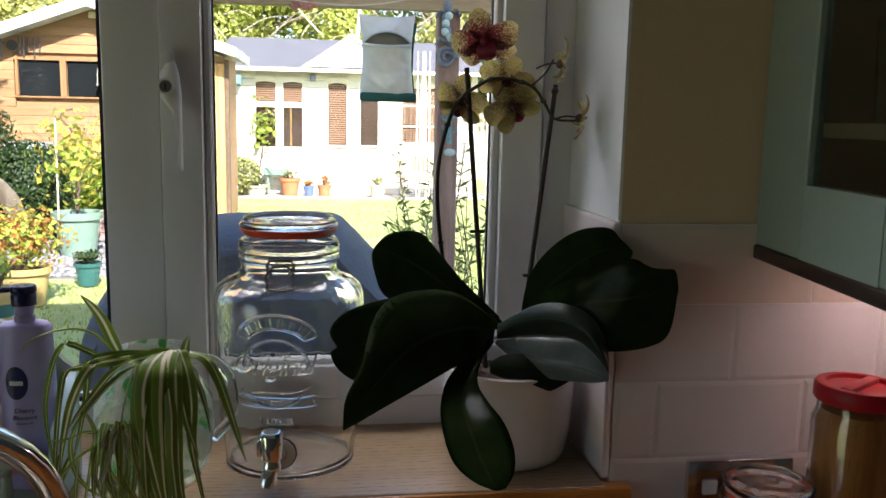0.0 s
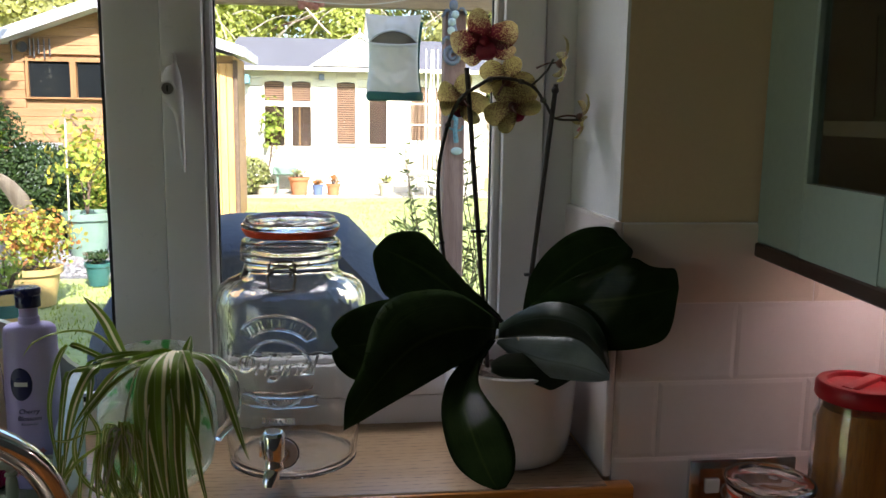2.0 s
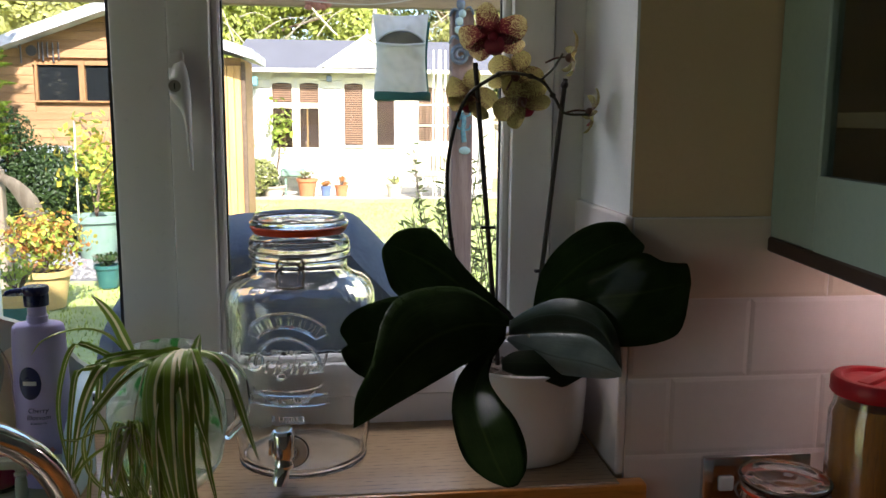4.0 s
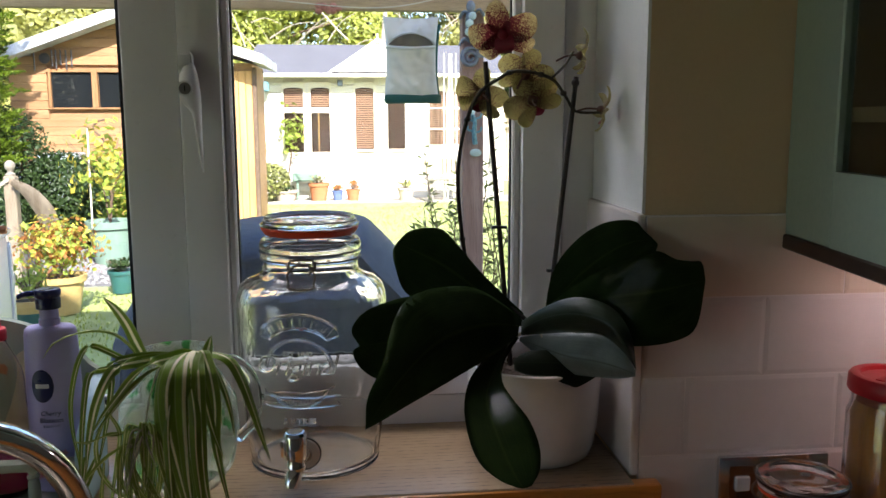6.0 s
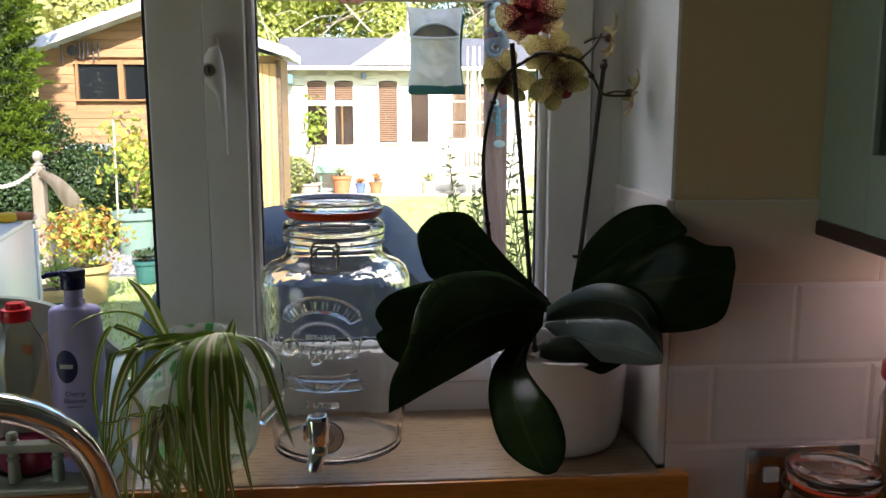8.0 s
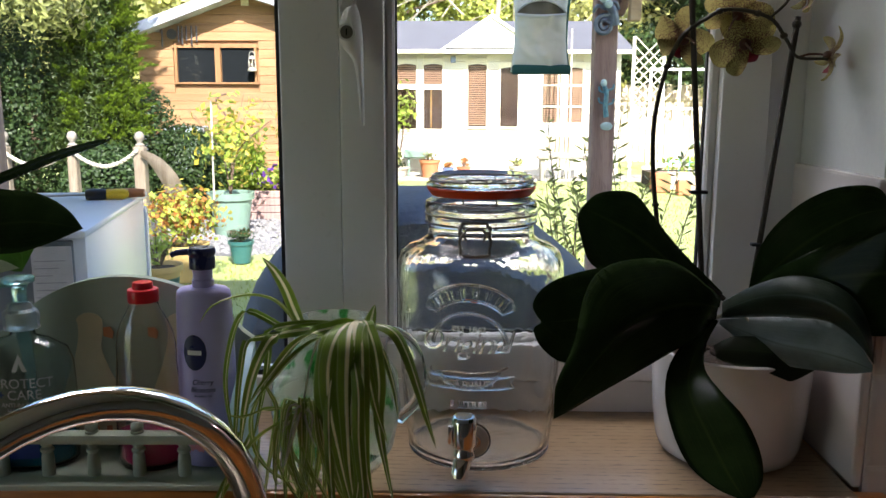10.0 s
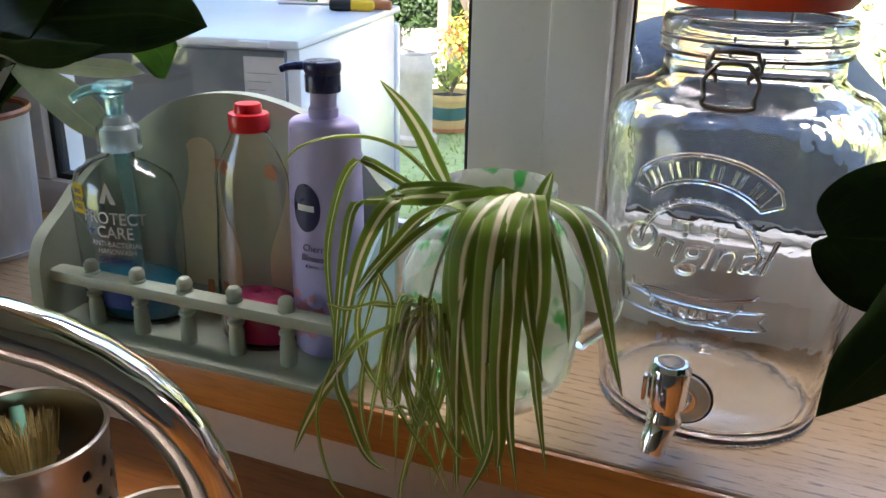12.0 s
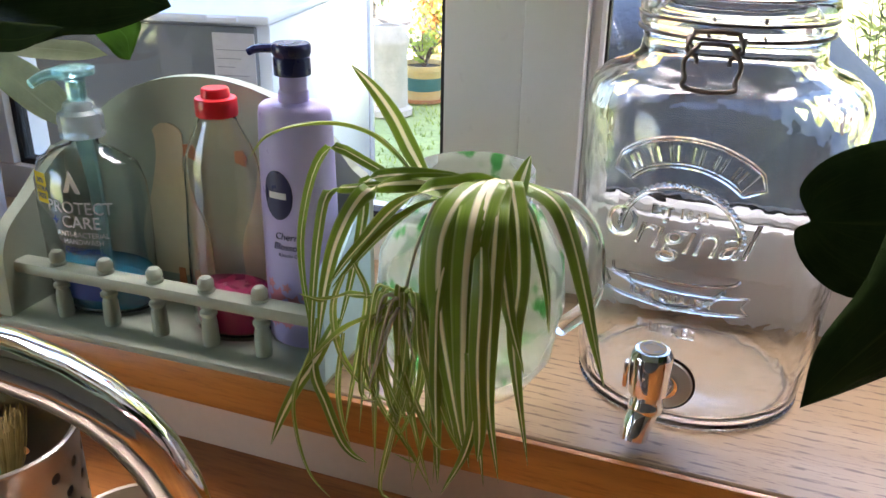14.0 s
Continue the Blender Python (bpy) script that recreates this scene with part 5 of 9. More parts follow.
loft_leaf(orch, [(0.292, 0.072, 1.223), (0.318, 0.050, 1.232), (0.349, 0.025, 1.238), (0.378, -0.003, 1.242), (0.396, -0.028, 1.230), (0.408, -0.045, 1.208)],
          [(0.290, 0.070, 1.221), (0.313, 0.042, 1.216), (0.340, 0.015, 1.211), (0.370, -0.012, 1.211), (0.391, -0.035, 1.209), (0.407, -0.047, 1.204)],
          [(0.290, 0.070, 1.218), (0.308, 0.050, 1.204), (0.324, 0.035, 1.191), (0.349, 0.015, 1.187), (0.375, -0.010, 1.190), (0.394, -0.030, 1.194), (0.408, -0.045, 1.201)], M["orchid_leaf_pale"], 0.2, "lower half of a folded leaf, silvery sheen painted in")
loft_leaf(orch, [(0.330, 0.100, 1.250), (0.335, 0.095, 1.291), (0.346, 0.085, 1.324), (0.368, 0.065, 1.356), (0.389, 0.040, 1.375), (0.407, 0.015, 1.382), (0.419, 0.000, 1.381), (0.425, -0.010, 1.372), (0.433, -0.020, 1.363)],
          [(0.333, 0.100, 1.247), (0.355, 0.075, 1.288), (0.383, 0.045, 1.326), (0.408, 0.010, 1.352), (0.433, -0.020, 1.363)],
          [(0.337, 0.095, 1.245), (0.374, 0.060, 1.261), (0.406, 0.020, 1.291), (0.426, -0.012, 1.328), (0.438, -0.022, 1.353), (0.433, -0.020, 1.363)], M["orchid_leaf"], 0.35)
loft_leaf(orch, [(0.319, 0.085, 1.248), (0.344, 0.060, 1.284), (0.372, 0.030, 1.311), (0.398, 0.000, 1.331), (0.426, -0.020, 1.346), (0.439, -0.030, 1.349), (0.454, -0.040, 1.341), (0.469, -0.050, 1.340), (0.480, -0.055, 1.339), (0.483, -0.060, 1.318)],
          [(0.315, 0.085, 1.241), (0.348, 0.045, 1.265), (0.387, 0.005, 1.287), (0.430, -0.030, 1.300), (0.483, -0.060, 1.318)],
          [(0.311, 0.080, 1.234), (0.347, 0.040, 1.237), (0.381, -0.005, 1.233), (0.417, -0.035, 1.235), (0.456, -0.050, 1.245), (0.475, -0.060, 1.265), (0.483, -0.060, 1.318)], M["orchid_leaf"], 0.35)
loft_leaf(orch, [(0.276, 0.045, 1.200), (0.296, 0.040, 1.212), (0.325, 0.035, 1.214), (0.352, 0.030, 1.210), (0.375, 0.025, 1.202), (0.391, 0.024, 1.190)],
          [(0.276, 0.036, 1.198), (0.296, 0.028, 1.201), (0.325, 0.022, 1.201), (0.352, 0.018, 1.197), (0.375, 0.018, 1.193), (0.391, 0.022, 1.189)],
          [(0.276, 0.030, 1.190), (0.296, 0.020, 1.185), (0.318, 0.014, 1.183), (0.340, 0.011, 1.175), (0.352, 0.010, 1.172), (0.372, 0.014, 1.180), (0.391, 0.022, 1.188)], M["orchid_leaf_old"], 0.2, "old leaf drooping over the rim")

stem = [(0.303, 0.10, 1.24), (0.235, 0.10, 1.30), (0.2185, 0.10, 1.35), (0.213, 0.10, 1.447), (0.233, 0.10, 1.527), (0.266, 0.10, 1.557), (0.292, 0.10, 1.566), (0.333, 0.10, 1.557), (0.353, 0.10, 1.534), (0.367, 0.10, 1.515), (0.40, 0.10, 1.513)]
bm = tube(stem, 0.0032, 8, 60, taper=0.5)
for k in (12, 22, 33, 40, 47):
    q = spline(stem, 60)[k]
    ball(bm, q, 0.0045, 1, 1, 0.8, 8, 6)
tube([(0.334, 0.10, 1.557), (0.352, 0.105, 1.573), (0.366, 0.115, 1.592)], 0.0016, 7, 8, bm)
part("flower_stem", bm, M["stem"], orch, "arching dark flower stem", True)
for a, b in (((0.285, 0.105, 1.175), (0.248, 0.102, 1.578)), ((0.332, 0.115, 1.175), (0.372, 0.12, 1.560))):
    st = part("stake", tube([a, b], 0.0033, 8), M["stake"], orch, "thin dark cane", True)
    if b[0] > 0.3:
        bm = bmesh.new()
        ball(bm, Vector(b) - Vector((0.001, 0, 0.008)), 0.0052, 1, 1, 1.1, 10, 8)
        part("node", bm, M["stake"], st, smooth=True)
    q = Vector(a).lerp(Vector(b), 0.47 if b[0] < 0.3 else 0.33)
    bm = boxed(q.x - 0.010, q.x + 0.010, q.y - 0.004, q.y + 0.004, q.z - 0.002, q.z + 0.002, 0.001)
    part("clip", bm, M["black_plastic"], st)


def flower(at, facing, roll, size, front, slim=1.0):
    """Five spread petals and a lip, as parts under one blossom."""
    m = Matrix.Translation(at) @ Vector(facing).normalized().to_track_quat("Z", "Y").to_matrix().to_4x4() @ Matrix.Rotation(radians(roll), 4, "Z")
    heart = bmesh.new()
    ball(heart, m @ Vector((0, 0, 0.006)), size * 0.09)
    tube([m @ Vector((0, 0, 0)), m @ Vector((0.003, -0.004, -0.012)), m @ Vector((0.004, -0.012, -0.024))], 0.0013, 6, 6, heart)
    fl = part("blossom", heart, M["lip"] if front else M["petal_back"], orch, "open orchid flower", True)
    for ang, ln, w in ((90, 1.0, 0.72), (215, 0.98, 0.60), (325, 0.98, 0.60), (12, 1.06, 0.86), (168, 1.06, 0.86)):
        c, s = math.cos(radians(ang)), math.sin(radians(ang))
        L = size * 0.52 * ln
        mid = [m @ Vector((c * L * t, s * L * t, 0.004 + size * h)) for t, h in ((0.06, 0.02), (0.4, 0.07), (0.75, 0.05), (1.0, -0.04))]
        side = (m.to_3x3() @ Vector((-s, c, 0)))
        part("petal", blade(mid, size * 0.50 * w * slim, side, 10, 6, 0.0, "petal", curl=size * 0.05), M["petal" if front else "petal_back"], fl, smooth="all")
    for dx in (-1, 0, 1):
        mid = [m @ Vector((dx * size * a, -size * b, size * h)) for a, b, h in ((0.02, 0.0, 0.04), (0.08, 0.08, 0.16), (0.06, 0.20, 0.20), (0.01, 0.30, 0.12))]
        part("lip", blade(mid, size * 0.15, m.to_3x3() @ Vector((1, 0, 0)), 8, 4, 0.0, "petal"), M["lip"], fl, smooth="all")


flower((0.267, 0.075, 1.612), (-0.25, -0.80, -0.45), 12, 0.082, True)
flower((0.302, 0.112, 1.560), (0.25, 0.8, 0.25), 20, 0.072, False)
flower((0.311, 0.105, 1.530), (0.15, 0.9, -0.1), -35, 0.074, False)
flower((0.247, 0.112, 1.536), (-0.35, 0.9, -0.1), 15, 0.072, False)
flower((0.370, 0.116, 1.588), (0.97, -0.12, -0.15), 10, 0.070, False, 0.55)
flower((0.396, 0.104, 1.518), (0.97, -0.10, -0.25), 25, 0.066, False, 0.5)

# ---- spider plant in a glass jug ----
PX, PY = -0.143, 0.045
spider = thing("spider_plant", (PX, PY, SILL), "trailing variegated spider plant rooting in a green-flecked glass jug", "potted plant")
jg = [(0, 0.004), (0.046, 0.004), (0.0640, 0.03), (0.0714, 0.07), (0.0680, 0.108), (0.0510, 0.138), (0.0425, 0.153), (0.0435, 0.172), (0.0449, 0.172), (0.0440, 0.152), (0.0525, 0.138), (0.0696, 0.108), (0.073, 0.07), (0.0655, 0.026), (0.05, 0.001), (0.046, 0), (0, 0.0)]
jug = part("jug", lathe(jg, (PX, PY, SILL), 56), M["jug"], spider, "clear glass jug flecked with green", "all")
jug.visible_shadow = False
part("handle", tube([(PX + 0.044, PY + 0.0, SILL + 0.158), (PX + 0.072, PY - 0.002, SILL + 0.156), (PX + 0.093, PY - 0.004, SILL + 0.13), (PX + 0.094, PY - 0.004, SILL + 0.085), (PX + 0.071, PY, SILL + 0.055)], 0.0065, 12, 24), M["jar_glass"], jug, "clear glass handle", True)
part("water", lathe([(0, 0.0045), (0.0455, 0.0045), (0.0634, 0.03), (0.0708, 0.07), (0.0702, 0.085), (0, 0.085)], (PX, PY, SILL), 48), M["water"], spider, smooth=True).visible_shadow = False


def strand(points, w, name="blade", m="spider", side=(1, 0.2, 0), fold=0.003, parent=None, n=16):
    return part(name, blade(points, w, side, n, 4, fold, "strap"), M[m], parent or spider, smooth="all")


rnd = random.Random(11)
C = Vector((-0.112, 0.015, 1.232))
CROWN = Vector((-0.128, 0.034, 1.185))
# broad blades that spill over the front of the jug
for k, (pts, w) in enumerate((
        ([(-0.121, 0.012, 1.23), (-0.135, -0.015, 1.229), (-0.141, -0.032, 1.208), (-0.145, -0.036, 1.177), (-0.143, -0.038, 1.144), (-0.136, -0.04, 1.112), (-0.128, -0.042, 1.078), (-0.119, -0.045, 1.047)], 0.019),
        ([(-0.117, 0.01, 1.232), (-0.128, -0.018, 1.231), (-0.136, -0.036, 1.21), (-0.138, -0.04, 1.18), (-0.135, -0.042, 1.148), (-0.128, -0.044, 1.111), (-0.12, -0.046, 1.073), (-0.113, -0.048, 1.046)], 0.021),
        ([(-0.115, 0.01, 1.233), (-0.118, -0.014, 1.231), (-0.118, -0.034, 1.212), (-0.119, -0.04, 1.175), (-0.118, -0.043, 1.134), (-0.116, -0.046, 1.088), (-0.109, -0.049, 1.037)], 0.022),
        ([(-0.113, 0.008, 1.233), (-0.114, -0.012, 1.231), (-0.114, -0.03, 1.212), (-0.116, -0.036, 1.182), (-0.115, -0.04, 1.146), (-0.11, -0.043, 1.102), (-0.098, -0.048, 1.023)], 0.02),
        ([(-0.111, 0.006, 1.234), (-0.108, -0.01, 1.227), (-0.104, -0.026, 1.212), (-0.103, -0.032, 1.174), (-0.102, -0.036, 1.134), (-0.099, -0.04, 1.084), (-0.088, -0.045, 1.028)], 0.017),
        ([(-0.109, 0.006, 1.234), (-0.108, -0.008, 1.227), (-0.104, -0.022, 1.21), (-0.096, -0.028, 1.178), (-0.089, -0.031, 1.148), (-0.077, -0.033, 1.112)], 0.015),
        ([(-0.108, 0.008, 1.234), (-0.099, -0.004, 1.227), (-0.091, -0.018, 1.207), (-0.087, -0.024, 1.174), (-0.088, -0.027, 1.137), (-0.083, -0.029, 1.1), (-0.07, -0.034, 1.038)], 0.016),
        ([(-0.132, -0.034, 1.202), (-0.137, -0.042, 1.164), (-0.137, -0.045, 1.11), (-0.135, -0.047, 1.061), (-0.132, -0.05, 1.016)], 0.011),
        ([(-0.112, -0.03, 1.204), (-0.106, -0.046, 1.172), (-0.106, -0.048, 1.123), (-0.102, -0.05, 1.071), (-0.102, -0.052, 1.047)], 0.014),
        ([(-0.114, -0.044, 1.127), (-0.107, -0.048, 1.087), (-0.111, -0.052, 1.052), (-0.128, -0.055, 1.013)], 0.009),
)):
    strand(([CROWN] if k < 7 else []) + pts, w, side=(1, 0.15 + 0.35 * rnd.uniform(-1, 1), 0), fold=0.0028, n=28)
# the ones towards the dispenser, and a cut stub
for k, (pts, w) in enumerate((
        ([(-0.11, 0.024, 1.225), (-0.09, 0.018, 1.228), (-0.072, 0.012, 1.22), (-0.059, 0.008, 1.196), (-0.047, 0.005, 1.16), (-0.038, 0.003, 1.128), (-0.028, 0.003, 1.093)], 0.0155),
        ([(-0.108, 0.022, 1.219), (-0.092, 0.012, 1.213), (-0.08, 0.004, 1.188), (-0.072, 0.0, 1.158), (-0.069, -0.002, 1.128)], 0.009),
        ([(-0.103, 0.012, 1.21), (-0.1, 0.016, 1.228), (-0.095, 0.02, 1.25)], 0.015),
)):
    strand([CROWN] + pts if k < 2 else pts, w, side=(0.75, 0.65, 0.1) if k < 2 else (1, -0.2, 0), n=26)
# arching and kinked blades over the caddy's end, thin ones below
for k, (pts, w) in enumerate((
        ([(-0.149, 0.022, 1.218), (-0.187, 0.01, 1.224), (-0.205, -0.008, 1.24), (-0.223, -0.02, 1.251), (-0.235, -0.027, 1.234), (-0.244, -0.032, 1.192), (-0.244, -0.034, 1.158), (-0.239, -0.036, 1.124), (-0.235, -0.038, 1.084)], 0.0075),
        ([(-0.139, 0.018, 1.224), (-0.184, 0.002, 1.223), (-0.209, -0.018, 1.224), (-0.222, -0.032, 1.222), (-0.228, -0.038, 1.189), (-0.233, -0.04, 1.145), (-0.236, -0.041, 1.108), (-0.235, -0.042, 1.08)], 0.0085),
        ([(-0.138, 0.015, 1.223), (-0.174, 0.0, 1.226), (-0.194, -0.018, 1.226), (-0.205, -0.028, 1.213), (-0.216, -0.034, 1.187), (-0.223, -0.037, 1.159), (-0.228, -0.038, 1.132), (-0.231, -0.039, 1.106)], 0.014),
        ([(-0.118, 0.006, 1.23), (-0.138, -0.008, 1.231), (-0.156, -0.018, 1.228), (-0.175, -0.026, 1.216), (-0.193, -0.032, 1.194), (-0.209, -0.035, 1.174), (-0.222, -0.037, 1.154)], 0.0145),
        ([(-0.12, 0.004, 1.227), (-0.146, -0.012, 1.223), (-0.17, -0.024, 1.209), (-0.189, -0.031, 1.19), (-0.206, -0.035, 1.169), (-0.22, -0.037, 1.152)], 0.011),
        ([(-0.134, 0.016, 1.223), (-0.16, 0.008, 1.23), (-0.187, 0.0, 1.23), (-0.205, -0.01, 1.225), (-0.203, -0.016, 1.206), (-0.207, -0.022, 1.173), (-0.214, -0.026, 1.138), (-0.222, -0.03, 1.106)], 0.0095),
        ([(-0.177, 0.036, 1.218), (-0.183, 0.022, 1.242), (-0.188, 0.004, 1.27), (-0.195, -0.012, 1.292), (-0.204, -0.028, 1.31)], 0.0135),
        ([(-0.18, 0.024, 1.222), (-0.187, 0.002, 1.247), (-0.196, -0.016, 1.264), (-0.21, -0.036, 1.274), (-0.229, -0.054, 1.275), (-0.246, -0.066, 1.268), (-0.257, -0.072, 1.252)], 0.0042),
        ([(-0.217, -0.034, 1.128), (-0.234, -0.042, 1.091), (-0.247, -0.046, 1.069), (-0.26, -0.05, 1.041), (-0.27, -0.052, 1.015)], 0.01),
        ([(-0.231, -0.037, 1.126), (-0.234, -0.043, 1.086), (-0.223, -0.047, 1.062), (-0.211, -0.05, 1.037), (-0.201, -0.051, 1.026), (-0.187, -0.052, 1.022)], 0.0085),
        ([(-0.237, -0.042, 1.1), (-0.248, -0.05, 1.063), (-0.245, -0.054, 1.031), (-0.233, -0.058, 1.002), (-0.213, -0.06, 0.986)], 0.0032),
        ([(-0.21, -0.036, 1.165), (-0.219, -0.037, 1.138), (-0.215, -0.039, 1.107), (-0.202, -0.041, 1.088), (-0.185, -0.042, 1.077), (-0.169, -0.043, 1.073)], 0.0055),
        ([(-0.168, -0.034, 1.148), (-0.192, -0.038, 1.134), (-0.21, -0.04, 1.122), (-0.229, -0.042, 1.102), (-0.252, -0.045, 1.071)], 0.0065),
        ([(-0.185, -0.034, 1.152), (-0.204, -0.038, 1.151), (-0.224, -0.04, 1.144), (-0.243, -0.043, 1.147)], 0.005),
        ([(-0.211, -0.038, 1.119), (-0.215, -0.042, 1.076), (-0.211, -0.045, 1.049), (-0.203, -0.047, 1.028)], 0.0045),
        ([(-0.202, -0.036, 1.175), (-0.192, -0.037, 1.152), (-0.197, -0.039, 1.116), (-0.204, -0.042, 1.074), (-0.209, -0.046, 1.036)], 0.005),
)):
    strand(([CROWN] if k < 6 else []) + pts, w, m="spider" if w > 0.007 else "spider_thin", side=((0.75, 0.55, 0.35) if k < 6 else (0.8, 0.3, 0.3)), fold=0.0022, n=30)
# the young plantlet, its runner and roots
KN = Vector((-0.166, -0.034, 1.150))
part("runner", tube([C + Vector((-0.02, 0.01, -0.02)), (-0.150, 0.000, 1.222), (-0.160, -0.022, 1.190), KN], 0.0012, 6, 16), M["root"], spider, smooth=True)
for k in range(9):
    a = rnd.uniform(0, 6.28)
    spread = Vector((math.cos(a) * 0.014, -abs(math.sin(a)) * 0.008, 0))
    end = KN + spread * 1.3 + Vector((rnd.uniform(-0.014, 0.014), -0.006, -rnd.uniform(0.02, 0.065)))
    part("root", tube([KN + Vector((0, 0, 0.004)), KN + spread + Vector((0, -0.004, -0.010 + rnd.uniform(-0.01, 0.012))), end], 0.0017, 6, 10, taper=0.4), M["root"], spider, smooth=True)


def hanging(knot, count, wide, drop):
    """Narrow young blades that leave a knot sideways, turn down and hang in a loose skein."""
    for k in range(count):
        sx = rnd.uniform(-1, 1)
        bow, fall = sx * wide, rnd.uniform(0.45, 1.0) * drop
        end = bow * 0.5 + rnd.uniform(-0.022, 0.040)
        z0 = rnd.uniform(-0.014, 0.010)
        pts = [knot + Vector((sx * 0.004, 0, z0)), knot + Vector((bow * 0.75, -0.005, z0 + rnd.uniform(-0.010, 0.006))), knot + Vector((bow, -0.006 + rnd.uniform(-0.004, 0.004), -0.28 * fall)), knot + Vector((bow * 0.8 + 0.3 * end, -0.010, -0.62 * fall)), knot + Vector((end, -0.014 + rnd.uniform(-0.006, 0.004), -fall))]
        if k % 4 == 0:
            pts.append(pts[-1] + Vector((rnd.choice((-1, 1)) * 0.018, -0.003, rnd.uniform(-0.006, 0.010))))
        strand(pts, rnd.uniform(0.0040, 0.0072), m="spider_thin", side=(rnd.uniform(0.3, 1), rnd.uniform(-0.8, 0.8), rnd.uniform(-0.2, 0.3)), fold=0.001, n=20)


hanging(KN, 30, 0.028, 0.150)

# ---- painted caddy with bottles ----
KX0, KX1, KY0, KY1 = -0.553, -0.239, -0.029, 0.078
caddy = thing("bottle_caddy", (-0.408, 0.026, SILL), "pale sage painted wooden bottle caddy with turned balusters", "caddy")
part("base_board", boxed(KX0, KX1, KY0, KY1, SILL, SILL + 0.007, 0.002, 2), M["caddy"], caddy, smooth=True)
pts = [(KX0, SILL + 0.007), (KX1, SILL + 0.007), (KX1, SILL + 0.125)]
pts[-1] = (KX1, 1.196)
pts += [(-0.385 + 0.157 * math.cos(a), 1.135 + 0.134 * math.sin(a)) for a in [radians(d) for d in range(32, 152, 6)]]
pts += [(KX0, 1.193)]
bk = part("back_board", outline(pts, KY1 - 0.012, KY1), M["caddy"], caddy, "arched back board with a faded painted motif")
for x0, x1, m in ((KX0, KX0 + 0.011, "caddy"), (KX1 - 0.011, KX1, "caddy_blue")):
    top = spline([(KY1 - 0.012, 0, 1.193), (0.046, 0, 1.180), (0.020, 0, 1.160), (0.0, 0, 1.147), (-0.012, 0, 1.136), (-0.020, 0, 1.118), (-0.022, 0, 1.090), (KY0 + 0.006, 0, SILL + 0.007)], 30)
    ep = [(KY1 - 0.012, SILL + 0.007)] + [(q.x, q.z) for q in top]
    part("end_board", outline(ep, x0 - (0.002 if m == "caddy" else 0), x1 + (0.002 if m != "caddy" else 0), axis="x"), M[m], caddy, "pale blue painted end board" if m != "caddy" else "")
part("rail", boxed(KX0 + 0.008, KX1 - 0.008, -0.0115, 0.0075, SILL + 0.044, SILL + 0.056, 0.004, 2), M["caddy"], caddy, smooth=True)
for k in range(5):
    x = -0.501 + 0.0495 * k
    bal = lathe([(0.0, 0.007), (0.0068, 0.007), (0.0071, 0.012), (0.0066, 0.0275), (0.0058, 0.0315), (0.0049, 0.0325), (0.0049, 0.0336), (0.0071, 0.0348), (0.0072, 0.0374), (0.0050, 0.0390), (0.0047, 0.0406), (0.0063, 0.0420), (0.0063, 0.045), (0, 0.045)], (x, -0.002, SILL), 22)
    bp = part("baluster", bal, M["caddy"], caddy, smooth=True)
    part("knob", lathe([(0, 0.0552), (0.0070, 0.0552), (0.0072, 0.0578), (0.0058, 0.0588), (0.0068, 0.0615), (0.0066, 0.0650), (0.0045, 0.0680), (0.0, 0.0690)], (x, -0.002, SILL), 22), M["caddy"], bp, smooth=True)
for x in (-0.425, -0.322):
    side = [(x - 0.034, 1.085), (x - 0.036, 1.125), (x - 0.022, 1.165), (x - 0.014, 1.195), (x - 0.013, 1.213)]
    ring = [(x + 0.016 * math.cos(t), 1.214 + 0.013 * math.sin(t)) for t in [math.pi * (1 - k / 8) for k in range(1, 8)]]
    back = [(x + 0.015, 1.205), (x + 0.012, 1.185), (x + 0.020, 1.160), (x + 0.034, 1.125), (x + 0.034, 1.085)]
    part("painted_motif", outline([(q.x, q.z) for q in spline([(u, 0, w) for u, w in side], 16)] + ring + [(q.x, q.z) for q in spline([(u, 0, w) for u, w in back], 16)], KY1 - 0.0135, KY1 - 0.0122), M["motif"], bk, "plain cream painted shape")
for x in (-0.403, -0.352):
    part("painted_patch", outline([(x - 0.006, 1.200), (x + 0.004, 1.197), (x + 0.006, 1.205), (x + 0.002, 1.211), (x - 0.006, 1.21)], KY1 - 0.0148, KY1 - 0.0138), M["motif_orange"], bk, "orange painted patch")
for x in (-0.425, -0.41):
    part("painted_patch", outline([(x - 0.003, 1.072), (x + 0.005, 1.072), (x + 0.004, 1.092), (x - 0.002, 1.092)], KY1 - 0.0148, KY1 - 0.0138), M["motif_orange"], bk, "orange painted patch")

BZ = SILL + 0.007
hw = thing("handwash_bottle", (-0.486, 0.034, BZ), "nearly empty clear handwash bottle with a teal pump", "soap bottle")
HX, HY = -0.486, 0.034
body = [(0, 0.003), (0.046, 0.003), (0.0520, 0.008), (0.0535, 0.085), (0.0522, 0.112), (0.0460, 0.128), (0.026, 0.1385), (0.0125, 0.143), (0.0125, 0.15), (0.0138, 0.15), (0.0138, 0.144), (0.027, 0.140), (0.0472, 0.1295), (0.0532, 0.113), (0.0542, 0.085), (0.0530, 0.006), (0.048, 0), (0, 0)]
part("body", lathe(body, (HX, HY, BZ), 48, squash=(1, 0.62)), M["bottle"], hw, smooth="all").visible_shadow = False
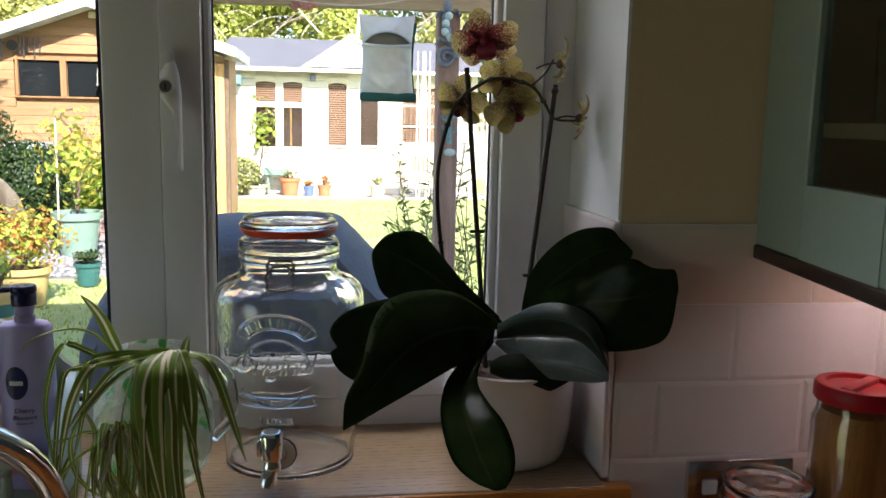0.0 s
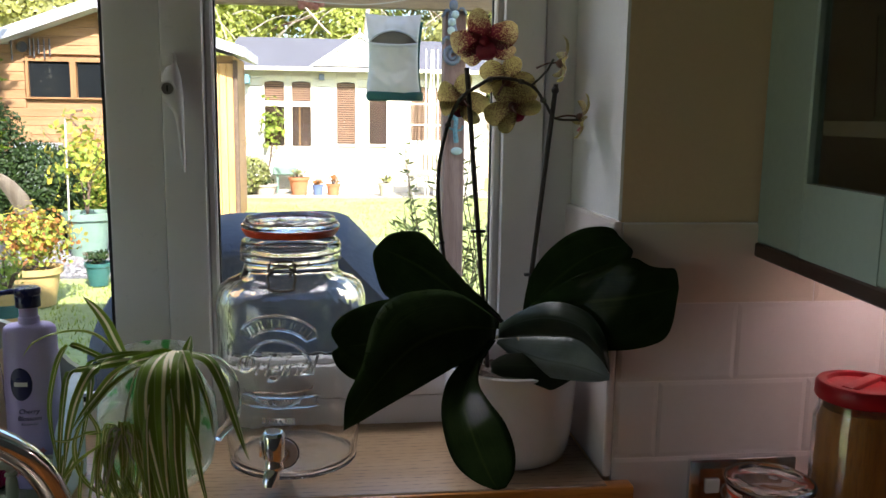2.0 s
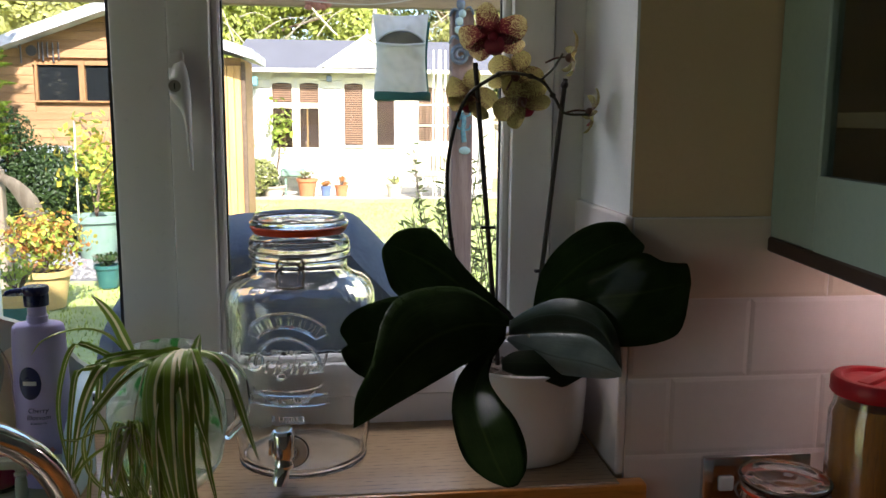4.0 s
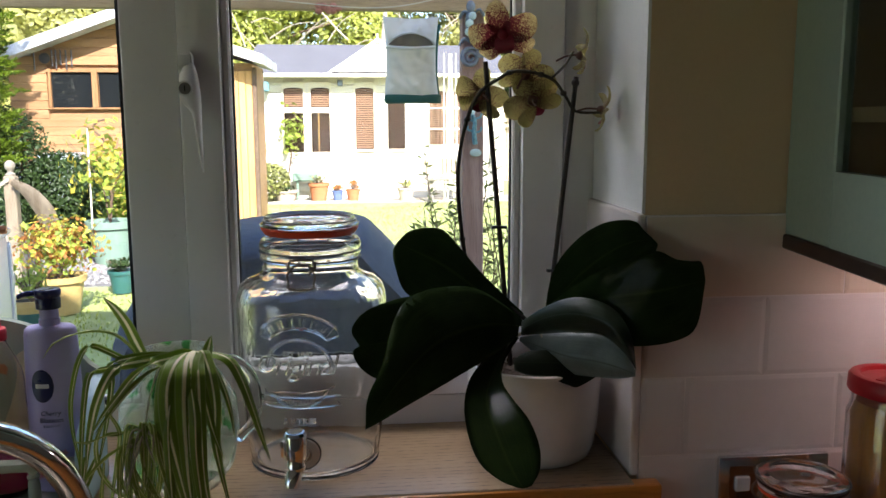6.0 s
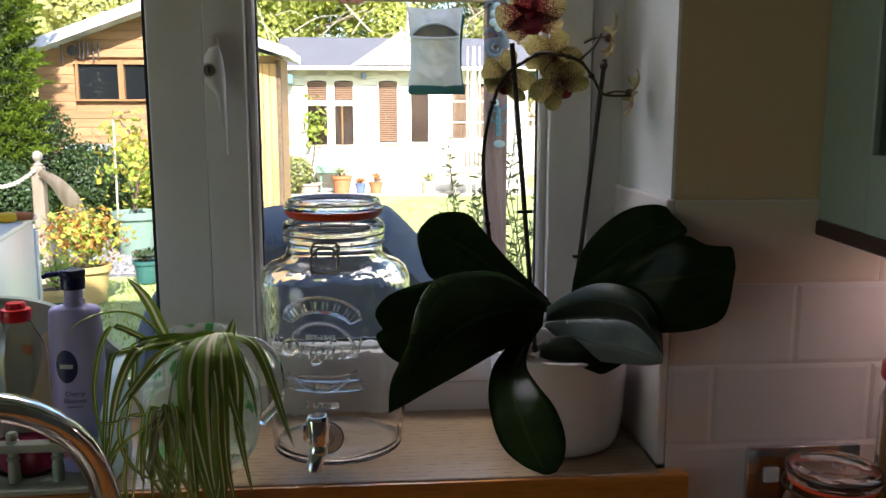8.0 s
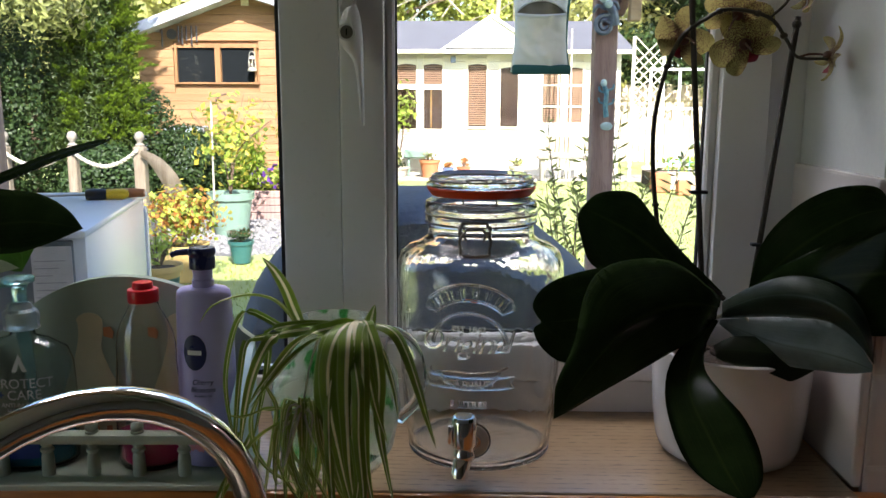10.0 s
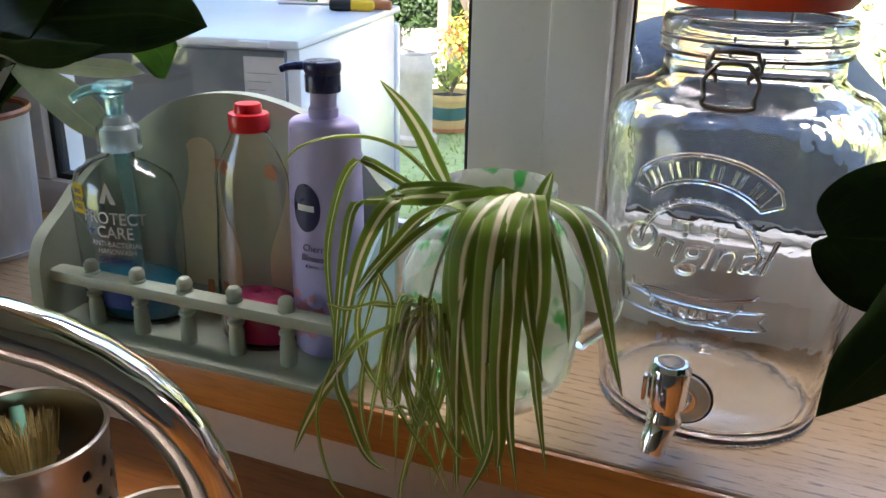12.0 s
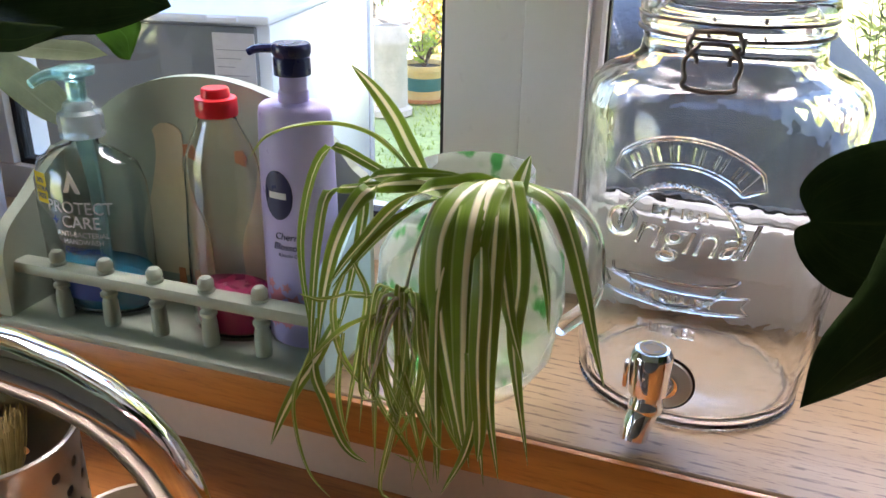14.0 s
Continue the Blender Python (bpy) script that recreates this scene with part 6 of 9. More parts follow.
part("liquid", lathe([(0, 0.0045), (0.0455, 0.0045), (0.0495, 0.009), (0.0503, 0.034), (0, 0.034)], (HX, HY, BZ), 40, squash=(1, 0.60)), M["teal"], hw, "teal liquid soap", True)
rib = [(0.0188 - 0.0006 * (k % 2), 0.1508 + 0.0034 * k) for k in range(6)]
part("collar", lathe([(0, 0.1505), (0.0182, 0.1505)] + rib + [(0.0178, 0.1695), (0.0135, 0.1725), (0.0125, 0.1775), (0.0095, 0.180), (0, 0.180)], (HX, HY, BZ), 40), M["pump_clear"], hw, "ribbed frosted collar", True)
bm = lathe([(0, 0.1802), (0.0075, 0.1802), (0.0080, 0.1945), (0.0105, 0.1985), (0.0165, 0.2005), (0.0170, 0.2055), (0.0150, 0.2065), (0, 0.2070)], (HX, HY, BZ), 24)
tube([(HX - 0.004, HY - 0.002, BZ + 0.2010), (HX - 0.022, HY - 0.007, BZ + 0.1990), (HX - 0.036, HY - 0.011, BZ + 0.1915)], 0.0058, 12, 10, bm, taper=0.7)
part("pump_head", bm, M["pump_teal"], hw, "translucent teal pump head", True)
part("dip_tube", tube([(HX, HY, BZ + 0.15), (HX + 0.005, HY, BZ + 0.105), (HX + 0.006, HY, BZ + 0.02)], 0.0075, 12, 12, taper=0.6), M["pump_teal"], hw, smooth=True)


def on_oval(bm, cx, cy, r, flat, x0, z0, lift=0.0004, turn=0.0):
    """Bends flat upright print round an oval bottle."""
    for v in bm.verts:
        a = (v.co.x + x0) / r + turn
        rr = r + lift - v.co.y
        v.co = Vector((cx + rr * math.sin(a), cy - flat * rr * math.cos(a), v.co.z + z0))
    return bm


for body, size, z, m in (("PROTECT", 0.0148, 0.094, "white_print"), ("CARE", 0.0148, 0.0815, "white_print"), ("ANTI-BACTERIAL", 0.0066, 0.0735, "white_print"), ("HANDWASH", 0.0066, 0.0670, "white_print"), ("ORIGINAL", 0.0085, 0.0585, "blue_print"), ("+", 0.0148, 0.0815, "blue_print")):
    part("wording", on_oval(letters(body, size, 0.0002), HX, HY, 0.0545, 0.62, -0.012 if body == "+" else 0.013, BZ + z), M[m], hw)
part("mark", on_oval(outline([(-0.008, 0), (-0.003, 0), (0.0, 0.009), (0.003, 0), (0.008, 0), (0.0, 0.019)], -0.0005, 0), HX, HY, 0.0552, 0.62, 0.010, BZ + 0.112), M["white_print"], hw, "plain white mark")
yl = bmesh.new()
for k in range(4):
    outline([(-0.008 + 0.004 * k, 0), (-0.004 + 0.004 * k, 0), (-0.004 + 0.004 * k, 0.026), (-0.008 + 0.004 * k, 0.026)], -0.0003, 0, yl)
bmesh.ops.remove_doubles(yl, verts=yl.verts, dist=1e-5)
part("sticker", on_oval(yl, HX, HY, 0.0545, 0.62, -0.025, BZ + 0.099), M["yellow"], hw, "yellow offer sticker")
for body, z in (("30%", 0.1235), ("EXTRA", 0.1165), ("FREE", 0.110)):
    part("wording", on_oval(letters(body, 0.0062, 0.0002), HX, HY, 0.0549, 0.62, -0.025, BZ + z - 0.007), M["blue_print"], hw)
bp = bmesh.new()
for k in range(6):
    outline([(-0.018 + 0.006 * k, 0), (-0.012 + 0.006 * k, 0), (-0.012 + 0.006 * k, 0.022), (-0.018 + 0.006 * k, 0.022)], -0.0003, 0, bp)
bmesh.ops.remove_doubles(bp, verts=bp.verts, dist=1e-5)
part("picture_patch", on_oval(bp, HX, HY, 0.0542, 0.62, 0.006, BZ + 0.016), M["blue_print"], hw, "plain blue printed patch")

ws = thing("washing_up_bottle", (-0.348, 0.030, BZ), "clear washing-up bottle with a red cap, nearly empty of pink liquid", "soap bottle")
WX, WY = -0.349, 0.030
body = [(0, 0.003), (0.032, 0.003), (0.0355, 0.010), (0.0358, 0.05), (0.0338, 0.09), (0.0318, 0.115), (0.0315, 0.133), (0.0290, 0.148), (0.0236, 0.161), (0.0172, 0.172), (0.0150, 0.177), (0.0138, 0.1805), (0.0150, 0.1805), (0.0163, 0.177), (0.0186, 0.172), (0.0250, 0.161), (0.0304, 0.148), (0.0328, 0.133), (0.0331, 0.115), (0.0351, 0.09), (0.0371, 0.05), (0.0370, 0.008), (0.0335, 0), (0, 0)]
part("body", lathe(body, (WX, WY, BZ), 44, squash=(1, 0.72)), M["bottle_warm"], ws, smooth="all").visible_shadow = False
part("liquid", lathe([(0, 0.0045), (0.0315, 0.0045), (0.0347, 0.011), (0.0348, 0.038), (0, 0.038)], (WX, WY, BZ), 36, squash=(1, 0.70)), M["pink"], ws, "pink liquid", True)
part("cap", lathe([(0, 0.1808), (0.0160, 0.1808), (0.0164, 0.1818), (0.0164, 0.1930), (0.0157, 0.1942), (0.0112, 0.1949), (0.0108, 0.2002), (0.0098, 0.2016), (0, 0.2020)], (WX, WY, BZ), 32), M["red_cap"], ws, "red flip cap", True)

lo = thing("lotion_bottle", (-0.29, 0.040, BZ), "lavender body lotion bottle with a navy pump", "lotion bottle")
LX, LY = -0.2852, 0.038
body = [(0, 0), (0.029, 0), (0.0315, 0.004), (0.0322, 0.06), (0.0318, 0.12), (0.0308, 0.165), (0.0300, 0.187), (0.0288, 0.1925), (0.0255, 0.1955), (0.012, 0.1975), (0, 0.1975)]
part("body", lathe(body, (LX, LY, BZ), 48, squash=(1, 0.70)), M["lavender"], lo, smooth=True)
part("neck", lathe([(0, 0.197), (0.0118, 0.197), (0.0118, 0.204), (0.0104, 0.2055), (0.0104, 0.216), (0, 0.216)], (LX, LY, BZ), 24), M["lavender"], lo, smooth=True)
bm = lathe([(0, 0.2165), (0.0138, 0.2165), (0.0140, 0.2285), (0.0132, 0.2298), (0.0148, 0.2325), (0.0148, 0.2372), (0.0135, 0.239), (0, 0.2394)], (LX, LY, BZ), 32)
tube([(LX - 0.008, LY - 0.003, BZ + 0.2352), (LX - 0.024, LY - 0.008, BZ + 0.2345), (LX - 0.031, LY - 0.010, BZ + 0.2318)], 0.0034, 8, 8, bm, taper=0.8)
part("pump_head", bm, M["navy"], lo, "navy pump head", True)
ov = bmesh.new()
seg = 28
for k in range(seg):
    x0, x1 = -0.0135 + 0.027 * k / seg, -0.0135 + 0.027 * (k + 1) / seg
    h0, h1 = 0.0195 * math.sqrt(max(0, 1 - (x0 / 0.0135) ** 2)), 0.0195 * math.sqrt(max(0, 1 - (x1 / 0.0135) ** 2))
    outline([(x0, -h0), (x1, -h1 - 1e-5), (x1, h1 + 1e-5), (x0, h0)], -0.0003, 0, ov)
bmesh.ops.remove_doubles(ov, verts=ov.verts, dist=1e-4)
part("badge", on_oval(ov, LX, LY, 0.0312, 0.70, -0.007, BZ + 0.129), M["navy"], lo, "plain navy oval badge")
bb = bmesh.new()
for k in range(8):
    outline([(-0.008 + 0.002 * k, -0.0025), (-0.006 + 0.002 * k, -0.0025), (-0.006 + 0.002 * k, 0.0025), (-0.008 + 0.002 * k, 0.0025)], -0.0002, 0, bb)
part("badge_bar", on_oval(bb, LX, LY, 0.0318, 0.70, -0.007, BZ + 0.129), M["white_print"], lo)
for body, size, z in (("Cherry", 0.0080, 0.094), ("Blossom", 0.0080, 0.0855), ("& Jojoba Oil", 0.0038, 0.080)):
    part("wording", on_oval(letters(body, size, 0.0002, shear=0.2), LX, LY, 0.0325, 0.70, 0.0005, BZ + z), M["navy"], lo)
rnd = random.Random(7)
pb = bmesh.new()
for k in range(16):
    x, z, r = rnd.uniform(-0.022, 0.022), rnd.uniform(0.0, 0.042), rnd.uniform(0.003, 0.007)
    outline([(x + r * math.cos(a) * (1 + 0.3 * math.cos(5 * a)), z + r * math.sin(a) * (1 + 0.3 * math.cos(5 * a))) for a in [j * 0.6283 for j in range(10)]], -0.0002, 0, pb)
part("blossom_print", on_oval(pb, LX, LY, 0.0322, 0.70, 0.0, BZ + 0.018), M["blossom"], lo, "pink blossom print")

swivel = Matrix.Translation((-0.29, 0, 0)) @ Matrix.Rotation(radians(1.6), 4, "Z") @ Matrix.Translation((0.29, 0, 0))
for bottle, rise in ((caddy, 1.0), (hw, 1.034), (ws, 1.036), (lo, 1.028)):
    bottle.matrix_basis = swivel @ bottle.matrix_basis @ Matrix.Diagonal((1, 1, rise, 1))

# ---- tap, brush pot, dish ----
tap = thing("kitchen_tap", (-0.153, -0.287, WORK), "tall curved chrome kitchen tap", "tap")
tc, tr, td = Vector((-0.2414, -0.3693, 1.157)), 0.1208, Vector((-0.731, -0.682, 0))
arc = [tc - td * tr + Vector((0, 0, -0.212)), tc - td * tr + Vector((0, 0, -0.10)), tc - td * tr + Vector((0, 0, -0.04))]
arc += [tc + td * tr * math.cos(a) + Vector((0, 0, tr * math.sin(a))) for a in [math.pi - k * math.pi / 22 for k in range(23)]]
arc += [tc + td * tr + Vector((0, 0, -0.03))]
part("spout", tube(arc, 0.0112, 28, cap=True), M["chrome"], tap, smooth=True)
b0 = tc - td * tr
part("base", lathe([(0, 0), (0.027, 0), (0.027, 0.006), (0.019, 0.012), (0.017, 0.06), (0.0125, 0.066), (0, 0.066)], (b0.x, b0.y, WORK), 36), M["chrome"], tap, smooth=True)
part("lever", tube([(b0.x + 0.015, b0.y, WORK + 0.045), (b0.x + 0.045, b0.y + 0.005, WORK + 0.05), (b0.x + 0.075, b0.y + 0.008, WORK + 0.06)], 0.0055, 12, 10), M["chrome"], tap, smooth=True)
part("nozzle", lathe([(0, 0), (0.0125, 0), (0.0125, 0.02), (0.0115, 0.022), (0, 0.022)], tuple(tc + td * tr + Vector((0, 0, -0.048))), 24), M["chrome"], tap, smooth=True)

HXc, HYc, HR, HZ = -0.394, -0.190, 0.0555, 1.084
uh = thing("brush_pot", (HXc, HYc, WORK), "perforated stainless steel pot holding washing-up brushes", "utensil pot")


def perforated(cx, cy, r, z0, z1, th=0.0012):
    """A steel can whose wall has rows of real round holes."""
    bm, seg = bmesh.new(), 18
    rows = [z1 - 0.020 - 0.0168 * k for k in range(7) if z1 - 0.020 - 0.0168 * k > z0 + 0.02]
    cell_a, cell_z, hole = 2 * math.pi / seg, 0.0168, 0.0040

    def on(a, z, rr):
        return (cx + rr * math.cos(a), cy + rr * math.sin(a), z)

    for rr in (r, r - th):
        for k in range(seg):
            for number, zc in enumerate(rows):
                ac = (k + 0.5 * (number % 2)) * cell_a
                steps = [-1, -0.5, 0, 0.5]
                square = [(1, s) for s in steps] + [(-s, 1) for s in steps] + [(-1, -s) for s in steps] + [(s, -1) for s in steps]
                if k % 6 > 3:
                    for u in steps:
                        for v in steps:
                            bm.faces.new([bm.verts.new(on(ac + cell_a / 2 * p, zc + cell_z / 2 * q, rr)) for p, q in ((u, v), (u + 0.5, v), (u + 0.5, v + 0.5), (u, v + 0.5))])
                    continue
                vo = [bm.verts.new(on(ac + cell_a / 2 * p, zc + cell_z / 2 * q, rr)) for p, q in square]
                vi = []
                for p, q in square:
                    t = math.atan2(q, p)
                    vi.append(bm.verts.new(on(ac + hole / rr * math.cos(t), zc + hole * math.sin(t), rr)))
                for j in range(16):
                    i = (j + 1) % 16
                    bm.faces.new((vi[j], vi[i], vo[i], vo[j]))
        for lo_z, hi_z in ((z0, rows[-1] - cell_z / 2), (rows[0] + cell_z / 2, z1)):
            n = 72
            a = [bm.verts.new(on(j * 2 * math.pi / n, lo_z, rr)) for j in range(n)]
            b = [bm.verts.new(on(j * 2 * math.pi / n, hi_z, rr)) for j in range(n)]
            for j in range(n):
                i = (j + 1) % n
                bm.faces.new((a[j], a[i], b[i], b[j]))
    bmesh.ops.remove_doubles(bm, verts=bm.verts, dist=2e-5)
    return bm


part("can", perforated(HXc, HYc, HR, WORK, HZ), M["steel"], uh, smooth=True)
part("rim", lathe([(HR - 0.0022, 0.0), (HR + 0.0012, 0.0), (HR + 0.0016, 0.0018), (HR, 0.003), (HR - 0.0022, 0.002)], (HXc, HYc, HZ - 0.001), 64, close=True), M["steel"], uh, smooth=True)
part("bottom", lathe([(0, 0.0), (HR - 0.002, 0.0), (HR - 0.002, 0.002), (0, 0.002)], (HXc, HYc, WORK + 0.0005), 40), M["steel"], uh)
br = thing("washing_up_brush", (HXc, HYc, WORK + 0.004), "straw-bristled washing-up brush standing in the pot", "brush")
part("handle", tube([(HXc + 0.03, HYc - 0.03, WORK + 0.006), (HXc + 0.0, HYc + 0.0, WORK + 0.06), (HXc - 0.035, HYc + 0.028, WORK + 0.12)], 0.005, 10, 12), M["green_plastic"], br, smooth=True)
bm = bmesh.new()
ball(bm, (HXc - 0.006, HYc + 0.010, HZ - 0.062), 0.020, 1.3, 1.2, 0.5)
part("head", bm, M["green_plastic"], br, smooth=True)
bm = bmesh.new()
rnd = random.Random(3)
for k in range(620):
    a, r = rnd.uniform(0, 6.28), 0.024 * math.sqrt(rnd.random())
    u, v = r * math.cos(a), r * math.sin(a)
    q = Vector((HXc - 0.016 + 0.5 * u, HYc + 0.008 + v, HZ - 0.052))
    w = Vector((-0.010 + 0.55 * u, 0.55 * v + 0.004, 0.020))
    tube([q, q + w * 0.55, q + w + Vector((-0.007 + 0.25 * u, 0.25 * v, 0.018 + rnd.uniform(-0.003, 0.003)))], 0.00048, 3, 3, bm=bm, cap=False)
part("bristles", bm, M["bristle"], br, "tuft of straw bristles")
sc = thing("dish_scraper", (HXc, HYc, WORK + 0.004), "grey plastic dish brush handle leaning in the pot", "brush")
part("handle", tube([(HXc + 0.02, HYc + 0.02, WORK + 0.006), (HXc - 0.03, HYc - 0.032, HZ + 0.004), (HXc - 0.085, HYc - 0.075, HZ + 0.030)], 0.0075, 12, 14), M["grey_plastic"], sc, smooth=True)
dish = tagged(part("small_dish", lathe([(0, 0.003), (0.03, 0.004), (0.043, 0.022), (0.046, 0.040), (0.0485, 0.041), (0.047, 0.02), (0.034, 0.0), (0, 0)], (-0.322, -0.150, WORK), 40), M["dish"], smooth=True), "small cream stoneware dish on the worktop", "dish")

# ---- second orchid in a zinc pot ----
QX, QY = -0.768, 0.098
o2 = thing("zinc_pot_orchid", (QX, QY, SILL), "orchid with broad leaves in a whitewashed zinc pot with copper rim", "potted orchid")
part("saucer", lathe([(0, 0), (0.064, 0), (0.0675, 0.007), (0.0690, 0.007), (0.0655, 0.0035), (0, 0.003)], (QX, QY, SILL), 48), M["white_ceramic"], o2, "white saucer", True)
part("pot", lathe([(0, 0.004), (0.062, 0.004), (0.0665, 0.155), (0.0645, 0.155), (0.061, 0.008), (0, 0.008)], (QX, QY, SILL), 56), M["zinc"], o2, "whitewashed zinc pot with dark letters", True)
part("rim", lathe([(0.063, 0.153), (0.0685, 0.153), (0.0695, 0.157), (0.0675, 0.160), (0.0635, 0.158)], (QX, QY, SILL), 56, close=True), M["copper"], o2, "copper rim", True)
part("compost", lathe([(0, 0.148), (0.063, 0.142), (0.063, 0.14), (0, 0.14)], (QX, QY, SILL), 32), M["bark_mix"], o2)
for body, z in (("S", 0.088), ("N", 0.045)):
    part("wording", wrapped(letters(body, 0.024, 0.0003), QX, QY, 0.0656, 0.046, SILL + z, 0.0), M["black_plastic"], o2)
loft_leaf(o2, [(-0.765, 0.100, 1.240), (-0.745, 0.110, 1.345), (-0.665, 0.120, 1.366), (-0.600, 0.127, 1.366), (-0.539, 0.130, 1.359), (-0.504, 0.130, 1.354), (-0.472, 0.125, 1.337), (-0.452, 0.118, 1.315)],
          [(-0.750, 0.098, 1.215), (-0.690, 0.100, 1.297), (-0.569, 0.110, 1.318), (-0.508, 0.115, 1.323), (-0.452, 0.118, 1.315)],
          [(-0.735, 0.098, 1.200), (-0.690, 0.095, 1.262), (-0.604, 0.095, 1.273), (-0.556, 0.095, 1.286), (-0.521, 0.100, 1.289), (-0.489, 0.110, 1.299), (-0.452, 0.118, 1.315)], M["orchid_leaf"], 0.35)
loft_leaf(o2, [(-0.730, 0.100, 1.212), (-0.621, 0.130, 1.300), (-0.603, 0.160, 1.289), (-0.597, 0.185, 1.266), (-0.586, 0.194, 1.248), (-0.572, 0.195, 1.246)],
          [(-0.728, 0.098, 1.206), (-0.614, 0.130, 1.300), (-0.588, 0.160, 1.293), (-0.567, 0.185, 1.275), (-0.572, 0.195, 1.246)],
          [(-0.728, 0.098, 1.206), (-0.606, 0.130, 1.306), (-0.572, 0.160, 1.305), (-0.546, 0.185, 1.290), (-0.557, 0.193, 1.269), (-0.572, 0.195, 1.246)], M["orchid_leaf_lit"], 0.35, "backlit leaf, the light through it painted as brighter green")
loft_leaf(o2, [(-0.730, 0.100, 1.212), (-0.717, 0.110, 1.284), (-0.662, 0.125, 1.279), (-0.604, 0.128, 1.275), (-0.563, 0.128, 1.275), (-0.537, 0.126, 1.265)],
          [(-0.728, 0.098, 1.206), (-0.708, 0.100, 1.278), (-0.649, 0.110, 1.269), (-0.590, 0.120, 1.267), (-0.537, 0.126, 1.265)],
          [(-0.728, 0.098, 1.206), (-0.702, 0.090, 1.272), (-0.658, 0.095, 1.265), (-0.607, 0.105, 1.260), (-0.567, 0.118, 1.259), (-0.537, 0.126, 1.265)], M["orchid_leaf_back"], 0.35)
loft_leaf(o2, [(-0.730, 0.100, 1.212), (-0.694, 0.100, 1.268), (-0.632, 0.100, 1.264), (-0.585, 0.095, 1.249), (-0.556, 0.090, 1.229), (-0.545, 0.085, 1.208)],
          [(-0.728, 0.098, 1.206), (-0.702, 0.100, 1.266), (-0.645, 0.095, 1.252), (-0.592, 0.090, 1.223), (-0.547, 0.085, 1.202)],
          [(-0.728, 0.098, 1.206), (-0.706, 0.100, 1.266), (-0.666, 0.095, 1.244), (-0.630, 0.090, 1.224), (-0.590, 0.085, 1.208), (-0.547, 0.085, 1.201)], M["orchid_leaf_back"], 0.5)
loft_leaf(o2, [(-0.730, 0.100, 1.212), (-0.716, 0.090, 1.297), (-0.648, 0.070, 1.296), (-0.593, 0.060, 1.301), (-0.547, 0.055, 1.302), (-0.513, 0.055, 1.302)],
          [(-0.728, 0.098, 1.206), (-0.708, 0.080, 1.287), (-0.632, 0.060, 1.287), (-0.565, 0.050, 1.288), (-0.513, 0.055, 1.302)],
          [(-0.728, 0.098, 1.206), (-0.704, 0.075, 1.280), (-0.648, 0.060, 1.283), (-0.606, 0.050, 1.277), (-0.558, 0.045, 1.280), (-0.513, 0.055, 1.302)], M["orchid_leaf"], 0.35)
part("leaf", blade([(-0.735, 0.10, 1.20), (-0.60, 0.11, 1.34), (-0.50, 0.115, 1.392), (-0.41, 0.12, 1.422)], 0.028, (0.1, 0.9, -0.3), 20, 8, 0.004, "leaf", curl=0.004, thick=0.0014), M["orchid_leaf"], o2, smooth="all")
part("leaf", blade([(-0.72, 0.10, 1.20), (-0.78, 0.08, 1.27), (-0.83, 0.04, 1.27)], 0.08, (0.2, 0.8, 0.5), 20, 8, 0.004, "leaf", curl=0.010, thick=0.0014), M["orchid_leaf"], o2, smooth="all")
for a, b, c in (((-0.72, 0.07, 1.19), (-0.685, 0.05, 1.225), (-0.67, 0.035, 1.205)), ((-0.75, 0.08, 1.19), (-0.73, 0.04, 1.222), (-0.705, 0.045, 1.20))):
    part("aerial_root", tube([a, b, c], 0.002, 6, 10, taper=0.6), M["root"], o2, smooth=True)


# ---- garden: ground ----
G = GROUND
gm = bmesh.new()
bmesh.ops.create_grid(gm, x_segments=60, y_segments=60, size=60.0)
for v in gm.verts:
    v.co.z = G - 0.012
struct("ground", gm, M["grass"], "mown lawn lit by the sun", "lawn")
bm = bmesh.new()
rnd = random.Random(21)
verts, faces = [], []
for k in range(26000):
    x, y = rnd.uniform(-3.4, 4.5), rnd.uniform(1.2, 14.3) if k % 3 else rnd.uniform(3.0, 8.0)
    if x < -1.75 - 0.12 * (y - 6) and y > 6.6 or (x < -2.0 and y < 4.6):
        continue
    a, h = rnd.uniform(0, 6.28), rnd.uniform(0.02, 0.045)
    d = Vector((math.cos(a), math.sin(a), 0)) * 0.006
    t = Vector((rnd.uniform(-0.02, 0.02), rnd.uniform(-0.02, 0.02), h))
    q = Vector((x, y, G - 0.014))
    i = len(verts)
    verts += [q - d, q + d, q + t]
    faces.append((i, i + 1, i + 2))
cloud("grass_tufts", [(verts, faces)], M["blade"], None)
tagged(bpy.data.objects["grass_tufts"], "short uneven lawn grass", "grass", kind="stuff")

terrace = thing("patio", (0, 15, G), "pale sunlit paving in front of the summerhouse", "patio", kind="structure")
slab = finish(boxed(-0.295, 0.295, -0.295, 0.295, -0.03, 0.012, 0.006, 1), "slab", M["paving"])
for i in range(16):
    for j in range(2):
        ob = new("slab", slab)
        ob.parent = terrace
        ob.matrix_basis = Matrix.Translation((-4.4 + 0.6 * i, -0.1 + 0.6 * j, 0.0))
path = thing("path", (-2.6, 9, G), "pale stone slabs beside the lawn", "path", kind="structure")
for i in range(3):
    for j in range(5):
        ob = new("slab", slab)
        ob.parent = path
        ob.matrix_basis = Matrix.Translation((-1.4 + 0.6 * i - 0.07 * j, -4.8 + 0.6 * j, -0.002)) @ Matrix.Rotation(0.05, 4, "Z")
gb = bmesh.new()
outline([(-2.05, 6.85), (-1.55, 7.6), (-1.75, 9.2), (-2.4, 10.6), (-6.0, 10.6), (-6.0, 6.7)], G - 0.02, G - 0.004, gb, axis="z")
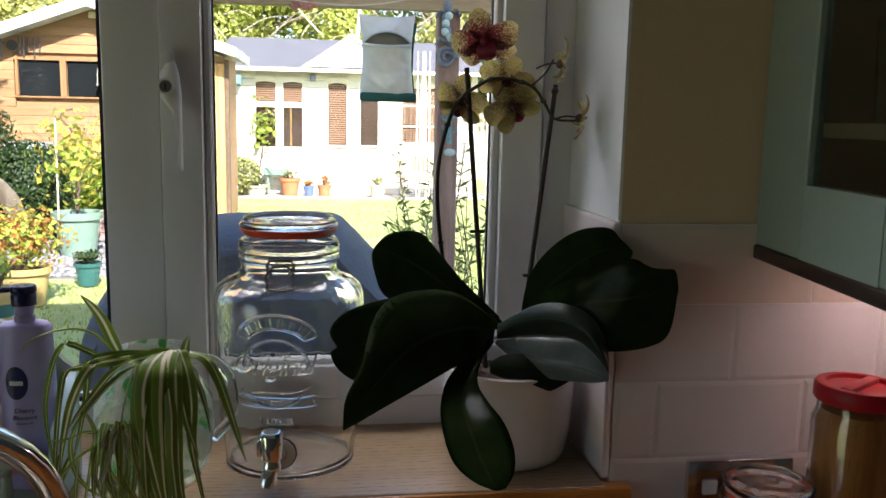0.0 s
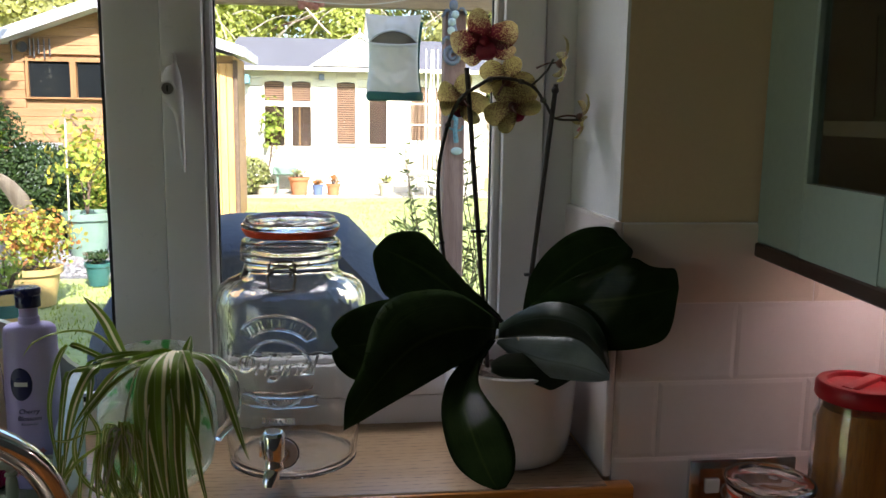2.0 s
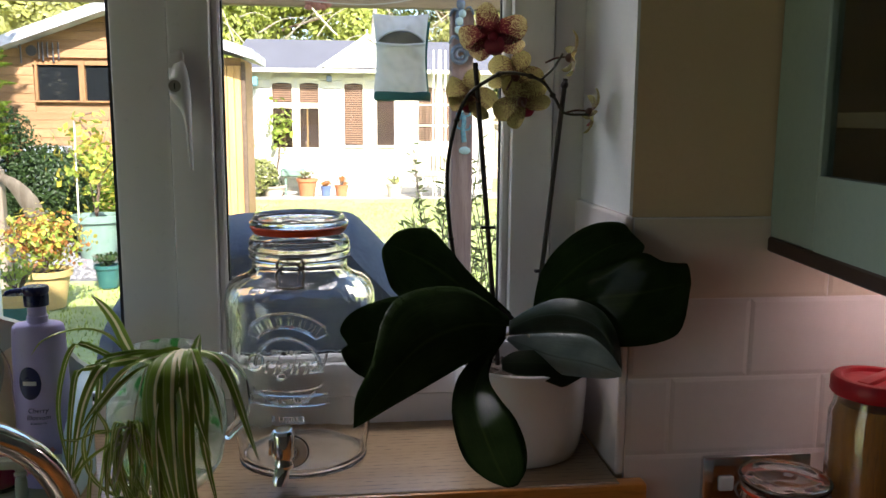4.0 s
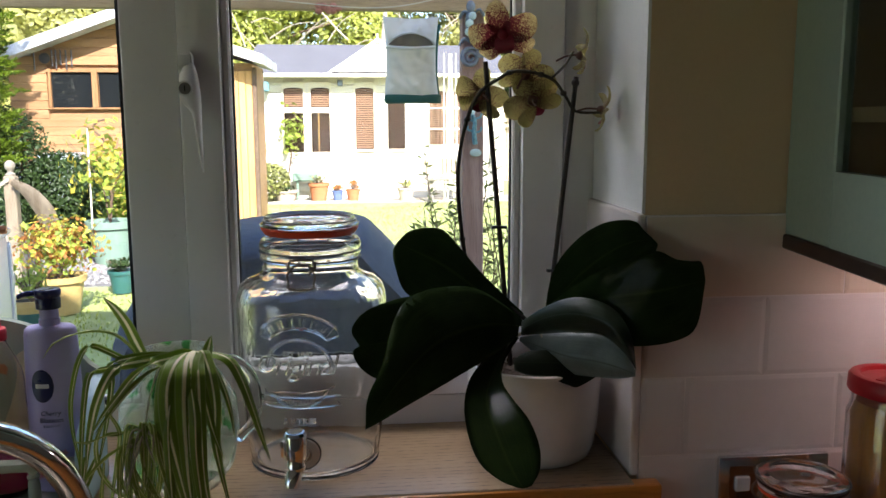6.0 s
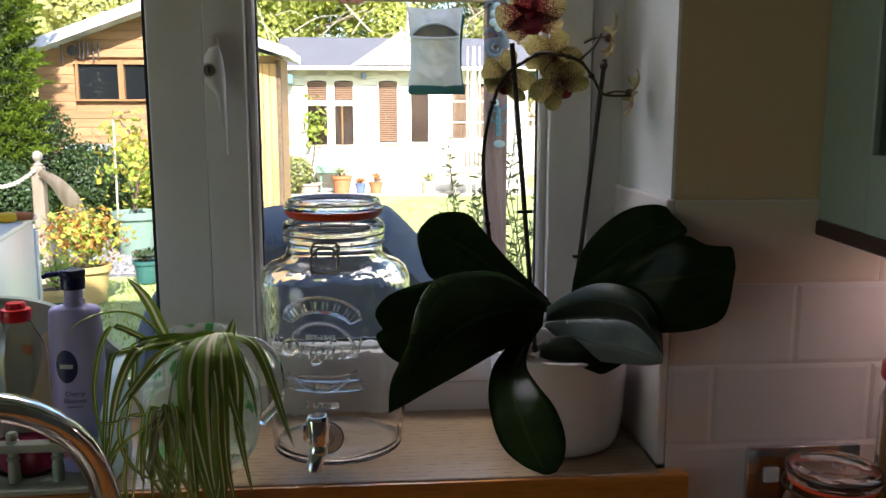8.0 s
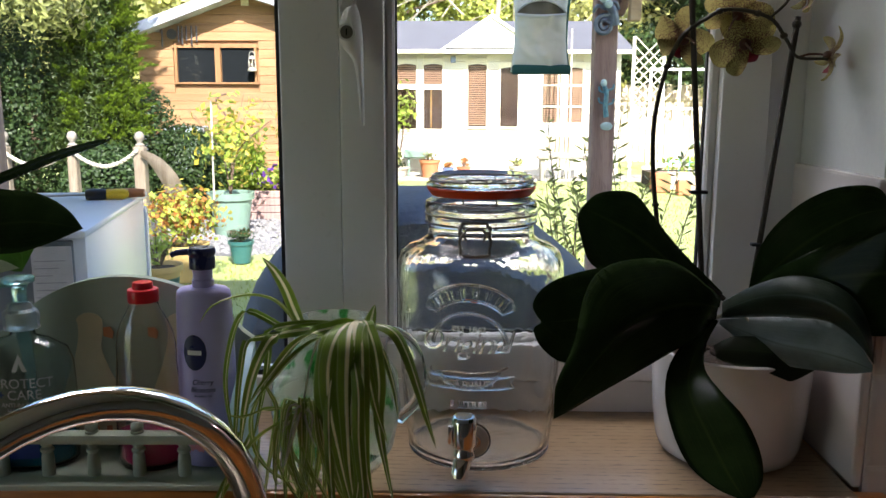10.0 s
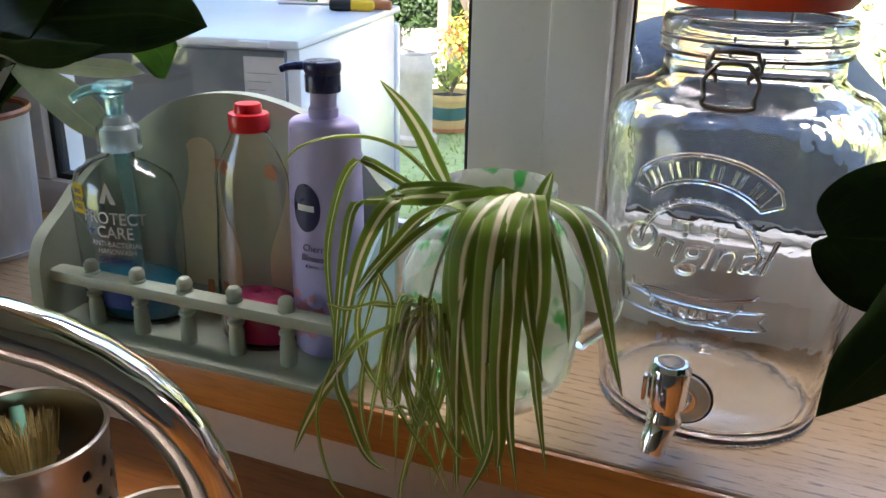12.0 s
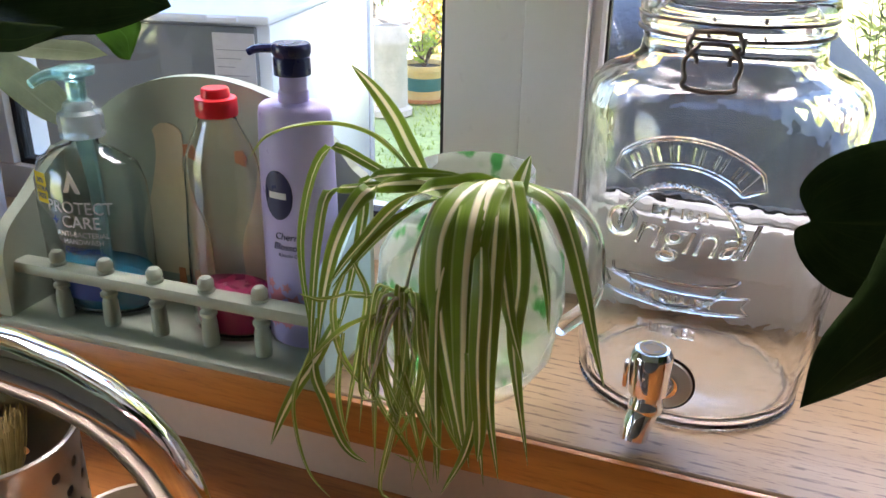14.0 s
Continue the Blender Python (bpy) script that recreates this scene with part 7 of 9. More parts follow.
struct("gravel_bed", gb, M["gravel"], "bed of grey slate chippings", "gravel")
verts, faces = [], []
for k in range(2600):
    x, y = rnd.uniform(-3.6, -1.7), rnd.uniform(6.9, 10.0)
    s = rnd.uniform(0.012, 0.035)
    m = Euler((rnd.uniform(-0.5, 0.5), rnd.uniform(-0.5, 0.5), rnd.uniform(0, 6))).to_matrix()
    i = len(verts)
    q = Vector((x, y, G + 0.002))
    verts += [q + m @ Vector(c) * s for c in ((-1, -0.7, -0.3), (1, -0.6, -0.3), (0.8, 0.8, -0.3), (-0.9, 0.6, -0.3), (-0.6, -0.4, 0.4), (0.7, -0.3, 0.4), (0.4, 0.5, 0.4), (-0.5, 0.4, 0.4))]
    faces += [tuple(i + j for j in f) for f in ((4, 5, 6, 7), (0, 1, 5, 4), (1, 2, 6, 5), (2, 3, 7, 6), (3, 0, 4, 7))]
cloud("slate_chippings", [(verts, faces)], M["pebble"], None)
tagged(bpy.data.objects["slate_chippings"], "loose grey slate chippings", "gravel", kind="stuff")
struct("back_yard", boxed(-5.0, 5.0, 0.34, 2.2, G - 0.03, G - 0.002), M["paving"], "paved strip beside the house", "paving")

# ---- old fridge, screwdriver, covered barbecue ----
fr_m = Matrix.Translation((-0.715, 0.69, G)) @ Matrix.Rotation(radians(11.5), 4, "Z")
fg = thing("fridge", (-1.0, 1.0, G), "white fridge with a dark grey back panel standing outside", "fridge")
FH = 1.224 - G
part("casing", boxed(-0.58, 0.0, 0.012, 0.66, 0.0, FH - 0.016, 0.006, 2, fr_m), M["fridge"], fg, smooth=True)
part("lid_top", boxed(-0.585, 0.005, -0.006, 0.70, FH - 0.016, FH, 0.006, 2, fr_m), M["fridge"], fg, smooth=True)
part("door", boxed(-0.58, 0.003, 0.665, 0.71, 0.04, FH - 0.038, 0.01, 2, fr_m), M["fridge"], fg, "white door", True)
part("back_panel", boxed(-0.565, -0.022, 0.0, 0.011, 0.03, FH - 0.020, 0.002, 1, fr_m), M["fridge_back"], fg, "dark grey back panel")
part("hinge", boxed(-0.10, -0.045, -0.012, -0.006, FH - 0.014, FH - 0.002, 0.003, 1, fr_m), M["fridge"], fg)
st = part("sticker", boxed(-0.096, -0.024, -0.002, 0.0, FH - 0.30, FH - 0.030, 0.0, 1, fr_m), M["sticker"], fg, "white paper rating labels")
for k in range(9):
    part("print_bar", boxed(-0.090, -0.036 - 0.012 * (k % 3), -0.0032, -0.0022, FH - 0.058 - 0.014 * k, FH - 0.0568 - 0.014 * k, 0.0, 1, fr_m), M["print_grey"], st)
for k in range(12):
    part("print_bar", boxed(-0.088 + 0.0048 * k, -0.0858 + 0.0048 * k, -0.0032, -0.0022, FH - 0.28, FH - 0.25, 0.0, 1, fr_m), M["print_grey"], st)

sd = thing("screwdriver", (-0.93, 1.10, 1.225), "yellow and black handled screwdriver lying on the fridge", "screwdriver")
sp = Matrix.Translation((-0.915, 1.16, 1.2375)) @ Matrix.Rotation(radians(20), 4, "Z") @ Matrix.Rotation(radians(90), 4, "Y")
bm = lathe([(0, 0.0), (0.011, 0.002), (0.0135, 0.02), (0.012, 0.06), (0.0135, 0.08), (0.009, 0.092), (0, 0.095)], (0, 0, 0), 12)
bmesh.ops.transform(bm, matrix=sp, verts=bm.verts)
part("handle", bm, M["screw_yellow"], sd, "yellow handle", True)
bm = lathe([(0.0118, 0.0), (0.0145, 0.01), (0.0142, 0.04), (0.0122, 0.05)], (0, 0, -0.005), 12)
bmesh.ops.transform(bm, matrix=sp, verts=bm.verts)
part("grip", bm, M["black_plastic"], sd, "black grip", True)
bm = tube([(0, 0, 0.0), (0, 0, -0.12)], 0.003, 8)
bmesh.ops.transform(bm, matrix=sp, verts=bm.verts)
part("shaft", bm, M["steel"], sd, smooth=True)
pg = Matrix.Translation((-0.88, 1.20, 1.2375)) @ Matrix.Rotation(radians(8), 4, "Z") @ Matrix.Rotation(radians(90), 4, "Y")
bm = lathe([(0, 0), (0.010, 0.002), (0.012, 0.05), (0.010, 0.085), (0, 0.088)], (0, 0, 0), 12)
bmesh.ops.transform(bm, matrix=pg, verts=bm.verts)
tagged(part("file_handle", bm, M["terracotta"], smooth=True), "worn red-brown tool handle lying on the fridge", "tool handle")

bq = bmesh.new()
prof = [(-0.60, 0.55), (-0.585, 0.90), (-0.53, 1.03), (-0.42, 1.14), (-0.27, 1.215), (-0.10, 1.228), (0.08, 1.226), (0.14, 1.19), (0.23, 1.10), (0.36, 0.98), (0.40, 0.85), (0.41, 0.05), (-0.62, 0.05)]
ring0, ring1 = [], []
secs = [(1.18, 0.90, -0.06), (1.24, 0.97, -0.02), (1.38, 1.0, 0.0), (1.55, 1.0, 0.0), (1.72, 0.97, -0.02), (1.78, 0.9, -0.06)]
grid = []
for y, s, dz in secs:
    pts = spline([(x * s - 0.1 * (1 - s), 0, z + dz) for x, z in prof], 48)
    grid.append([bq.verts.new((p.x + 0.006 * noise.noise((p.x * 9, y * 7, p.z * 9)), y + 0.012 * noise.noise((p.x * 6, y, p.z * 6 + 5)), max(G, p.z) + 0.006 * noise.noise((p.x * 8 + 3, y * 5, 1)))) for p in pts])
for a, b in zip(grid, grid[1:]):
    for k in range(48):
        bq.faces.new((a[k], a[k + 1], b[k + 1], b[k]))
bq.faces.new(grid[0])
bq.faces.new(list(reversed(grid[-1])))
bmesh.ops.triangulate(bq, faces=[f for f in bq.faces if len(f.verts) > 4])
tagged(part("covered_barbecue", bq, M["cover"], smooth=True), "barbecue under a slate blue weather cover", "barbecue")

# ---- pergola post, beam, peg bag and its ornaments ----
pg = thing("pergola", (0.64, 3.1, G), "weathered brown timber pergola posts with a pale beam", "pergola")
part("post", boxed(0.592, 0.697, 3.06, 3.16, G, 2.10, 0.006, 1), M["post"], pg)
part("post", boxed(-2.31, -2.20, 3.06, 3.16, G, 2.10, 0.006, 1), M["post"], pg)
part("beam", boxed(-3.0, 1.3, 3.03, 3.08, 2.012, 2.14, 0.004, 1), M["beam"], pg, "pale timber beam")
part("brace", tube([(0.70, 3.11, 1.86), (0.80, 3.11, 2.05)], 0.03, 4), M["post"], pg)
part("bracket", boxed(0.74, 0.79, 3.02, 3.08, 1.82, 2.0, 0.004), M["beam"], pg)

bag = thing("peg_bag", (0.36, 3.25, 1.6), "white canvas peg bag with a zipped mouth and dark green base", "peg bag")
bx0, bx1, bz0, bz1, by = 0.224, 0.500, 1.615, 2.002, 3.25


def pillow(x0, x1, z0, z1, y, puff, hole=None, n=20):
    bm = bmesh.new()
    gr = []
    for j in range(n + 1):
        row = []
        for i in range(n + 1):
            u, v = i / n * 2 - 1, j / n
            waist = 1 - 0.12 * math.sin(math.pi * v) * abs(u)
            x = (x0 + x1) / 2 + u * (x1 - x0) / 2 * waist
            z = z0 + v * (z1 - z0) + 0.012 * abs(u) ** 2 * (1 if v > 0.5 else -1)
            d = puff * (1 - u * u) ** 0.5 * math.sin(math.pi * min(1, max(0, 0.1 + v * 0.85))) if abs(u) < 1 else 0
            row.append((x, z, d + 0.018 * (1 - u * u) * noise.noise((x * 16 + z * 9, z * 11, 1.3)) + 0.005 * noise.noise((x * 30, z * 34, 4.1))))
        gr.append(row)
    for s in (-1, 1):
        vs = [[bm.verts.new((x, y + s * max(0.002, d), z)) for x, z, d in r] for r in gr]
        for j in range(n):
            for i in range(n):
                u, v = (i + 0.5) / n * 2 - 1, (j + 0.5) / n
                if s < 0 and hole and hole(u, v):
                    continue
                bm.faces.new((vs[j][i], vs[j][i + 1], vs[j + 1][i + 1], vs[j + 1][i]))
    return bm


lip_low, lip_high = (lambda u: 0.655 - 0.03 * (1 - u * u)), (lambda u: 0.665 + 0.155 * (1 - u * u))
mouth = lambda u, v: lip_low(u) < v < lip_high(u) and abs(u) < 0.93
part("sack", pillow(bx0, bx1, bz0, bz1, by, 0.055, mouth, 64), M["canvas"], bag, smooth=True)
part("back_panel", pillow(bx0 + 0.012, bx1 + 0.014, bz0 - 0.012, bz1 - 0.03, by + 0.045, 0.012), M["dark_green"], bag, "dark green back panel", True)
part("lining", pillow(bx0 + 0.01, bx1 - 0.01, bz0 + 0.01, bz1 - 0.02, by + 0.012, 0.034), M["canvas_shaded"], bag, "lining with its shadow painted in", True)


def lip_line(edge, r):
    pts = []
    for k in range(25):
        u = -0.93 + 1.86 * k / 24
        v = edge(u)
        dp = 0.055 * (1 - u * u) ** 0.5 * math.sin(math.pi * min(1, 0.1 + v * 0.85))
        pts.append(((bx0 + bx1) / 2 + u * (bx1 - bx0) / 2 * (1 - 0.12 * math.sin(math.pi * v) * abs(u)), by - dp - 0.002, bz0 + v * (bz1 - bz0)))
    return tube(pts, r, 8)


part("zip", lip_line(lip_low, 0.0085), M["piping"], bag, "white zip", True)
part("zip", lip_line(lip_high, 0.0060), M["piping"], bag, "white zip", True)
part("base_band", boxed(bx0 + 0.006, bx1 + 0.01, by - 0.03, by + 0.04, bz0 - 0.022, bz0 + 0.022, 0.012, 2), M["dark_green"], bag, "dark green base", True)
part("hook", tube([((bx0 + bx1) / 2, by, bz1 - 0.005), ((bx0 + bx1) / 2, by, bz1 + 0.03), ((bx0 + bx1) / 2, by - 0.15, 2.03)], 0.003, 8, 10), M["steel"], bag, smooth=True)

sw = thing("metal_lizard", (0.64, 3.05, 1.75), "blue-grey metal lizard ornament on the post", "ornament")
spiral = [(0.632 + 0.050 * (1 - k / 36) * math.cos(k * 0.42), 3.048, 1.803 + 0.050 * (1 - k / 36) * math.sin(k * 0.42)) for k in range(31)]
part("tail", tube(spiral, 0.0125, 8, bm=None, taper=0.6), M["pewter"], sw, smooth=True)
part("body", tube([(0.682, 3.048, 1.803), (0.668, 3.042, 1.862), (0.636, 3.040, 1.905), (0.624, 3.040, 1.960), (0.630, 3.040, 2.005)], 0.020, 10, 16, taper=1.0), M["pewter"], sw, smooth=True)
for s, z in ((-1, 1.875), (1, 1.89), (-1, 2.0), (1, 2.01)):
    part("leg", tube([(0.636, 3.045, z), (0.636 + s * 0.038, 3.035, z + 0.012), (0.636 + s * 0.058, 3.045, z - 0.018)], 0.010, 8, 8, taper=0.7), M["pewter"], sw, smooth=True)
bm = bmesh.new()
ball(bm, (0.630, 3.040, 2.035), 0.026, 1, 0.7, 1.3)
part("head", bm, M["pewter"], sw, smooth=True)
for x, z in ((0.636, 1.991), (0.622, 1.957), (0.618, 1.918), (0.643, 1.893)):
    bm = bmesh.new()
    ball(bm, (x, 3.020, z), 0.019, 1, 0.5, 1)
    tagged(part("shell_bead", bm, M["shell"], smooth=True), "small pale shell fixed to the post", "shell", "shells on the post")
gk = thing("gecko_ornament", (0.645, 3.05, 1.45), "turquoise and white enamel gecko on the post", "ornament")
part("body", tube([(0.655, 3.05, 1.395), (0.648, 3.045, 1.45), (0.652, 3.045, 1.50), (0.64, 3.045, 1.535)], 0.012, 10, 14, taper=0.8), M["turquoise"], gk, smooth=True)
for s, z in ((-1, 1.455), (1, 1.45), (-1, 1.505), (1, 1.515)):
    part("leg", tube([(0.65, 3.045, z), (0.65 + s * 0.028, 3.045, z + 0.008), (0.65 + s * 0.034, 3.045, z + 0.028)], 0.005, 8, 8), M["turquoise"], gk, smooth=True)
bm = bmesh.new()
ball(bm, (0.637, 3.043, 1.548), 0.015, 1, 0.7, 1.2)
part("head", bm, M["shell"], gk, "white head", True)
bm = bmesh.new()
ball(bm, (0.657, 3.048, 1.354), 0.024, 1.2, 0.3, 0.8)
tagged(part("oval_shell", bm, M["shell"], smooth=True), "pale blue oval shell on the post", "shell")
pk = bmesh.new()
for k in range(9):
    ball(pk, (-0.075 + 0.022 * (k % 5), 3.02, 2.03 - 0.012 * (k % 3)), 0.018, 1, 0.5, 0.8, 8, 6)
tagged(part("clay_flower", pk, M["pink_petal"], smooth=True), "pink clay flower ornament on the beam", "ornament")
for pts in ([(-1.4, 3.0, 2.10), (-0.6, 3.0, 2.045), (0.2, 3.0, 2.09)], [(-0.4, 3.0, 2.06), (0.2, 3.0, 2.02), (0.62, 3.0, 2.10)]):
    tagged(part("garden_string", tube(pts, 0.003, 5, 14), M["pale_cane"], smooth=True), "thin pale string slung along the beam", "string")

# feathery bush round the post
sh = thing("willow_bush", (0.75, 3.7, G), "feathery grey-green willow bush by the post", "bush")
rnd = random.Random(31)
stems, lists = bmesh.new(), []
verts, faces = [], []
for k in range(26):
    b = Vector((0.80 + rnd.uniform(-0.25, 0.3), 3.75 + rnd.uniform(-0.2, 0.4), G))
    top = b + Vector((rnd.uniform(-0.35, 0.40), rnd.uniform(-0.3, 0.3), rnd.uniform(0.75, 1.38)))
    mid = b.lerp(top, 0.5) + Vector((0, 0, 0.08))
    tube([b, mid, top], 0.005, 4, 6, stems, cap=False, taper=0.4)
    c = spline([b, mid, top], 40)
    for j in range(10, 41, 2):
        for s in (-1, 1):
            q = c[j]
            a = rnd.uniform(0, 6.28)
            d = Vector((math.cos(a), math.sin(a), rnd.uniform(0.1, 0.9))).normalized() * rnd.uniform(0.05, 0.10)
            w = d.cross(Vector((rnd.gauss(0, 1), rnd.gauss(0, 1), rnd.gauss(0, 1)))).normalized() * 0.0085
            i = len(verts)
            verts += [q, q + d * 0.5 + w, q + d, q + d * 0.5 - w]
            faces.append((i, i + 1, i + 2, i + 3))
part("stems", stems, M["bark"], sh)
cloud("foliage", [(verts, faces)], M["olive"], sh)

# ---- log cabin ----
hut = thing("log_cabin", (-2.8, 11.0, G), "honey-coloured log cabin with a pale felt roof and dark windows", "cabin")
HX0, HX1, HYF, EAVE = -4.52, -1.30, 11.0, 2.16
hwall = part("wall", boxed(HX0 + 0.02, HX1 - 0.02, HYF + 0.03, HYF + 1.5, G, EAVE + 0.15), M["board"], hut)
wins = [(-3.975, -3.445, 1.71, 2.18), (-3.36, -2.895, 1.71, 2.18)]
bh = 0.118
row = 0
z = G
while z < 2.86:
    half = 1.7 if z < EAVE else max(0.06, (2.90 - z) / 0.74 * 1.75)
    cx = -3.0
    spans = [(max(HX0, cx - half) if z >= EAVE else HX0, min(-1.62, cx + half) if z >= EAVE else -1.62)]
    cuts = [(a, b) for a, b, lo, hi in [(-4.03, -2.84, 1.66, 2.215)] if z + bh > lo and z < hi]
    out = []
    for a, b in spans:
        for c, d in cuts:
            if a < c:
                out.append((a, c))
            a = max(a, d)
        if a < b:
            out.append((a, b))
    for a, b in out:
        part("board", boxed(a, b, HYF - 0.012, HYF + 0.03, z + 0.001, z + bh - 0.001, 0.006, 1), M["board"], hwall)
    z += bh
fw = bmesh.new()
box(fw, -4.03, -2.84, HYF - 0.03, HYF + 0.03, 1.688, 1.71)
box(fw, -4.03, -2.84, HYF - 0.03, HYF + 0.03, 2.18, 2.215)
for x in (-4.005, -3.445, -2.895):
    box(fw, x, x + (0.075 if x == -3.445 else 0.030), HYF - 0.035, HYF + 0.03, 1.71, 2.23)
wf = part("window_frame", fw, M["frame_shaded"], hut, "brown window frame, its shade painted in")
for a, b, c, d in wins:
    part("pane", boxed(a, b, HYF + 0.005, HYF + 0.012, c, d), M["dark_glass"], wf, "reflecting pane, the dark room behind painted in")
for k in range(3):
    x = -1.60 + 0.095 * k
    part("door_board", boxed(x, x + 0.09, HYF - 0.02, HYF + 0.02, G + 0.08, 2.2, 0.006, 1), M["door_board"], hut)
part("corner_post", boxed(-1.315, -1.26, HYF - 0.03, HYF + 0.06, G, 2.25, 0.005), M["bark"], hut, "dark corner post")
for pts in ([(-4.75, 2.36), (-3.0, 3.0), (-3.0, 2.86), (-4.75, 2.22)], [(-3.0, 3.0), (-1.12, 2.40), (-1.12, 2.27), (-3.0, 2.86)]):
    part("roof", outline(pts, HYF - 0.35, HYF + 1.6), M["roof_felt"], hut, "pale silver roof felt")
part("ridge_block", boxed(-3.05, -2.95, HYF - 0.05, HYF + 0.0, 2.74, 2.82), M["cream_trim"], hut)
lt = thing("wall_lantern", (-2.91, HYF - 0.1, 1.88), "small pale metal storm lantern hung on the cabin", "lantern")
bm = lathe([(0, 0), (0.062, 0.0), (0.066, 0.02), (0.035, 0.04), (0.032, 0.05)], (-2.91, HYF - 0.10, 1.86), 20)
lathe([(0.032, 0.16), (0.040, 0.165), (0.034, 0.19), (0.014, 0.205), (0, 0.21)], (-2.91, HYF - 0.10, 1.86), 20, bm)
part("body", bm, M["lantern"], lt, smooth=True)
part("glass", lathe([(0, 0.05), (0.028, 0.05), (0.038, 0.09), (0.034, 0.14), (0.026, 0.16), (0, 0.16)], (-2.91, HYF - 0.10, 1.86), 20), M["pane"], lt, "clear lantern glass", True)
for k in range(4):
    a = k * math.pi / 2 + 0.4
    c, q = 0.044 * math.cos(a), 0.044 * math.sin(a)
    part("guard_wire", tube([(-2.91 + c, HYF - 0.10 + q, 1.885), (-2.91 + c, HYF - 0.10 + q, 2.03)], 0.006, 5), M["lantern"], lt)
part("loop", tube([(-2.95, HYF - 0.10, 2.03), (-2.945, HYF - 0.10, 2.10), (-2.91, HYF - 0.10, 2.13), (-2.875, HYF - 0.10, 2.10), (-2.87, HYF - 0.10, 2.03)], 0.005, 6, 14), M["lantern"], lt, smooth=True)
ch = thing("wind_chime", (-4.0, HYF - 0.1, 2.35), "dark metal wind chimes and a round plaque on the cabin", "wind chime")
bm = lathe([(0, 0), (0.07, 0.0), (0.07, 0.012), (0, 0.02)], (0, 0, 0), 24)
bmesh.ops.transform(bm, matrix=Matrix.Translation((-4.03, HYF - 0.03, 2.36)) @ Matrix.Rotation(radians(90), 4, "X"), verts=bm.verts)
part("plaque", bm, M["chime_metal"], ch, smooth=True)
for k, (x, h) in enumerate(((-4.16, 0.28), (-3.93, 0.22), (-3.88, 0.25), (-3.82, 0.20), (-3.75, 0.26), (-3.68, 0.22))):
    part("chime", tube([(x, HYF - 0.05, 2.47), (x, HYF - 0.05, 2.47 - h)], 0.012, 8), M["chime_metal"], ch, smooth=True)
# Heron-shaped garden ornament, reduced to a bent rod on a pole.
hn = thing("heron_ornament", (-3.35, HYF - 0.4, G), "bent dark iron heron-shaped ornament on a pole", "hook")
part("rod", tube([(-3.30, HYF - 0.4, 1.05), (-3.22, HYF - 0.4, 1.25), (-3.35, HYF - 0.4, 1.42), (-3.30, HYF - 0.4, 1.52), (-3.20, HYF - 0.4, 1.55)], 0.014, 8, 20), M["bark"], hn, smooth=True)
part("pole", tube([(-3.30, HYF - 0.4, G), (-3.30, HYF - 0.4, 1.05)], 0.014, 8), M["bark"], hn, smooth=True)
tagged(part("step_ladder", tube([(-4.52, 10.8, 1.35), (-4.30, 10.6, 0.70)], 0.03, 6), M["tin"], smooth=True), "grey metal ladder leaning by the cabin", "ladder")
tagged(part("grey_bin", boxed(-3.95, -3.45, 10.2, 10.6, G, 1.12, 0.03, 2), M["tin"], smooth=True), "grey storage bin beside the cabin", "bin")

# ---- summerhouse ----
su = thing("summerhouse", (0.5, 15.5, G), "cream painted summerhouse with a grey felt roof and tall windows", "summerhouse")
SY, SX0, SX1 = 15.5, -1.85, 3.0
swall = part("wall", boxed(SX0, SX1, SY + 0.05, SY + 3.0, G, 2.40), M["cream_board"], su)
openings = [(-1.27, -0.90, 0.93, 2.16), (-0.755, -0.40, 0.93, 2.16), (0.095, 0.445, 0.98, 2.16), (0.715, 1.05, 0.98, 2.10), (1.53, 1.86, 1.06, 2.10), (2.0, 2.28, 1.06, 2.10)]
xs = [SX0] + [v for o in openings for v in o[:2]] + [SX1]
z = G
while z < 2.36:
    h = min(0.145, 2.38 - z)
    for a, b in zip(xs[0::2], xs[1::2]):
        part("board", boxed(a, b, SY, SY + 0.05, z + 0.002, z + h - 0.002, 0.008, 1), M["cream_board"], swall)
    for a, b, c, d in openings:
        if z + h < c:
            part("board", boxed(a, b, SY, SY + 0.05, z + 0.002, z + h - 0.002, 0.008, 1), M["cream_board"], swall)
    z += 0.145
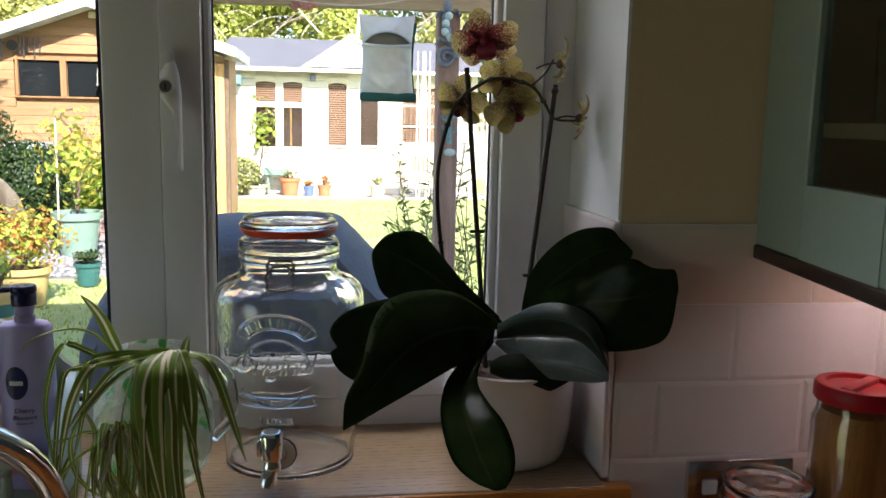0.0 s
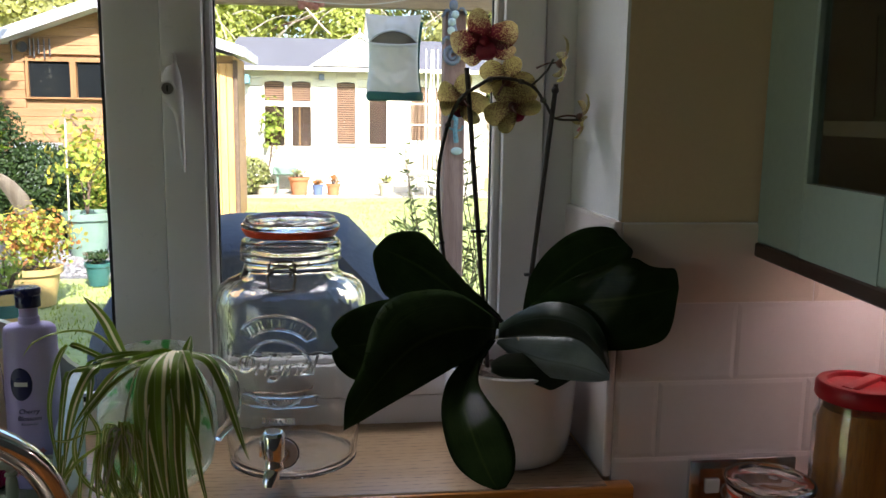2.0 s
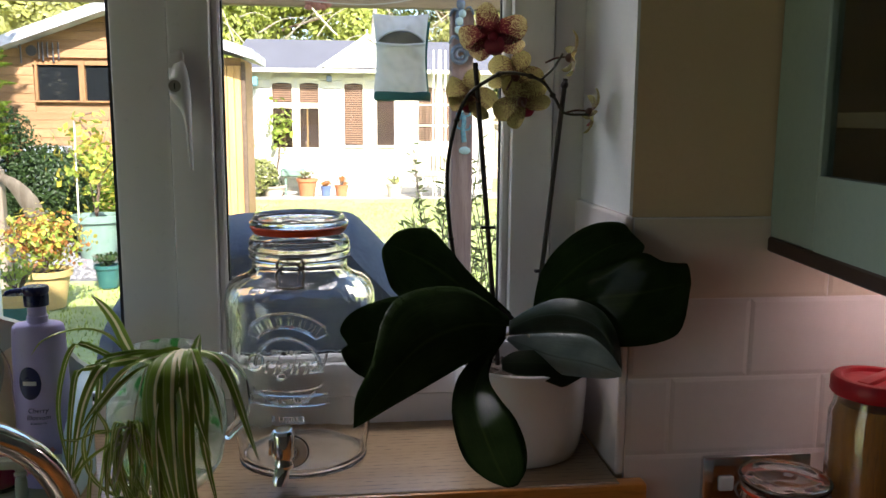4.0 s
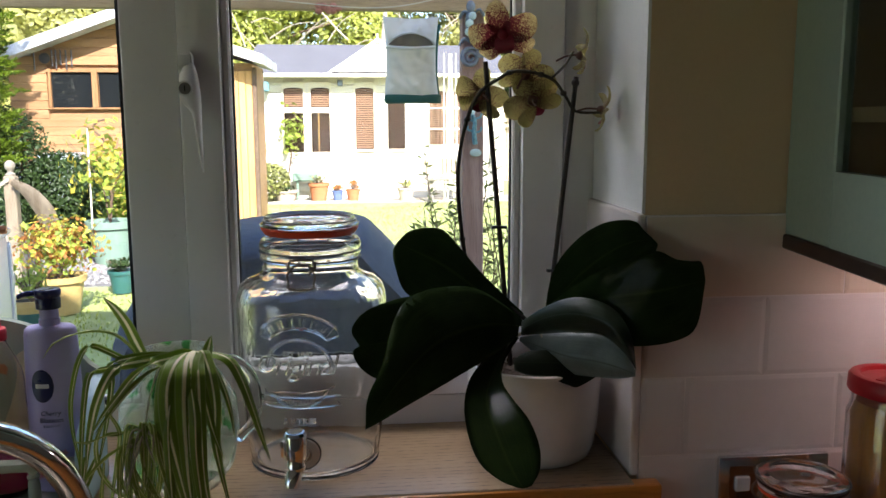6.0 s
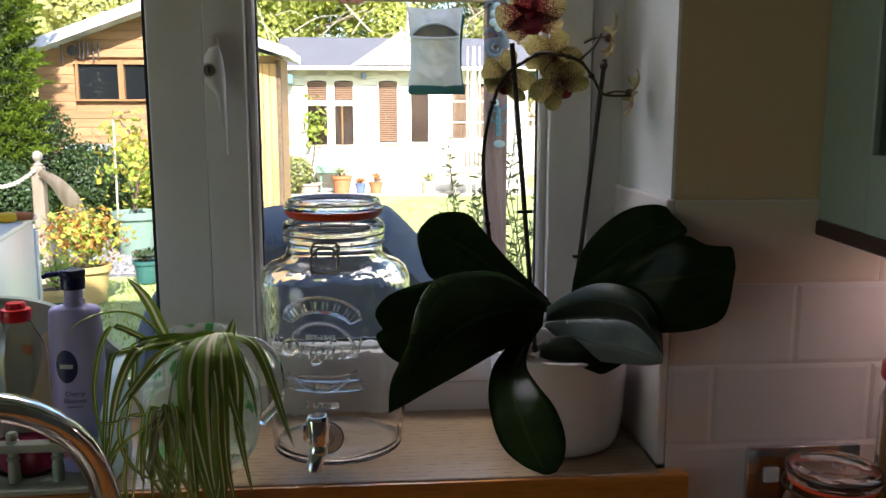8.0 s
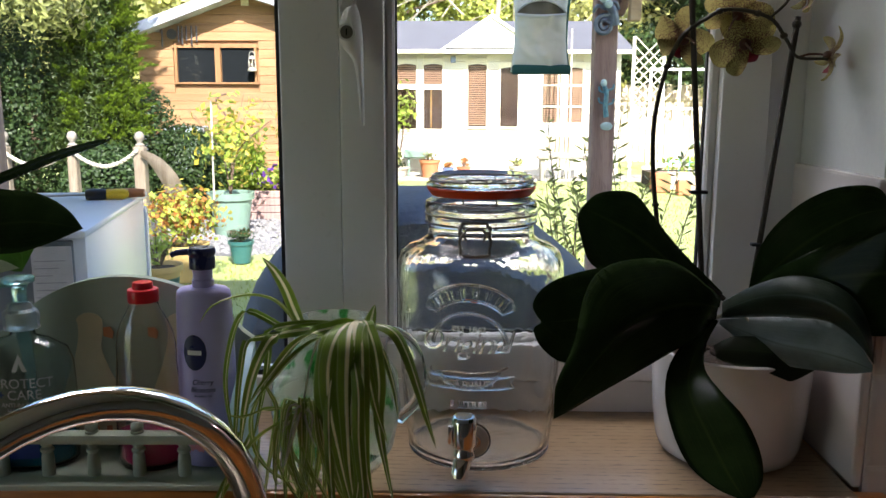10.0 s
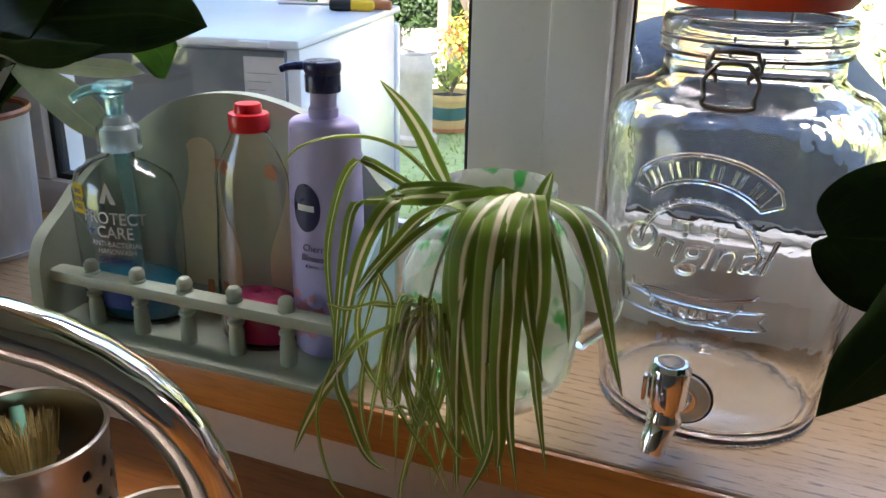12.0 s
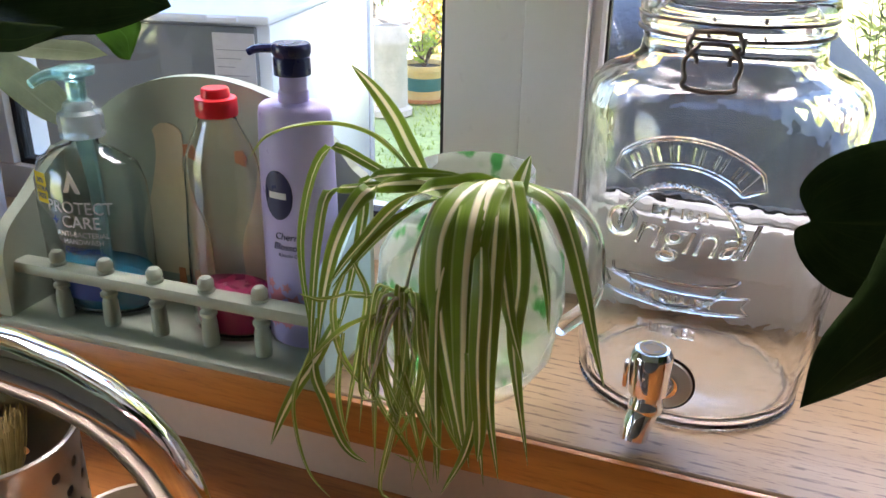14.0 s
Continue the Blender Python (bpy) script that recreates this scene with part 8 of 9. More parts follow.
for k, (a, b, c, d) in enumerate(openings):
    fm = bmesh.new()
    box(fm, a - 0.04, a, SY - 0.02, SY + 0.05, c - 0.04, d + 0.06)
    box(fm, b, b + 0.04, SY - 0.02, SY + 0.05, c - 0.04, d + 0.06)
    box(fm, a, b, SY - 0.02, SY + 0.05, c - 0.04, c)
    n = 10
    pts = [(a, d + 0.10), (b, d + 0.10)] + [(b + (a - b) * i / n, d - 0.05 + 0.05 * math.sin(math.pi * (0.15 + 0.7 * i / n))) for i in range(n + 1)]
    outline(pts, SY - 0.02, SY + 0.04, fm)
    if k < 2:
        box(fm, a, b, SY - 0.01, SY + 0.04, 1.68, 1.78)
    if k > 3:
        for zz in (1.35, 1.75):
            box(fm, a, b, SY - 0.01, SY + 0.02, zz, zz + 0.03)
    w = part("window", fm, M["cream_trim"], su, "tall arched cream window")
    part("pane", boxed(a, b, SY + 0.03, SY + 0.036, c, d), M["pane"], w)
    # Dark brown sheet in place of the dim room behind the pane.
    part("painted_dark_inside", boxed(a, b, SY + 0.043, SY + 0.048, c, d), M["brown_inside"], w)
    if k in (0, 1, 2, 4, 5):
        bl = bmesh.new()
        lo_z = 1.79 if k < 2 else c + 0.02
        zz = d - 0.03
        while zz > lo_z:
            box(bl, a + 0.012, b - 0.012, SY + 0.014, SY + 0.026, zz - 0.026, zz - 0.004)
            zz -= 0.042
        part("blind", bl, M["blind"], w, "brown slatted blind")
part("post", boxed(-0.63, -0.60, SY + 0.038, SY + 0.042, 0.95, 1.68), M["door_board"], su)
rf = bmesh.new()
vs = [(-2.05, SY - 0.3, 2.40), (3.2, SY - 0.3, 2.40), (3.0, SY + 1.6, 3.10), (-1.9, SY + 1.6, 3.10), (-2.05, SY + 3.2, 2.40), (3.2, SY + 3.2, 2.40)]
v = [rf.verts.new(q) for q in vs] + [rf.verts.new((q[0], q[1], q[2] - 0.05)) for q in vs]
for f in ((0, 1, 2, 3), (3, 2, 5, 4), (6, 9, 8, 7), (9, 10, 11, 8), (0, 3, 9, 6), (3, 4, 10, 9), (1, 7, 8, 2), (2, 8, 11, 5), (0, 6, 7, 1), (4, 5, 11, 10)):
    rf.faces.new([v[i] for i in f])
part("roof", rf, M["felt_grey"], su, "grey mineral felt roof")
part("fascia", boxed(-2.05, 3.2, SY - 0.33, SY - 0.30, 2.34, 2.41), M["cream_trim"], su, "cream fascia board")
gp = part("gable", outline([(-0.36, 2.44), (1.42, 2.44), (0.53, 3.0)], SY - 0.28, SY - 0.24), M["cream_board"], su, "white boarded gable")
for pts in ([(-0.42, 2.42), (-0.36, 2.42), (0.53, 2.99), (0.53, 3.06)], [(1.48, 2.42), (1.42, 2.42), (0.53, 2.99), (0.53, 3.06)]):
    part("barge_board", outline(pts, SY - 0.32, SY - 0.28), M["felt_white"], gp)
part("finial", tube([(0.53, SY - 0.3, 3.02), (0.53, SY - 0.3, 3.14)], 0.015, 6), M["felt_white"], gp)
lampb = bmesh.new()
box(lampb, -0.24, -0.14, SY - 0.14, SY - 0.02, 2.18, 2.30, 0.01)
tagged(part("wall_lamp", lampb, M["pewter"]), "small dark lamp on the summerhouse wall", "lamp")
bird = bmesh.new()
box(bird, -1.66, -1.52, SY - 0.25, SY - 0.02, 2.08, 2.26, 0.02)
tagged(part("bird_box", bird, M["turquoise"]), "turquoise bird box under the eaves", "bird box")
for x, lean in ((1.72, 0.02), (1.78, 0.06), (1.90, -0.03), (1.96, 0.0)):
    tagged(part("garden_pole", tube([(x, SY - 0.9, G), (x + lean, SY - 0.7, 2.75)], 0.014, 6), M["pale_cane"], smooth=True), "tall pale pole leaning at the summerhouse", "pole", "poles by the summerhouse")


# ---- pots and plants ----
def pot(name, at, r, h, material, label, band=None, leaves=None, size=0.06, leaf="bright", n=500, spread=1.2, tall=1.0, seed=1, saucer=False):
    """A round pot with a rim, soil and, where asked, a crown of leaves."""
    t = thing(name, at, label, "plant pot")
    part("pot", lathe([(0, 0), (r * 0.68, 0), (r * 0.9, h * 0.82), (r, h * 0.84), (r * 1.02, h), (r * 0.92, h), (r * 0.88, h * 0.86), (0, h * 0.86)], at, 32), M[material], t, smooth=True)
    if band:
        part("band", lathe([(r * 0.762, h * 0.30), (r * 0.772, h * 0.30), (r * 0.872, h * 0.66), (r * 0.862, h * 0.66)], at, 32, close=True), M[band], t, smooth=True)
    part("soil", lathe([(0, h * 0.9), (r * 0.9, h * 0.88), (r * 0.9, h * 0.87), (0, h * 0.87)], at, 20), M["soil"], t)
    if saucer:
        part("saucer", lathe([(0, 0.0), (r * 0.95, 0), (r * 1.05, 0.03), (r * 1.08, 0.03), (r, 0.0), (0, -0.004)], at, 28), M["terracotta"], t, smooth=True)
    if leaves:
        st = bmesh.new()
        rr = random.Random(seed)
        for k in range(9):
            a = rr.uniform(0, 6.28)
            tube([(at[0], at[1], at[2] + h * 0.85), (at[0] + math.cos(a) * r * 0.4, at[1] + math.sin(a) * r * 0.4, at[2] + h + leaves * 0.4), (at[0] + math.cos(a) * r * spread, at[1] + math.sin(a) * r * spread, at[2] + h + leaves * rr.uniform(0.6, 1.0))], 0.008, 5, 8, st, taper=0.3)
        part("stems", st, M["bark"], t)
        for i, m in enumerate(leaf.split("+")):
            cloud("foliage", [crown(seed + i, (at[0], at[1], at[2] + h + leaves * 0.5), (r * spread * tall, r * spread * tall, leaves * 0.55), n, size, shell=0.25)], M[m], t)
    return t


pot("tan_pot", (-2.24, 5.74, G), 0.20, 0.30, "tan_pot", "golden-red nandina shrub in a tan glazed pot", None, 0.44, 0.030, "golden+red_leaf+bright", 520, 1.65, 1.0, 3)
pot("banded_pot", (-2.20, 5.06, G), 0.17, 0.26, "tan_pot", "tan pot with a teal band on a saucer", "teal_band", 0.25, 0.03, "bright", 160, 0.9, 1.0, 5, True)
pot("teal_pot", (-1.98, 6.5, G), 0.115, 0.20, "teal_band", "small teal glazed pot of creeping leaves", None, 0.10, 0.03, "yew", 200, 1.1, 1.0, 6)
pot("jade_tub", (-2.50, 8.1, G), 0.25, 0.46, "green_pot", "large jade glazed tub holding a tall leafy plant", None, 1.10, 0.052, "bright+golden", 200, 1.9, 1.0, 8)
pot("bean_tub", (-1.95, 9.3, G), 0.24, 0.3, "grey_pot", "leafy climber in a stone tub", None, 1.3, 0.06, "bright+golden", 130, 1.6, 1.0, 9)
wp = thing("wooden_planter", (-2.35, 9.5, G), "slatted wooden planter with purple flowers", "planter")
for k in range(4):
    part("slat", boxed(-2.62, -2.02, 9.2, 9.24, G + 0.09 * k, G + 0.085 + 0.09 * k, 0.006), M["post"], wp)
    part("slat", boxed(-2.06, -2.02, 9.24, 9.7, G + 0.09 * k, G + 0.085 + 0.09 * k, 0.006), M["post"], wp)
part("box", boxed(-2.6, -2.06, 9.24, 9.7, G, G + 0.34), M["bark"], wp)
cloud("foliage", [crown(14, (-2.33, 9.45, G + 0.46), (0.34, 0.28, 0.2), 420, 0.05, shell=0.3)], M["bright"], wp)
cloud("flowers", [crown(15, (-2.30, 9.38, G + 0.52), (0.32, 0.26, 0.16), 60, 0.06, shell=0.6, long=1.0)], M["purple"], wp)
cn = thing("bamboo_cane", (-2.66, 8.0, G), "pale bamboo cane standing in the tub", "cane")
part("cane", tube([(-2.61, 7.86, G + 0.40), (-2.60, 7.86, 1.42)], 0.0085, 8), M["pale_cane"], cn, smooth=True)
part("cane_tip", tube([(-2.60, 7.86, 1.42), (-2.60, 7.86, 1.46)], 0.0100, 8), M["pale_bark"], cn, smooth=True)
pot("bowl_pot", (-1.25, 15.05, G), 0.24, 0.20, "grey_pot", "low stone bowl of plants on the patio", None, 0.10, 0.04, "yew", 80, 0.9, 1.0, 10)
pot("terracotta_pot", (-0.62, 15.0, G), 0.20, 0.34, "terracotta", "terracotta pot with sparse growth on the patio", None, 0.16, 0.04, "olive", 60, 0.9, 1.0, 11)
pot("blue_pot", (-0.27, 14.95, G), 0.11, 0.20, "blue_pot", "small blue and white glazed pot on the patio", None, 0.12, 0.04, "red_leaf", 60, 1.0, 1.0, 12)
pot("small_terracotta_pot", (0.02, 14.95, G), 0.14, 0.22, "terracotta", "small terracotta pot on the patio", None, 0.2, 0.04, "red_leaf", 60, 1.0, 1.0, 13)
trg = thing("green_trough", (-0.9, 15.2, G), "pale green trough on the patio", "trough")
part("trough", boxed(-1.12, -0.66, 15.15, 15.35, G + 0.36, G + 0.52, 0.02), M["green_pot"], trg)
for x in (-1.05, -0.75):
    part("leg", boxed(x, x + 0.04, 15.2, 15.3, G, G + 0.36), M["green_pot"], trg)
bn = thing("garden_bench", (2.0, 14.6, G), "weathered stone and timber bench on the patio", "bench")
part("seat", boxed(1.35, 2.4, 14.4, 14.75, G + 0.40, G + 0.46, 0.01), M["grey_wood"], bn)
part("back", boxed(1.35, 2.4, 14.72, 14.78, G + 0.50, G + 0.80, 0.01), M["fence_wood"], bn)
for x in (1.42, 2.28):
    part("leg", boxed(x, x + 0.08, 14.45, 14.7, G, G + 0.40), M["grey_wood"], bn)
pot("stone_pot", (1.0, 14.7, G), 0.16, 0.26, "grey_pot", "pale stone pot on the patio", None, 0.14, 0.04, "olive", 70, 1.0, 1.0, 17)
bsh = thing("box_bush", (-1.50, 15.0, G), "round clipped variegated box bush", "bush")
part("trunk", tube([(-1.5, 15.0, G), (-1.5, 15.0, G + 0.3)], 0.03, 8), M["bark"], bsh)
cloud("foliage", [crown(18, (-1.50, 15.0, G + 0.40), (0.36, 0.34, 0.36), 1500, 0.045, shell=0.75)], M["olive"], bsh)
cl = thing("wall_climber", (-1.15, 15.3, G), "yellow-green climber on the summerhouse front", "climber")
part("stem", tube([(-1.3, 15.35, G), (-1.15, 15.35, 0.8), (-1.05, 15.35, 1.7)], 0.015, 6, 14), M["bark"], cl)
cloud("foliage", [crown(19, (-1.12, 15.3, 1.3), (0.30, 0.12, 0.55), 120, 0.075, shell=0.2), crown(20, (-1.72, 15.3, 1.0), (0.16, 0.1, 0.4), 60, 0.06, shell=0.2)], M["bright"], cl)

cb = thing("chimney_pot", (-2.25, 4.55, G), "weathered pale stone urn", "urn")
part("body", lathe([(0, 0), (0.15, 0), (0.15, 0.04), (0.12, 0.06), (0.115, 0.42), (0.13, 0.46), (0.13, 0.50), (0.115, 0.52), (0.10, 0.58), (0.07, 0.58), (0.07, 0.3), (0, 0.3)], (-2.25, 4.58, G), 32), M["grey_pot"], cb, smooth=True)

# ---- rope fence ----
rp = thing("rope_fence", (-2.8, 6.5, G), "limewashed posts with ball finials joined by bleached rope", "rope fence")
for x, y, w in ((-3.44, 6.5, 0.041), (-2.84, 6.5, 0.049), (-4.05, 6.5, 0.041)):
    pp = part("post", boxed(x - w, x + w, y - w, y + w, G, 1.06, 0.01, 1), M["pale_post"], rp)
    part("finial", lathe([(0, 1.06), (0.038, 1.06), (0.042, 1.075), (0.022, 1.092), (0.024, 1.105), (0.038, 1.122), (0.043, 1.148), (0.036, 1.174), (0.020, 1.190), (0, 1.195)], (x, y, 0.0), 20), M["grey_wood"], pp, "turned ball finial", True)
for a, b in (((-4.05, 6.5), (-3.44, 6.5)), ((-3.44, 6.5), (-2.84, 6.5))):
    pts = [(a[0] + (b[0] - a[0]) * t, 6.44, 1.03 - 0.14 * math.sin(math.pi * t)) for t in (0, 0.25, 0.5, 0.75, 1)]
    c = spline(pts, 40)
    bm = bmesh.new()
    for ph in (0, 2.09, 4.19):
        tube([q + Vector((0, 0.010 * math.cos(i * 0.9 + ph), 0.010 * math.sin(i * 0.9 + ph))) for i, q in enumerate(c)], 0.010, 6, bm=bm)
    part("rope", bm, M["rope"], rp, "twisted rope", True)
fs = blade([(-2.80, 6.40, 1.02), (-2.66, 6.36, 0.93), (-2.55, 6.36, 0.78), (-2.50, 6.36, 0.66), (-2.38, 6.36, 0.58)], 0.16, (0.75, 0.0, 0.65), 20, 8, 0.0, "leaf", curl=-0.03, thick=0.02)
tagged(part("driftwood_ornament", fs, M["pale_post"], smooth=True), "pale curved driftwood ornament hung on the post", "ornament")
dk = thing("timber_edging", (-3.2, 6.9, G), "weathered sleepers edging the border", "edging")
part("sleeper", boxed(-6.0, -2.95, 7.2, 7.4, G, G + 0.22, 0.01), M["grey_wood"], dk)
part("sleeper", boxed(-6.0, -3.1, 7.4, 7.6, G + 0.2, G + 0.4, 0.01), M["grey_wood"], dk)
tagged(part("water_butt", lathe([(0, 0), (0.30, 0), (0.36, 0.8), (0.38, 0.82), (0.38, 0.88), (0.2, 0.96), (0, 0.98)], (-5.3, 7.6, G), 32), M["tin"], smooth=True), "grey-blue water butt with a lid", "water butt")


# ---- trees, hedges, distance ----
def tree(name, at, height, label, trunk_r, clouds, leaf, size, bark="bark", seed=1, limbs=7, category="tree", long=1.6):
    t = thing(name, at, label, category)
    rr = random.Random(seed)
    tb = tube([at, (at[0] + rr.uniform(-0.1, 0.1), at[1], at[2] + height * 0.5), (at[0] + rr.uniform(-0.2, 0.2), at[1], at[2] + height * 0.95)], trunk_r, 10, 14, taper=0.25)
    for k in range(limbs):
        z = at[2] + height * rr.uniform(0.25, 0.85)
        a = rr.uniform(0, 6.28)
        ln = height * rr.uniform(0.12, 0.28)
        tube([(at[0], at[1], z), (at[0] + math.cos(a) * ln * 0.5, at[1] + math.sin(a) * ln * 0.5, z + ln * 0.35), (at[0] + math.cos(a) * ln, at[1] + math.sin(a) * ln, z + ln * 0.5)], trunk_r * 0.35, 6, 8, tb, taper=0.3)
    part("trunk", tb, M[bark], t, smooth=True)
    cloud("crown", [crown(seed * 31 + i, c, r, n, size, shell=s, long=long) for i, (c, r, n, s) in enumerate(clouds)], M[leaf], t)
    return t


def plumes(seed, x, y, z0, z1, r, count, leaves, size):
    """Feathery upswept sprays round the sunny side of a column of foliage."""
    rr, verts, faces = random.Random(seed), [], []
    for _ in range(count):
        a = rr.uniform(-1.75, 0.75)
        base = Vector((x + r * 0.62 * math.cos(a), y + r * 0.62 * math.sin(a), rr.uniform(z0, z1)))
        way = Vector((math.cos(a) * rr.uniform(0.5, 1.0), math.sin(a) * rr.uniform(0.5, 1.0), rr.uniform(0.2, 1.0))).normalized()
        long = rr.uniform(0.20, 0.38)
        for _ in range(leaves):
            f = rr.random() ** 0.8
            q = base + way * long * f + Vector((rr.gauss(0, 1), rr.gauss(0, 1), rr.gauss(0, 1))) * 0.042 * (1.05 - f) + Vector((0, 0, -0.06 * f * f))
            d = (way + Vector((rr.gauss(0, 1), rr.gauss(0, 1), rr.gauss(0, 1))) * 0.45).normalized() * size * rr.uniform(1.2, 2.4)
            w = d.orthogonal().normalized() * size * 0.4
            w.rotate(Matrix.Rotation(rr.uniform(0, 6.3), 3, d.normalized()))
            k = len(verts)
            verts += [q - d * 0.5, q + w, q + d * 0.5, q - w]
            faces.append((k, k + 1, k + 2, k + 3))
    return verts, faces


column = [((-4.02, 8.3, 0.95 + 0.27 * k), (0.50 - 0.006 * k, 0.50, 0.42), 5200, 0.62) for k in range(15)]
cyp = tree("cypress", (-4.05, 8.3, G), 4.6, "tall conifer beside the cabin, inner shade painted dark, yellow-green sprays", 0.09, column, "conifer_dark", 0.018, seed=2, limbs=0, long=3.2)
# Lighter green on the sunny side only, painting the lit edge of the tree.
cloud("sprays", [plumes(8, -4.02, 8.3, 1.0, 4.6, 0.56, 330, 130, 0.017)], M["conifer"], cyp, "yellow-green feathery sprays, the sunlit side painted lighter")
tree("olive_tree", (-4.6, 7.5, G), 3.6, "grey-green shrub tree with pale blossom", 0.07, [((-4.05, 7.5, 2.36), (0.50, 0.5, 0.34), 850, 0.30), ((-4.85, 7.5, 2.5), (0.75, 0.6, 0.6), 1300, 0.30), ((-4.4, 7.4, 3.1), (0.9, 0.7, 0.55), 1700, 0.30)], "olive", 0.036, "pale_bark", 3, 0, long=2.6)
# The yew at (-4.95, 8.3) is added to fill a shaded gap with dark.
for k, (x, y, rx, rz, m) in enumerate(((-5.3, 9.0, 1.1, 1.6, "yew"), (-3.3, 9.2, 0.55, 0.62, "yew"), (-2.95, 9.6, 0.45, 0.58, "conifer"), (-3.9, 8.9, 0.6, 0.9, "yew"), (-6.4, 9.5, 1.3, 2.2, "yew"), (-3.75, 7.9, 0.5, 0.5, "yew"), (-4.95, 8.3, 0.75, 1.15, "yew"), (-4.75, 8.4, 0.7, 2.0, "yew"))):
    b = thing("evergreen_bush", (x, y, G), "dense dark evergreen bush in the border" if m == "yew" else "dense golden conifer bush in the border", "bush", "border bushes")
    part("trunk", tube([(x, y, G), (x, y, G + rz * 0.7)], 0.04, 6), M["bark"], b)
    cloud("foliage", [crown(40 + k, (x, y, G + rz * 0.85), (rx, rx, rz), 11000, 0.030, shell=0.72)], M[m], b)
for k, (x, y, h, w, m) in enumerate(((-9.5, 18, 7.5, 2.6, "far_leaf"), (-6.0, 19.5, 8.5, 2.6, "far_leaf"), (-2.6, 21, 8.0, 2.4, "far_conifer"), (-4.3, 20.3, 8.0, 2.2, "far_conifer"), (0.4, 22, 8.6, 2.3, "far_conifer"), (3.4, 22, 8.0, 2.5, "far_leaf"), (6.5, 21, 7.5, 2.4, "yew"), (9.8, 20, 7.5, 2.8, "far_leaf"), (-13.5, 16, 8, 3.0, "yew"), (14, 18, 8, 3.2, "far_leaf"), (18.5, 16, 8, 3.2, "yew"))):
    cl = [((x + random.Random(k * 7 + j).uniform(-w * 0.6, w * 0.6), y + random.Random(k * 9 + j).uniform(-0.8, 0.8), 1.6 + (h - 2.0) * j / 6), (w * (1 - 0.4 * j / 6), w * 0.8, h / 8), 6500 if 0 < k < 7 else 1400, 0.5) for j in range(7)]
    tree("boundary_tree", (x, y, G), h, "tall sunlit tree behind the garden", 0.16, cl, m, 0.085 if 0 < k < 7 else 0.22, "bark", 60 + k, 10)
tw = bmesh.new()
rnd = random.Random(77)
for k in range(46):
    q = Vector((rnd.uniform(-3.5, 4.0), rnd.uniform(17.6, 19.0), rnd.uniform(2.2, 5.2)))
    d = Vector((rnd.uniform(-1, 1), rnd.uniform(-0.2, 0.2), rnd.uniform(-0.5, 0.9))).normalized() * rnd.uniform(0.6, 1.6)
    tube([q, q + d * 0.5 + Vector((0, 0, 0.12)), q + d], 0.016, 4, 6, tw, cap=False, taper=0.3)
bt = thing("bare_tree", (0.8, 18.3, G), "bare pale-twigged tree behind the summerhouse", "tree")
part("trunk", tube([(0.8, 18.3, G), (0.7, 18.3, 2.5), (0.9, 18.3, 5.0)], 0.10, 8, 12, taper=0.3), M["pale_bark"], bt, smooth=True)
part("twigs", tw, M["twig"], bt, "tangle of bare twigs")
part("bough", tube([(-0.6, 12.5, 3.4), (-0.15, 12.4, 2.9), (0.0, 12.3, 2.75)], 0.015, 5, 8), M["twig"], bt)

# ---- fence, trellis and vegetable bed on the far side ----
fe = thing("boundary_fence", (5.5, 16, G), "pale boarded garden fence", "fence")
for k in range(56):
    y = 19.6
    x = 3.2 + 0.15 * k
    part("slat", boxed(x, x + 0.138, y, y + 0.02, G, 1.85 + 0.01 * (k % 3), 0.004), M["fence_wood"], fe)
part("rail", boxed(3.2, 11.6, y - 0.05, y, 1.5, 1.58), M["fence_wood"], fe)
tr = thing("trellis", (3.5, 14.5, G), "pale diamond trellis panel", "trellis")
for k in range(11):
    for s in (-1, 1):
        z = 0.4 + 0.17 * k
        part("lath", tube([(3.05, 14.5 + 0.01 * s, z if s > 0 else z + 0.5), (3.55, 14.5 + 0.01 * s, z + 0.5 if s > 0 else z)], 0.012, 4), M["pale_cane"], tr)
for x in (3.03, 3.57):
    part("upright", boxed(x - 0.025, x + 0.025, 14.47, 14.53, G, 2.6), M["pale_cane"], tr)
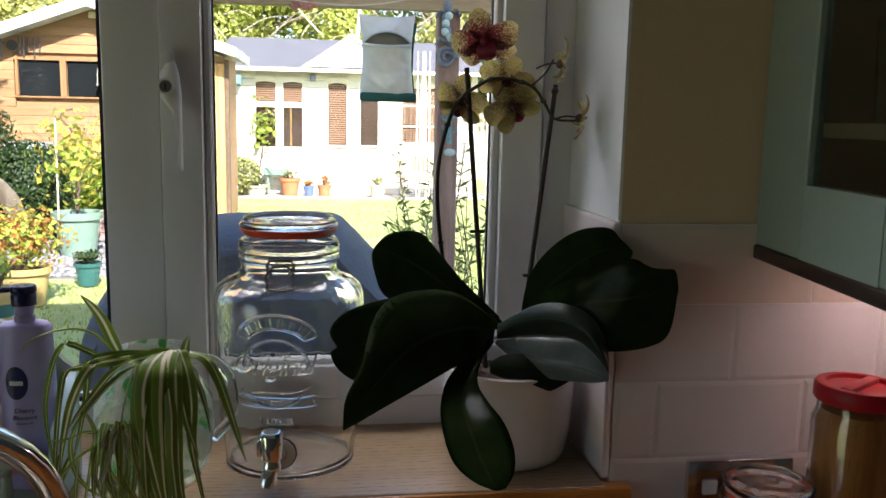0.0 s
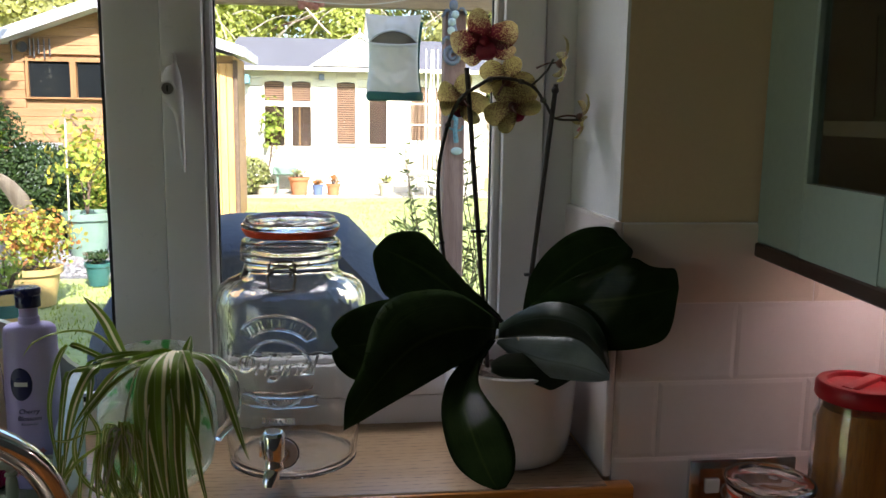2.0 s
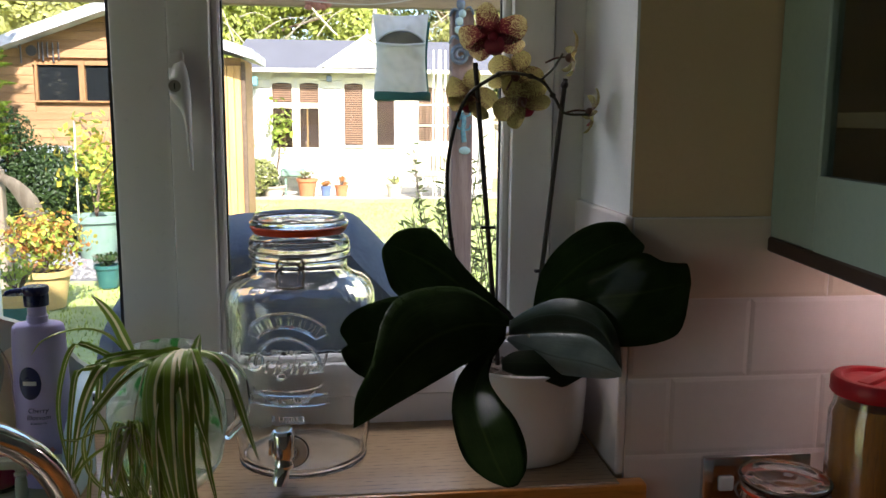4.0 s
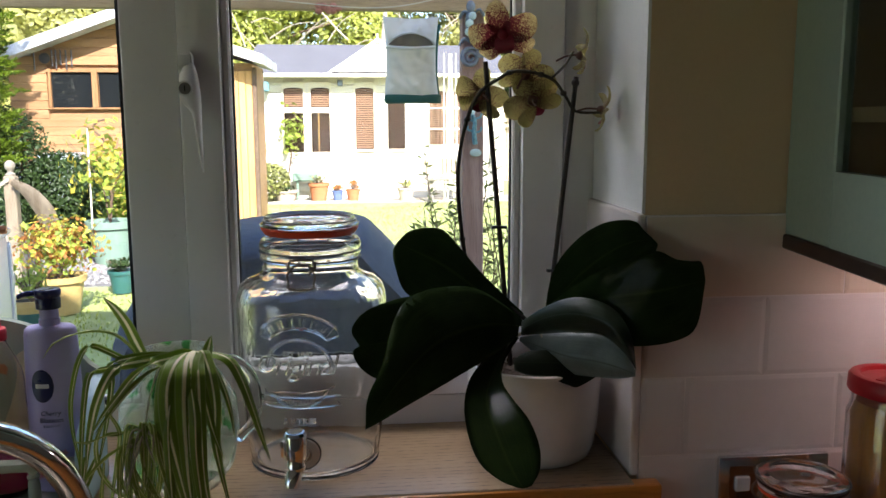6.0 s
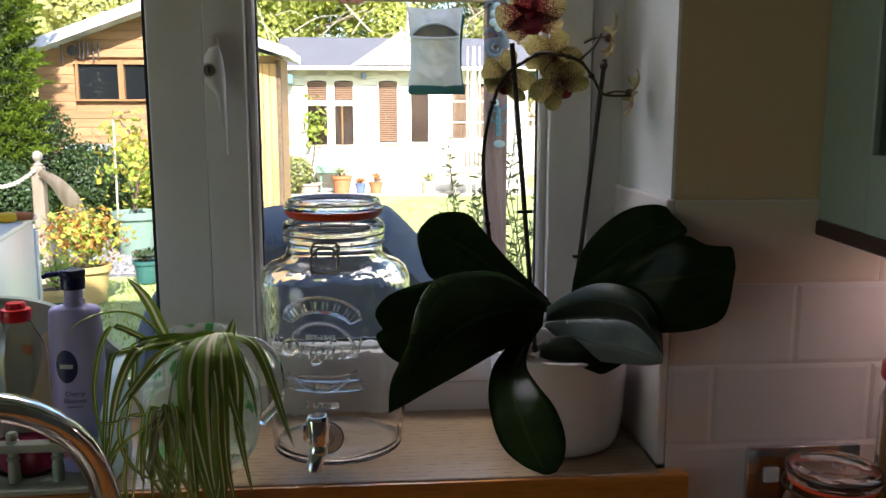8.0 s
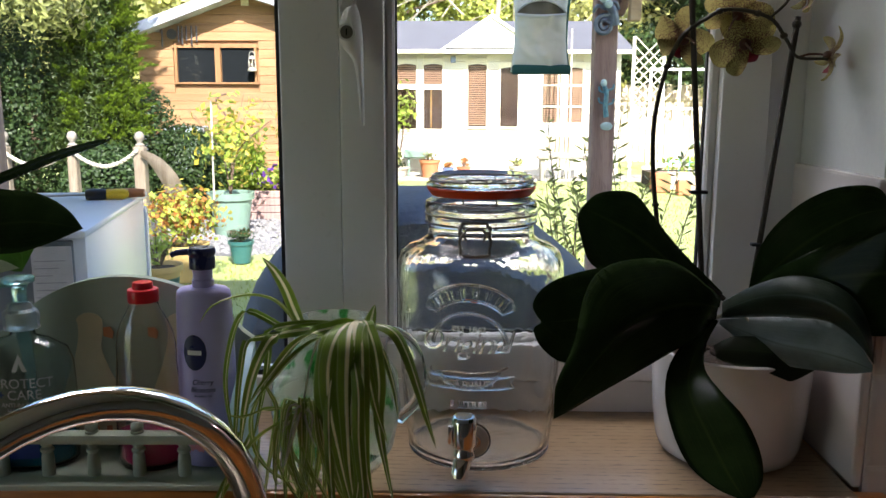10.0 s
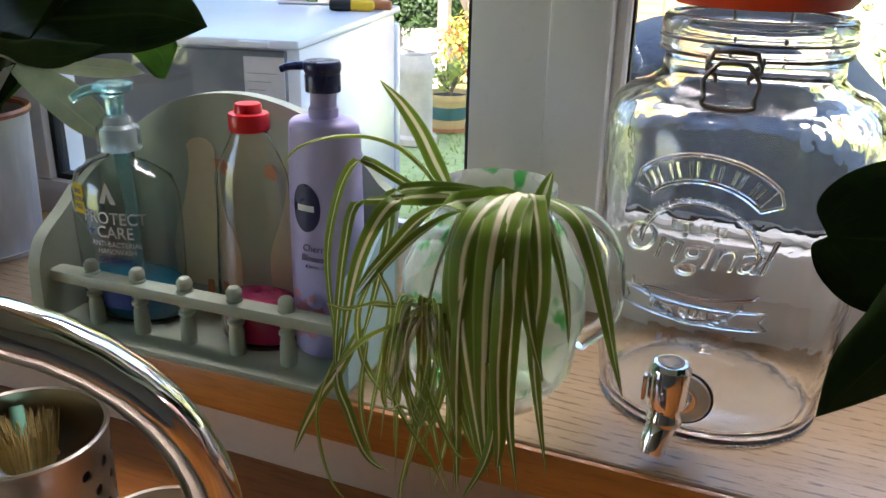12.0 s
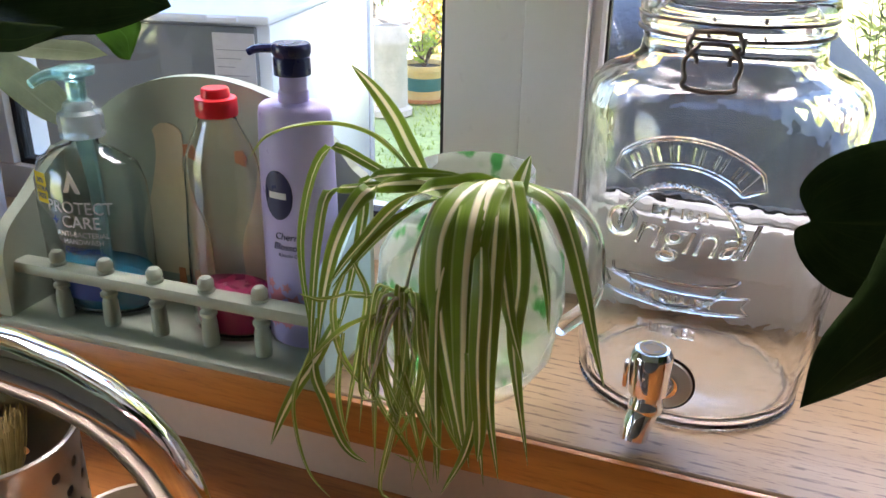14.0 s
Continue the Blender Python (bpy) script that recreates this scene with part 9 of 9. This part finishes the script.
gh = thing("glasshouse", (4.8, 17.0, G), "pale aluminium greenhouse frame", "greenhouse")
for x in (3.9, 4.5, 5.1, 5.7, 6.3):
    part("bar", boxed(x - 0.025, x + 0.025, 17.0, 17.05, G, 2.1), M["felt_white"], gh)
for z in (0.6, 1.3, 2.1):
    part("bar", boxed(3.9, 6.3, 16.98, 17.0, z, z + 0.05), M["felt_white"], gh)
rb = thing("vegetable_bed", (4.4, 13.5, G), "raised vegetable bed with green netting", "raised bed")
part("board", boxed(3.2, 6.0, 13.0, 13.06, G, G + 0.30, 0.01), M["fence_wood"], rb)
part("board", boxed(3.2, 6.0, 14.2, 14.26, G, G + 0.30, 0.01), M["fence_wood"], rb)
part("soil", boxed(3.2, 6.0, 13.06, 14.2, G, G + 0.24), M["soil"], rb)
cloud("seedlings", [crown(90, (4.5, 13.6, G + 0.38), (1.3, 0.5, 0.18), 700, 0.06, shell=0.2)], M["bright"], rb)
for k in range(16):
    part("net_cord", tube([(3.4 + 0.17 * k, 13.1, G + 0.3), (3.4 + 0.17 * k, 13.1, G + 0.75)], 0.006, 4), M["netting"], rb)
for z in (0.45, 0.6, 0.75):
    part("net_cord", tube([(3.4, 13.1, G + z), (5.95, 13.1, G + z)], 0.006, 4), M["netting"], rb)
for x, y, s in ((3.05, 12.6, 0.28), (3.35, 12.2, 0.20)):
    tagged(part("brick_planter", boxed(x, x + s, y, y + s, G, G + s * 1.1, 0.01), M["terracotta"]), "square brick-red planter by the bed", "planter")
pick = thing("picket_edging", (4.5, 15.4, G), "low white picket edging", "edging")
for k in range(22):
    x = 3.7 + 0.13 * k
    part("picket", boxed(x, x + 0.07, 15.4, 15.42, G, G + 0.38, 0.01), M["felt_white"], pick)
part("rail", boxed(3.7, 6.6, 15.42, 15.44, G + 0.22, G + 0.27), M["felt_white"], pick)
for x in (-12, 12):
    tagged(struct("hedge_bank", boxed(x - 0.3, x + 0.3, 3, 19, G, 2.4, 0.1), M["yew"], "tall clipped boundary hedge", "hedge"))
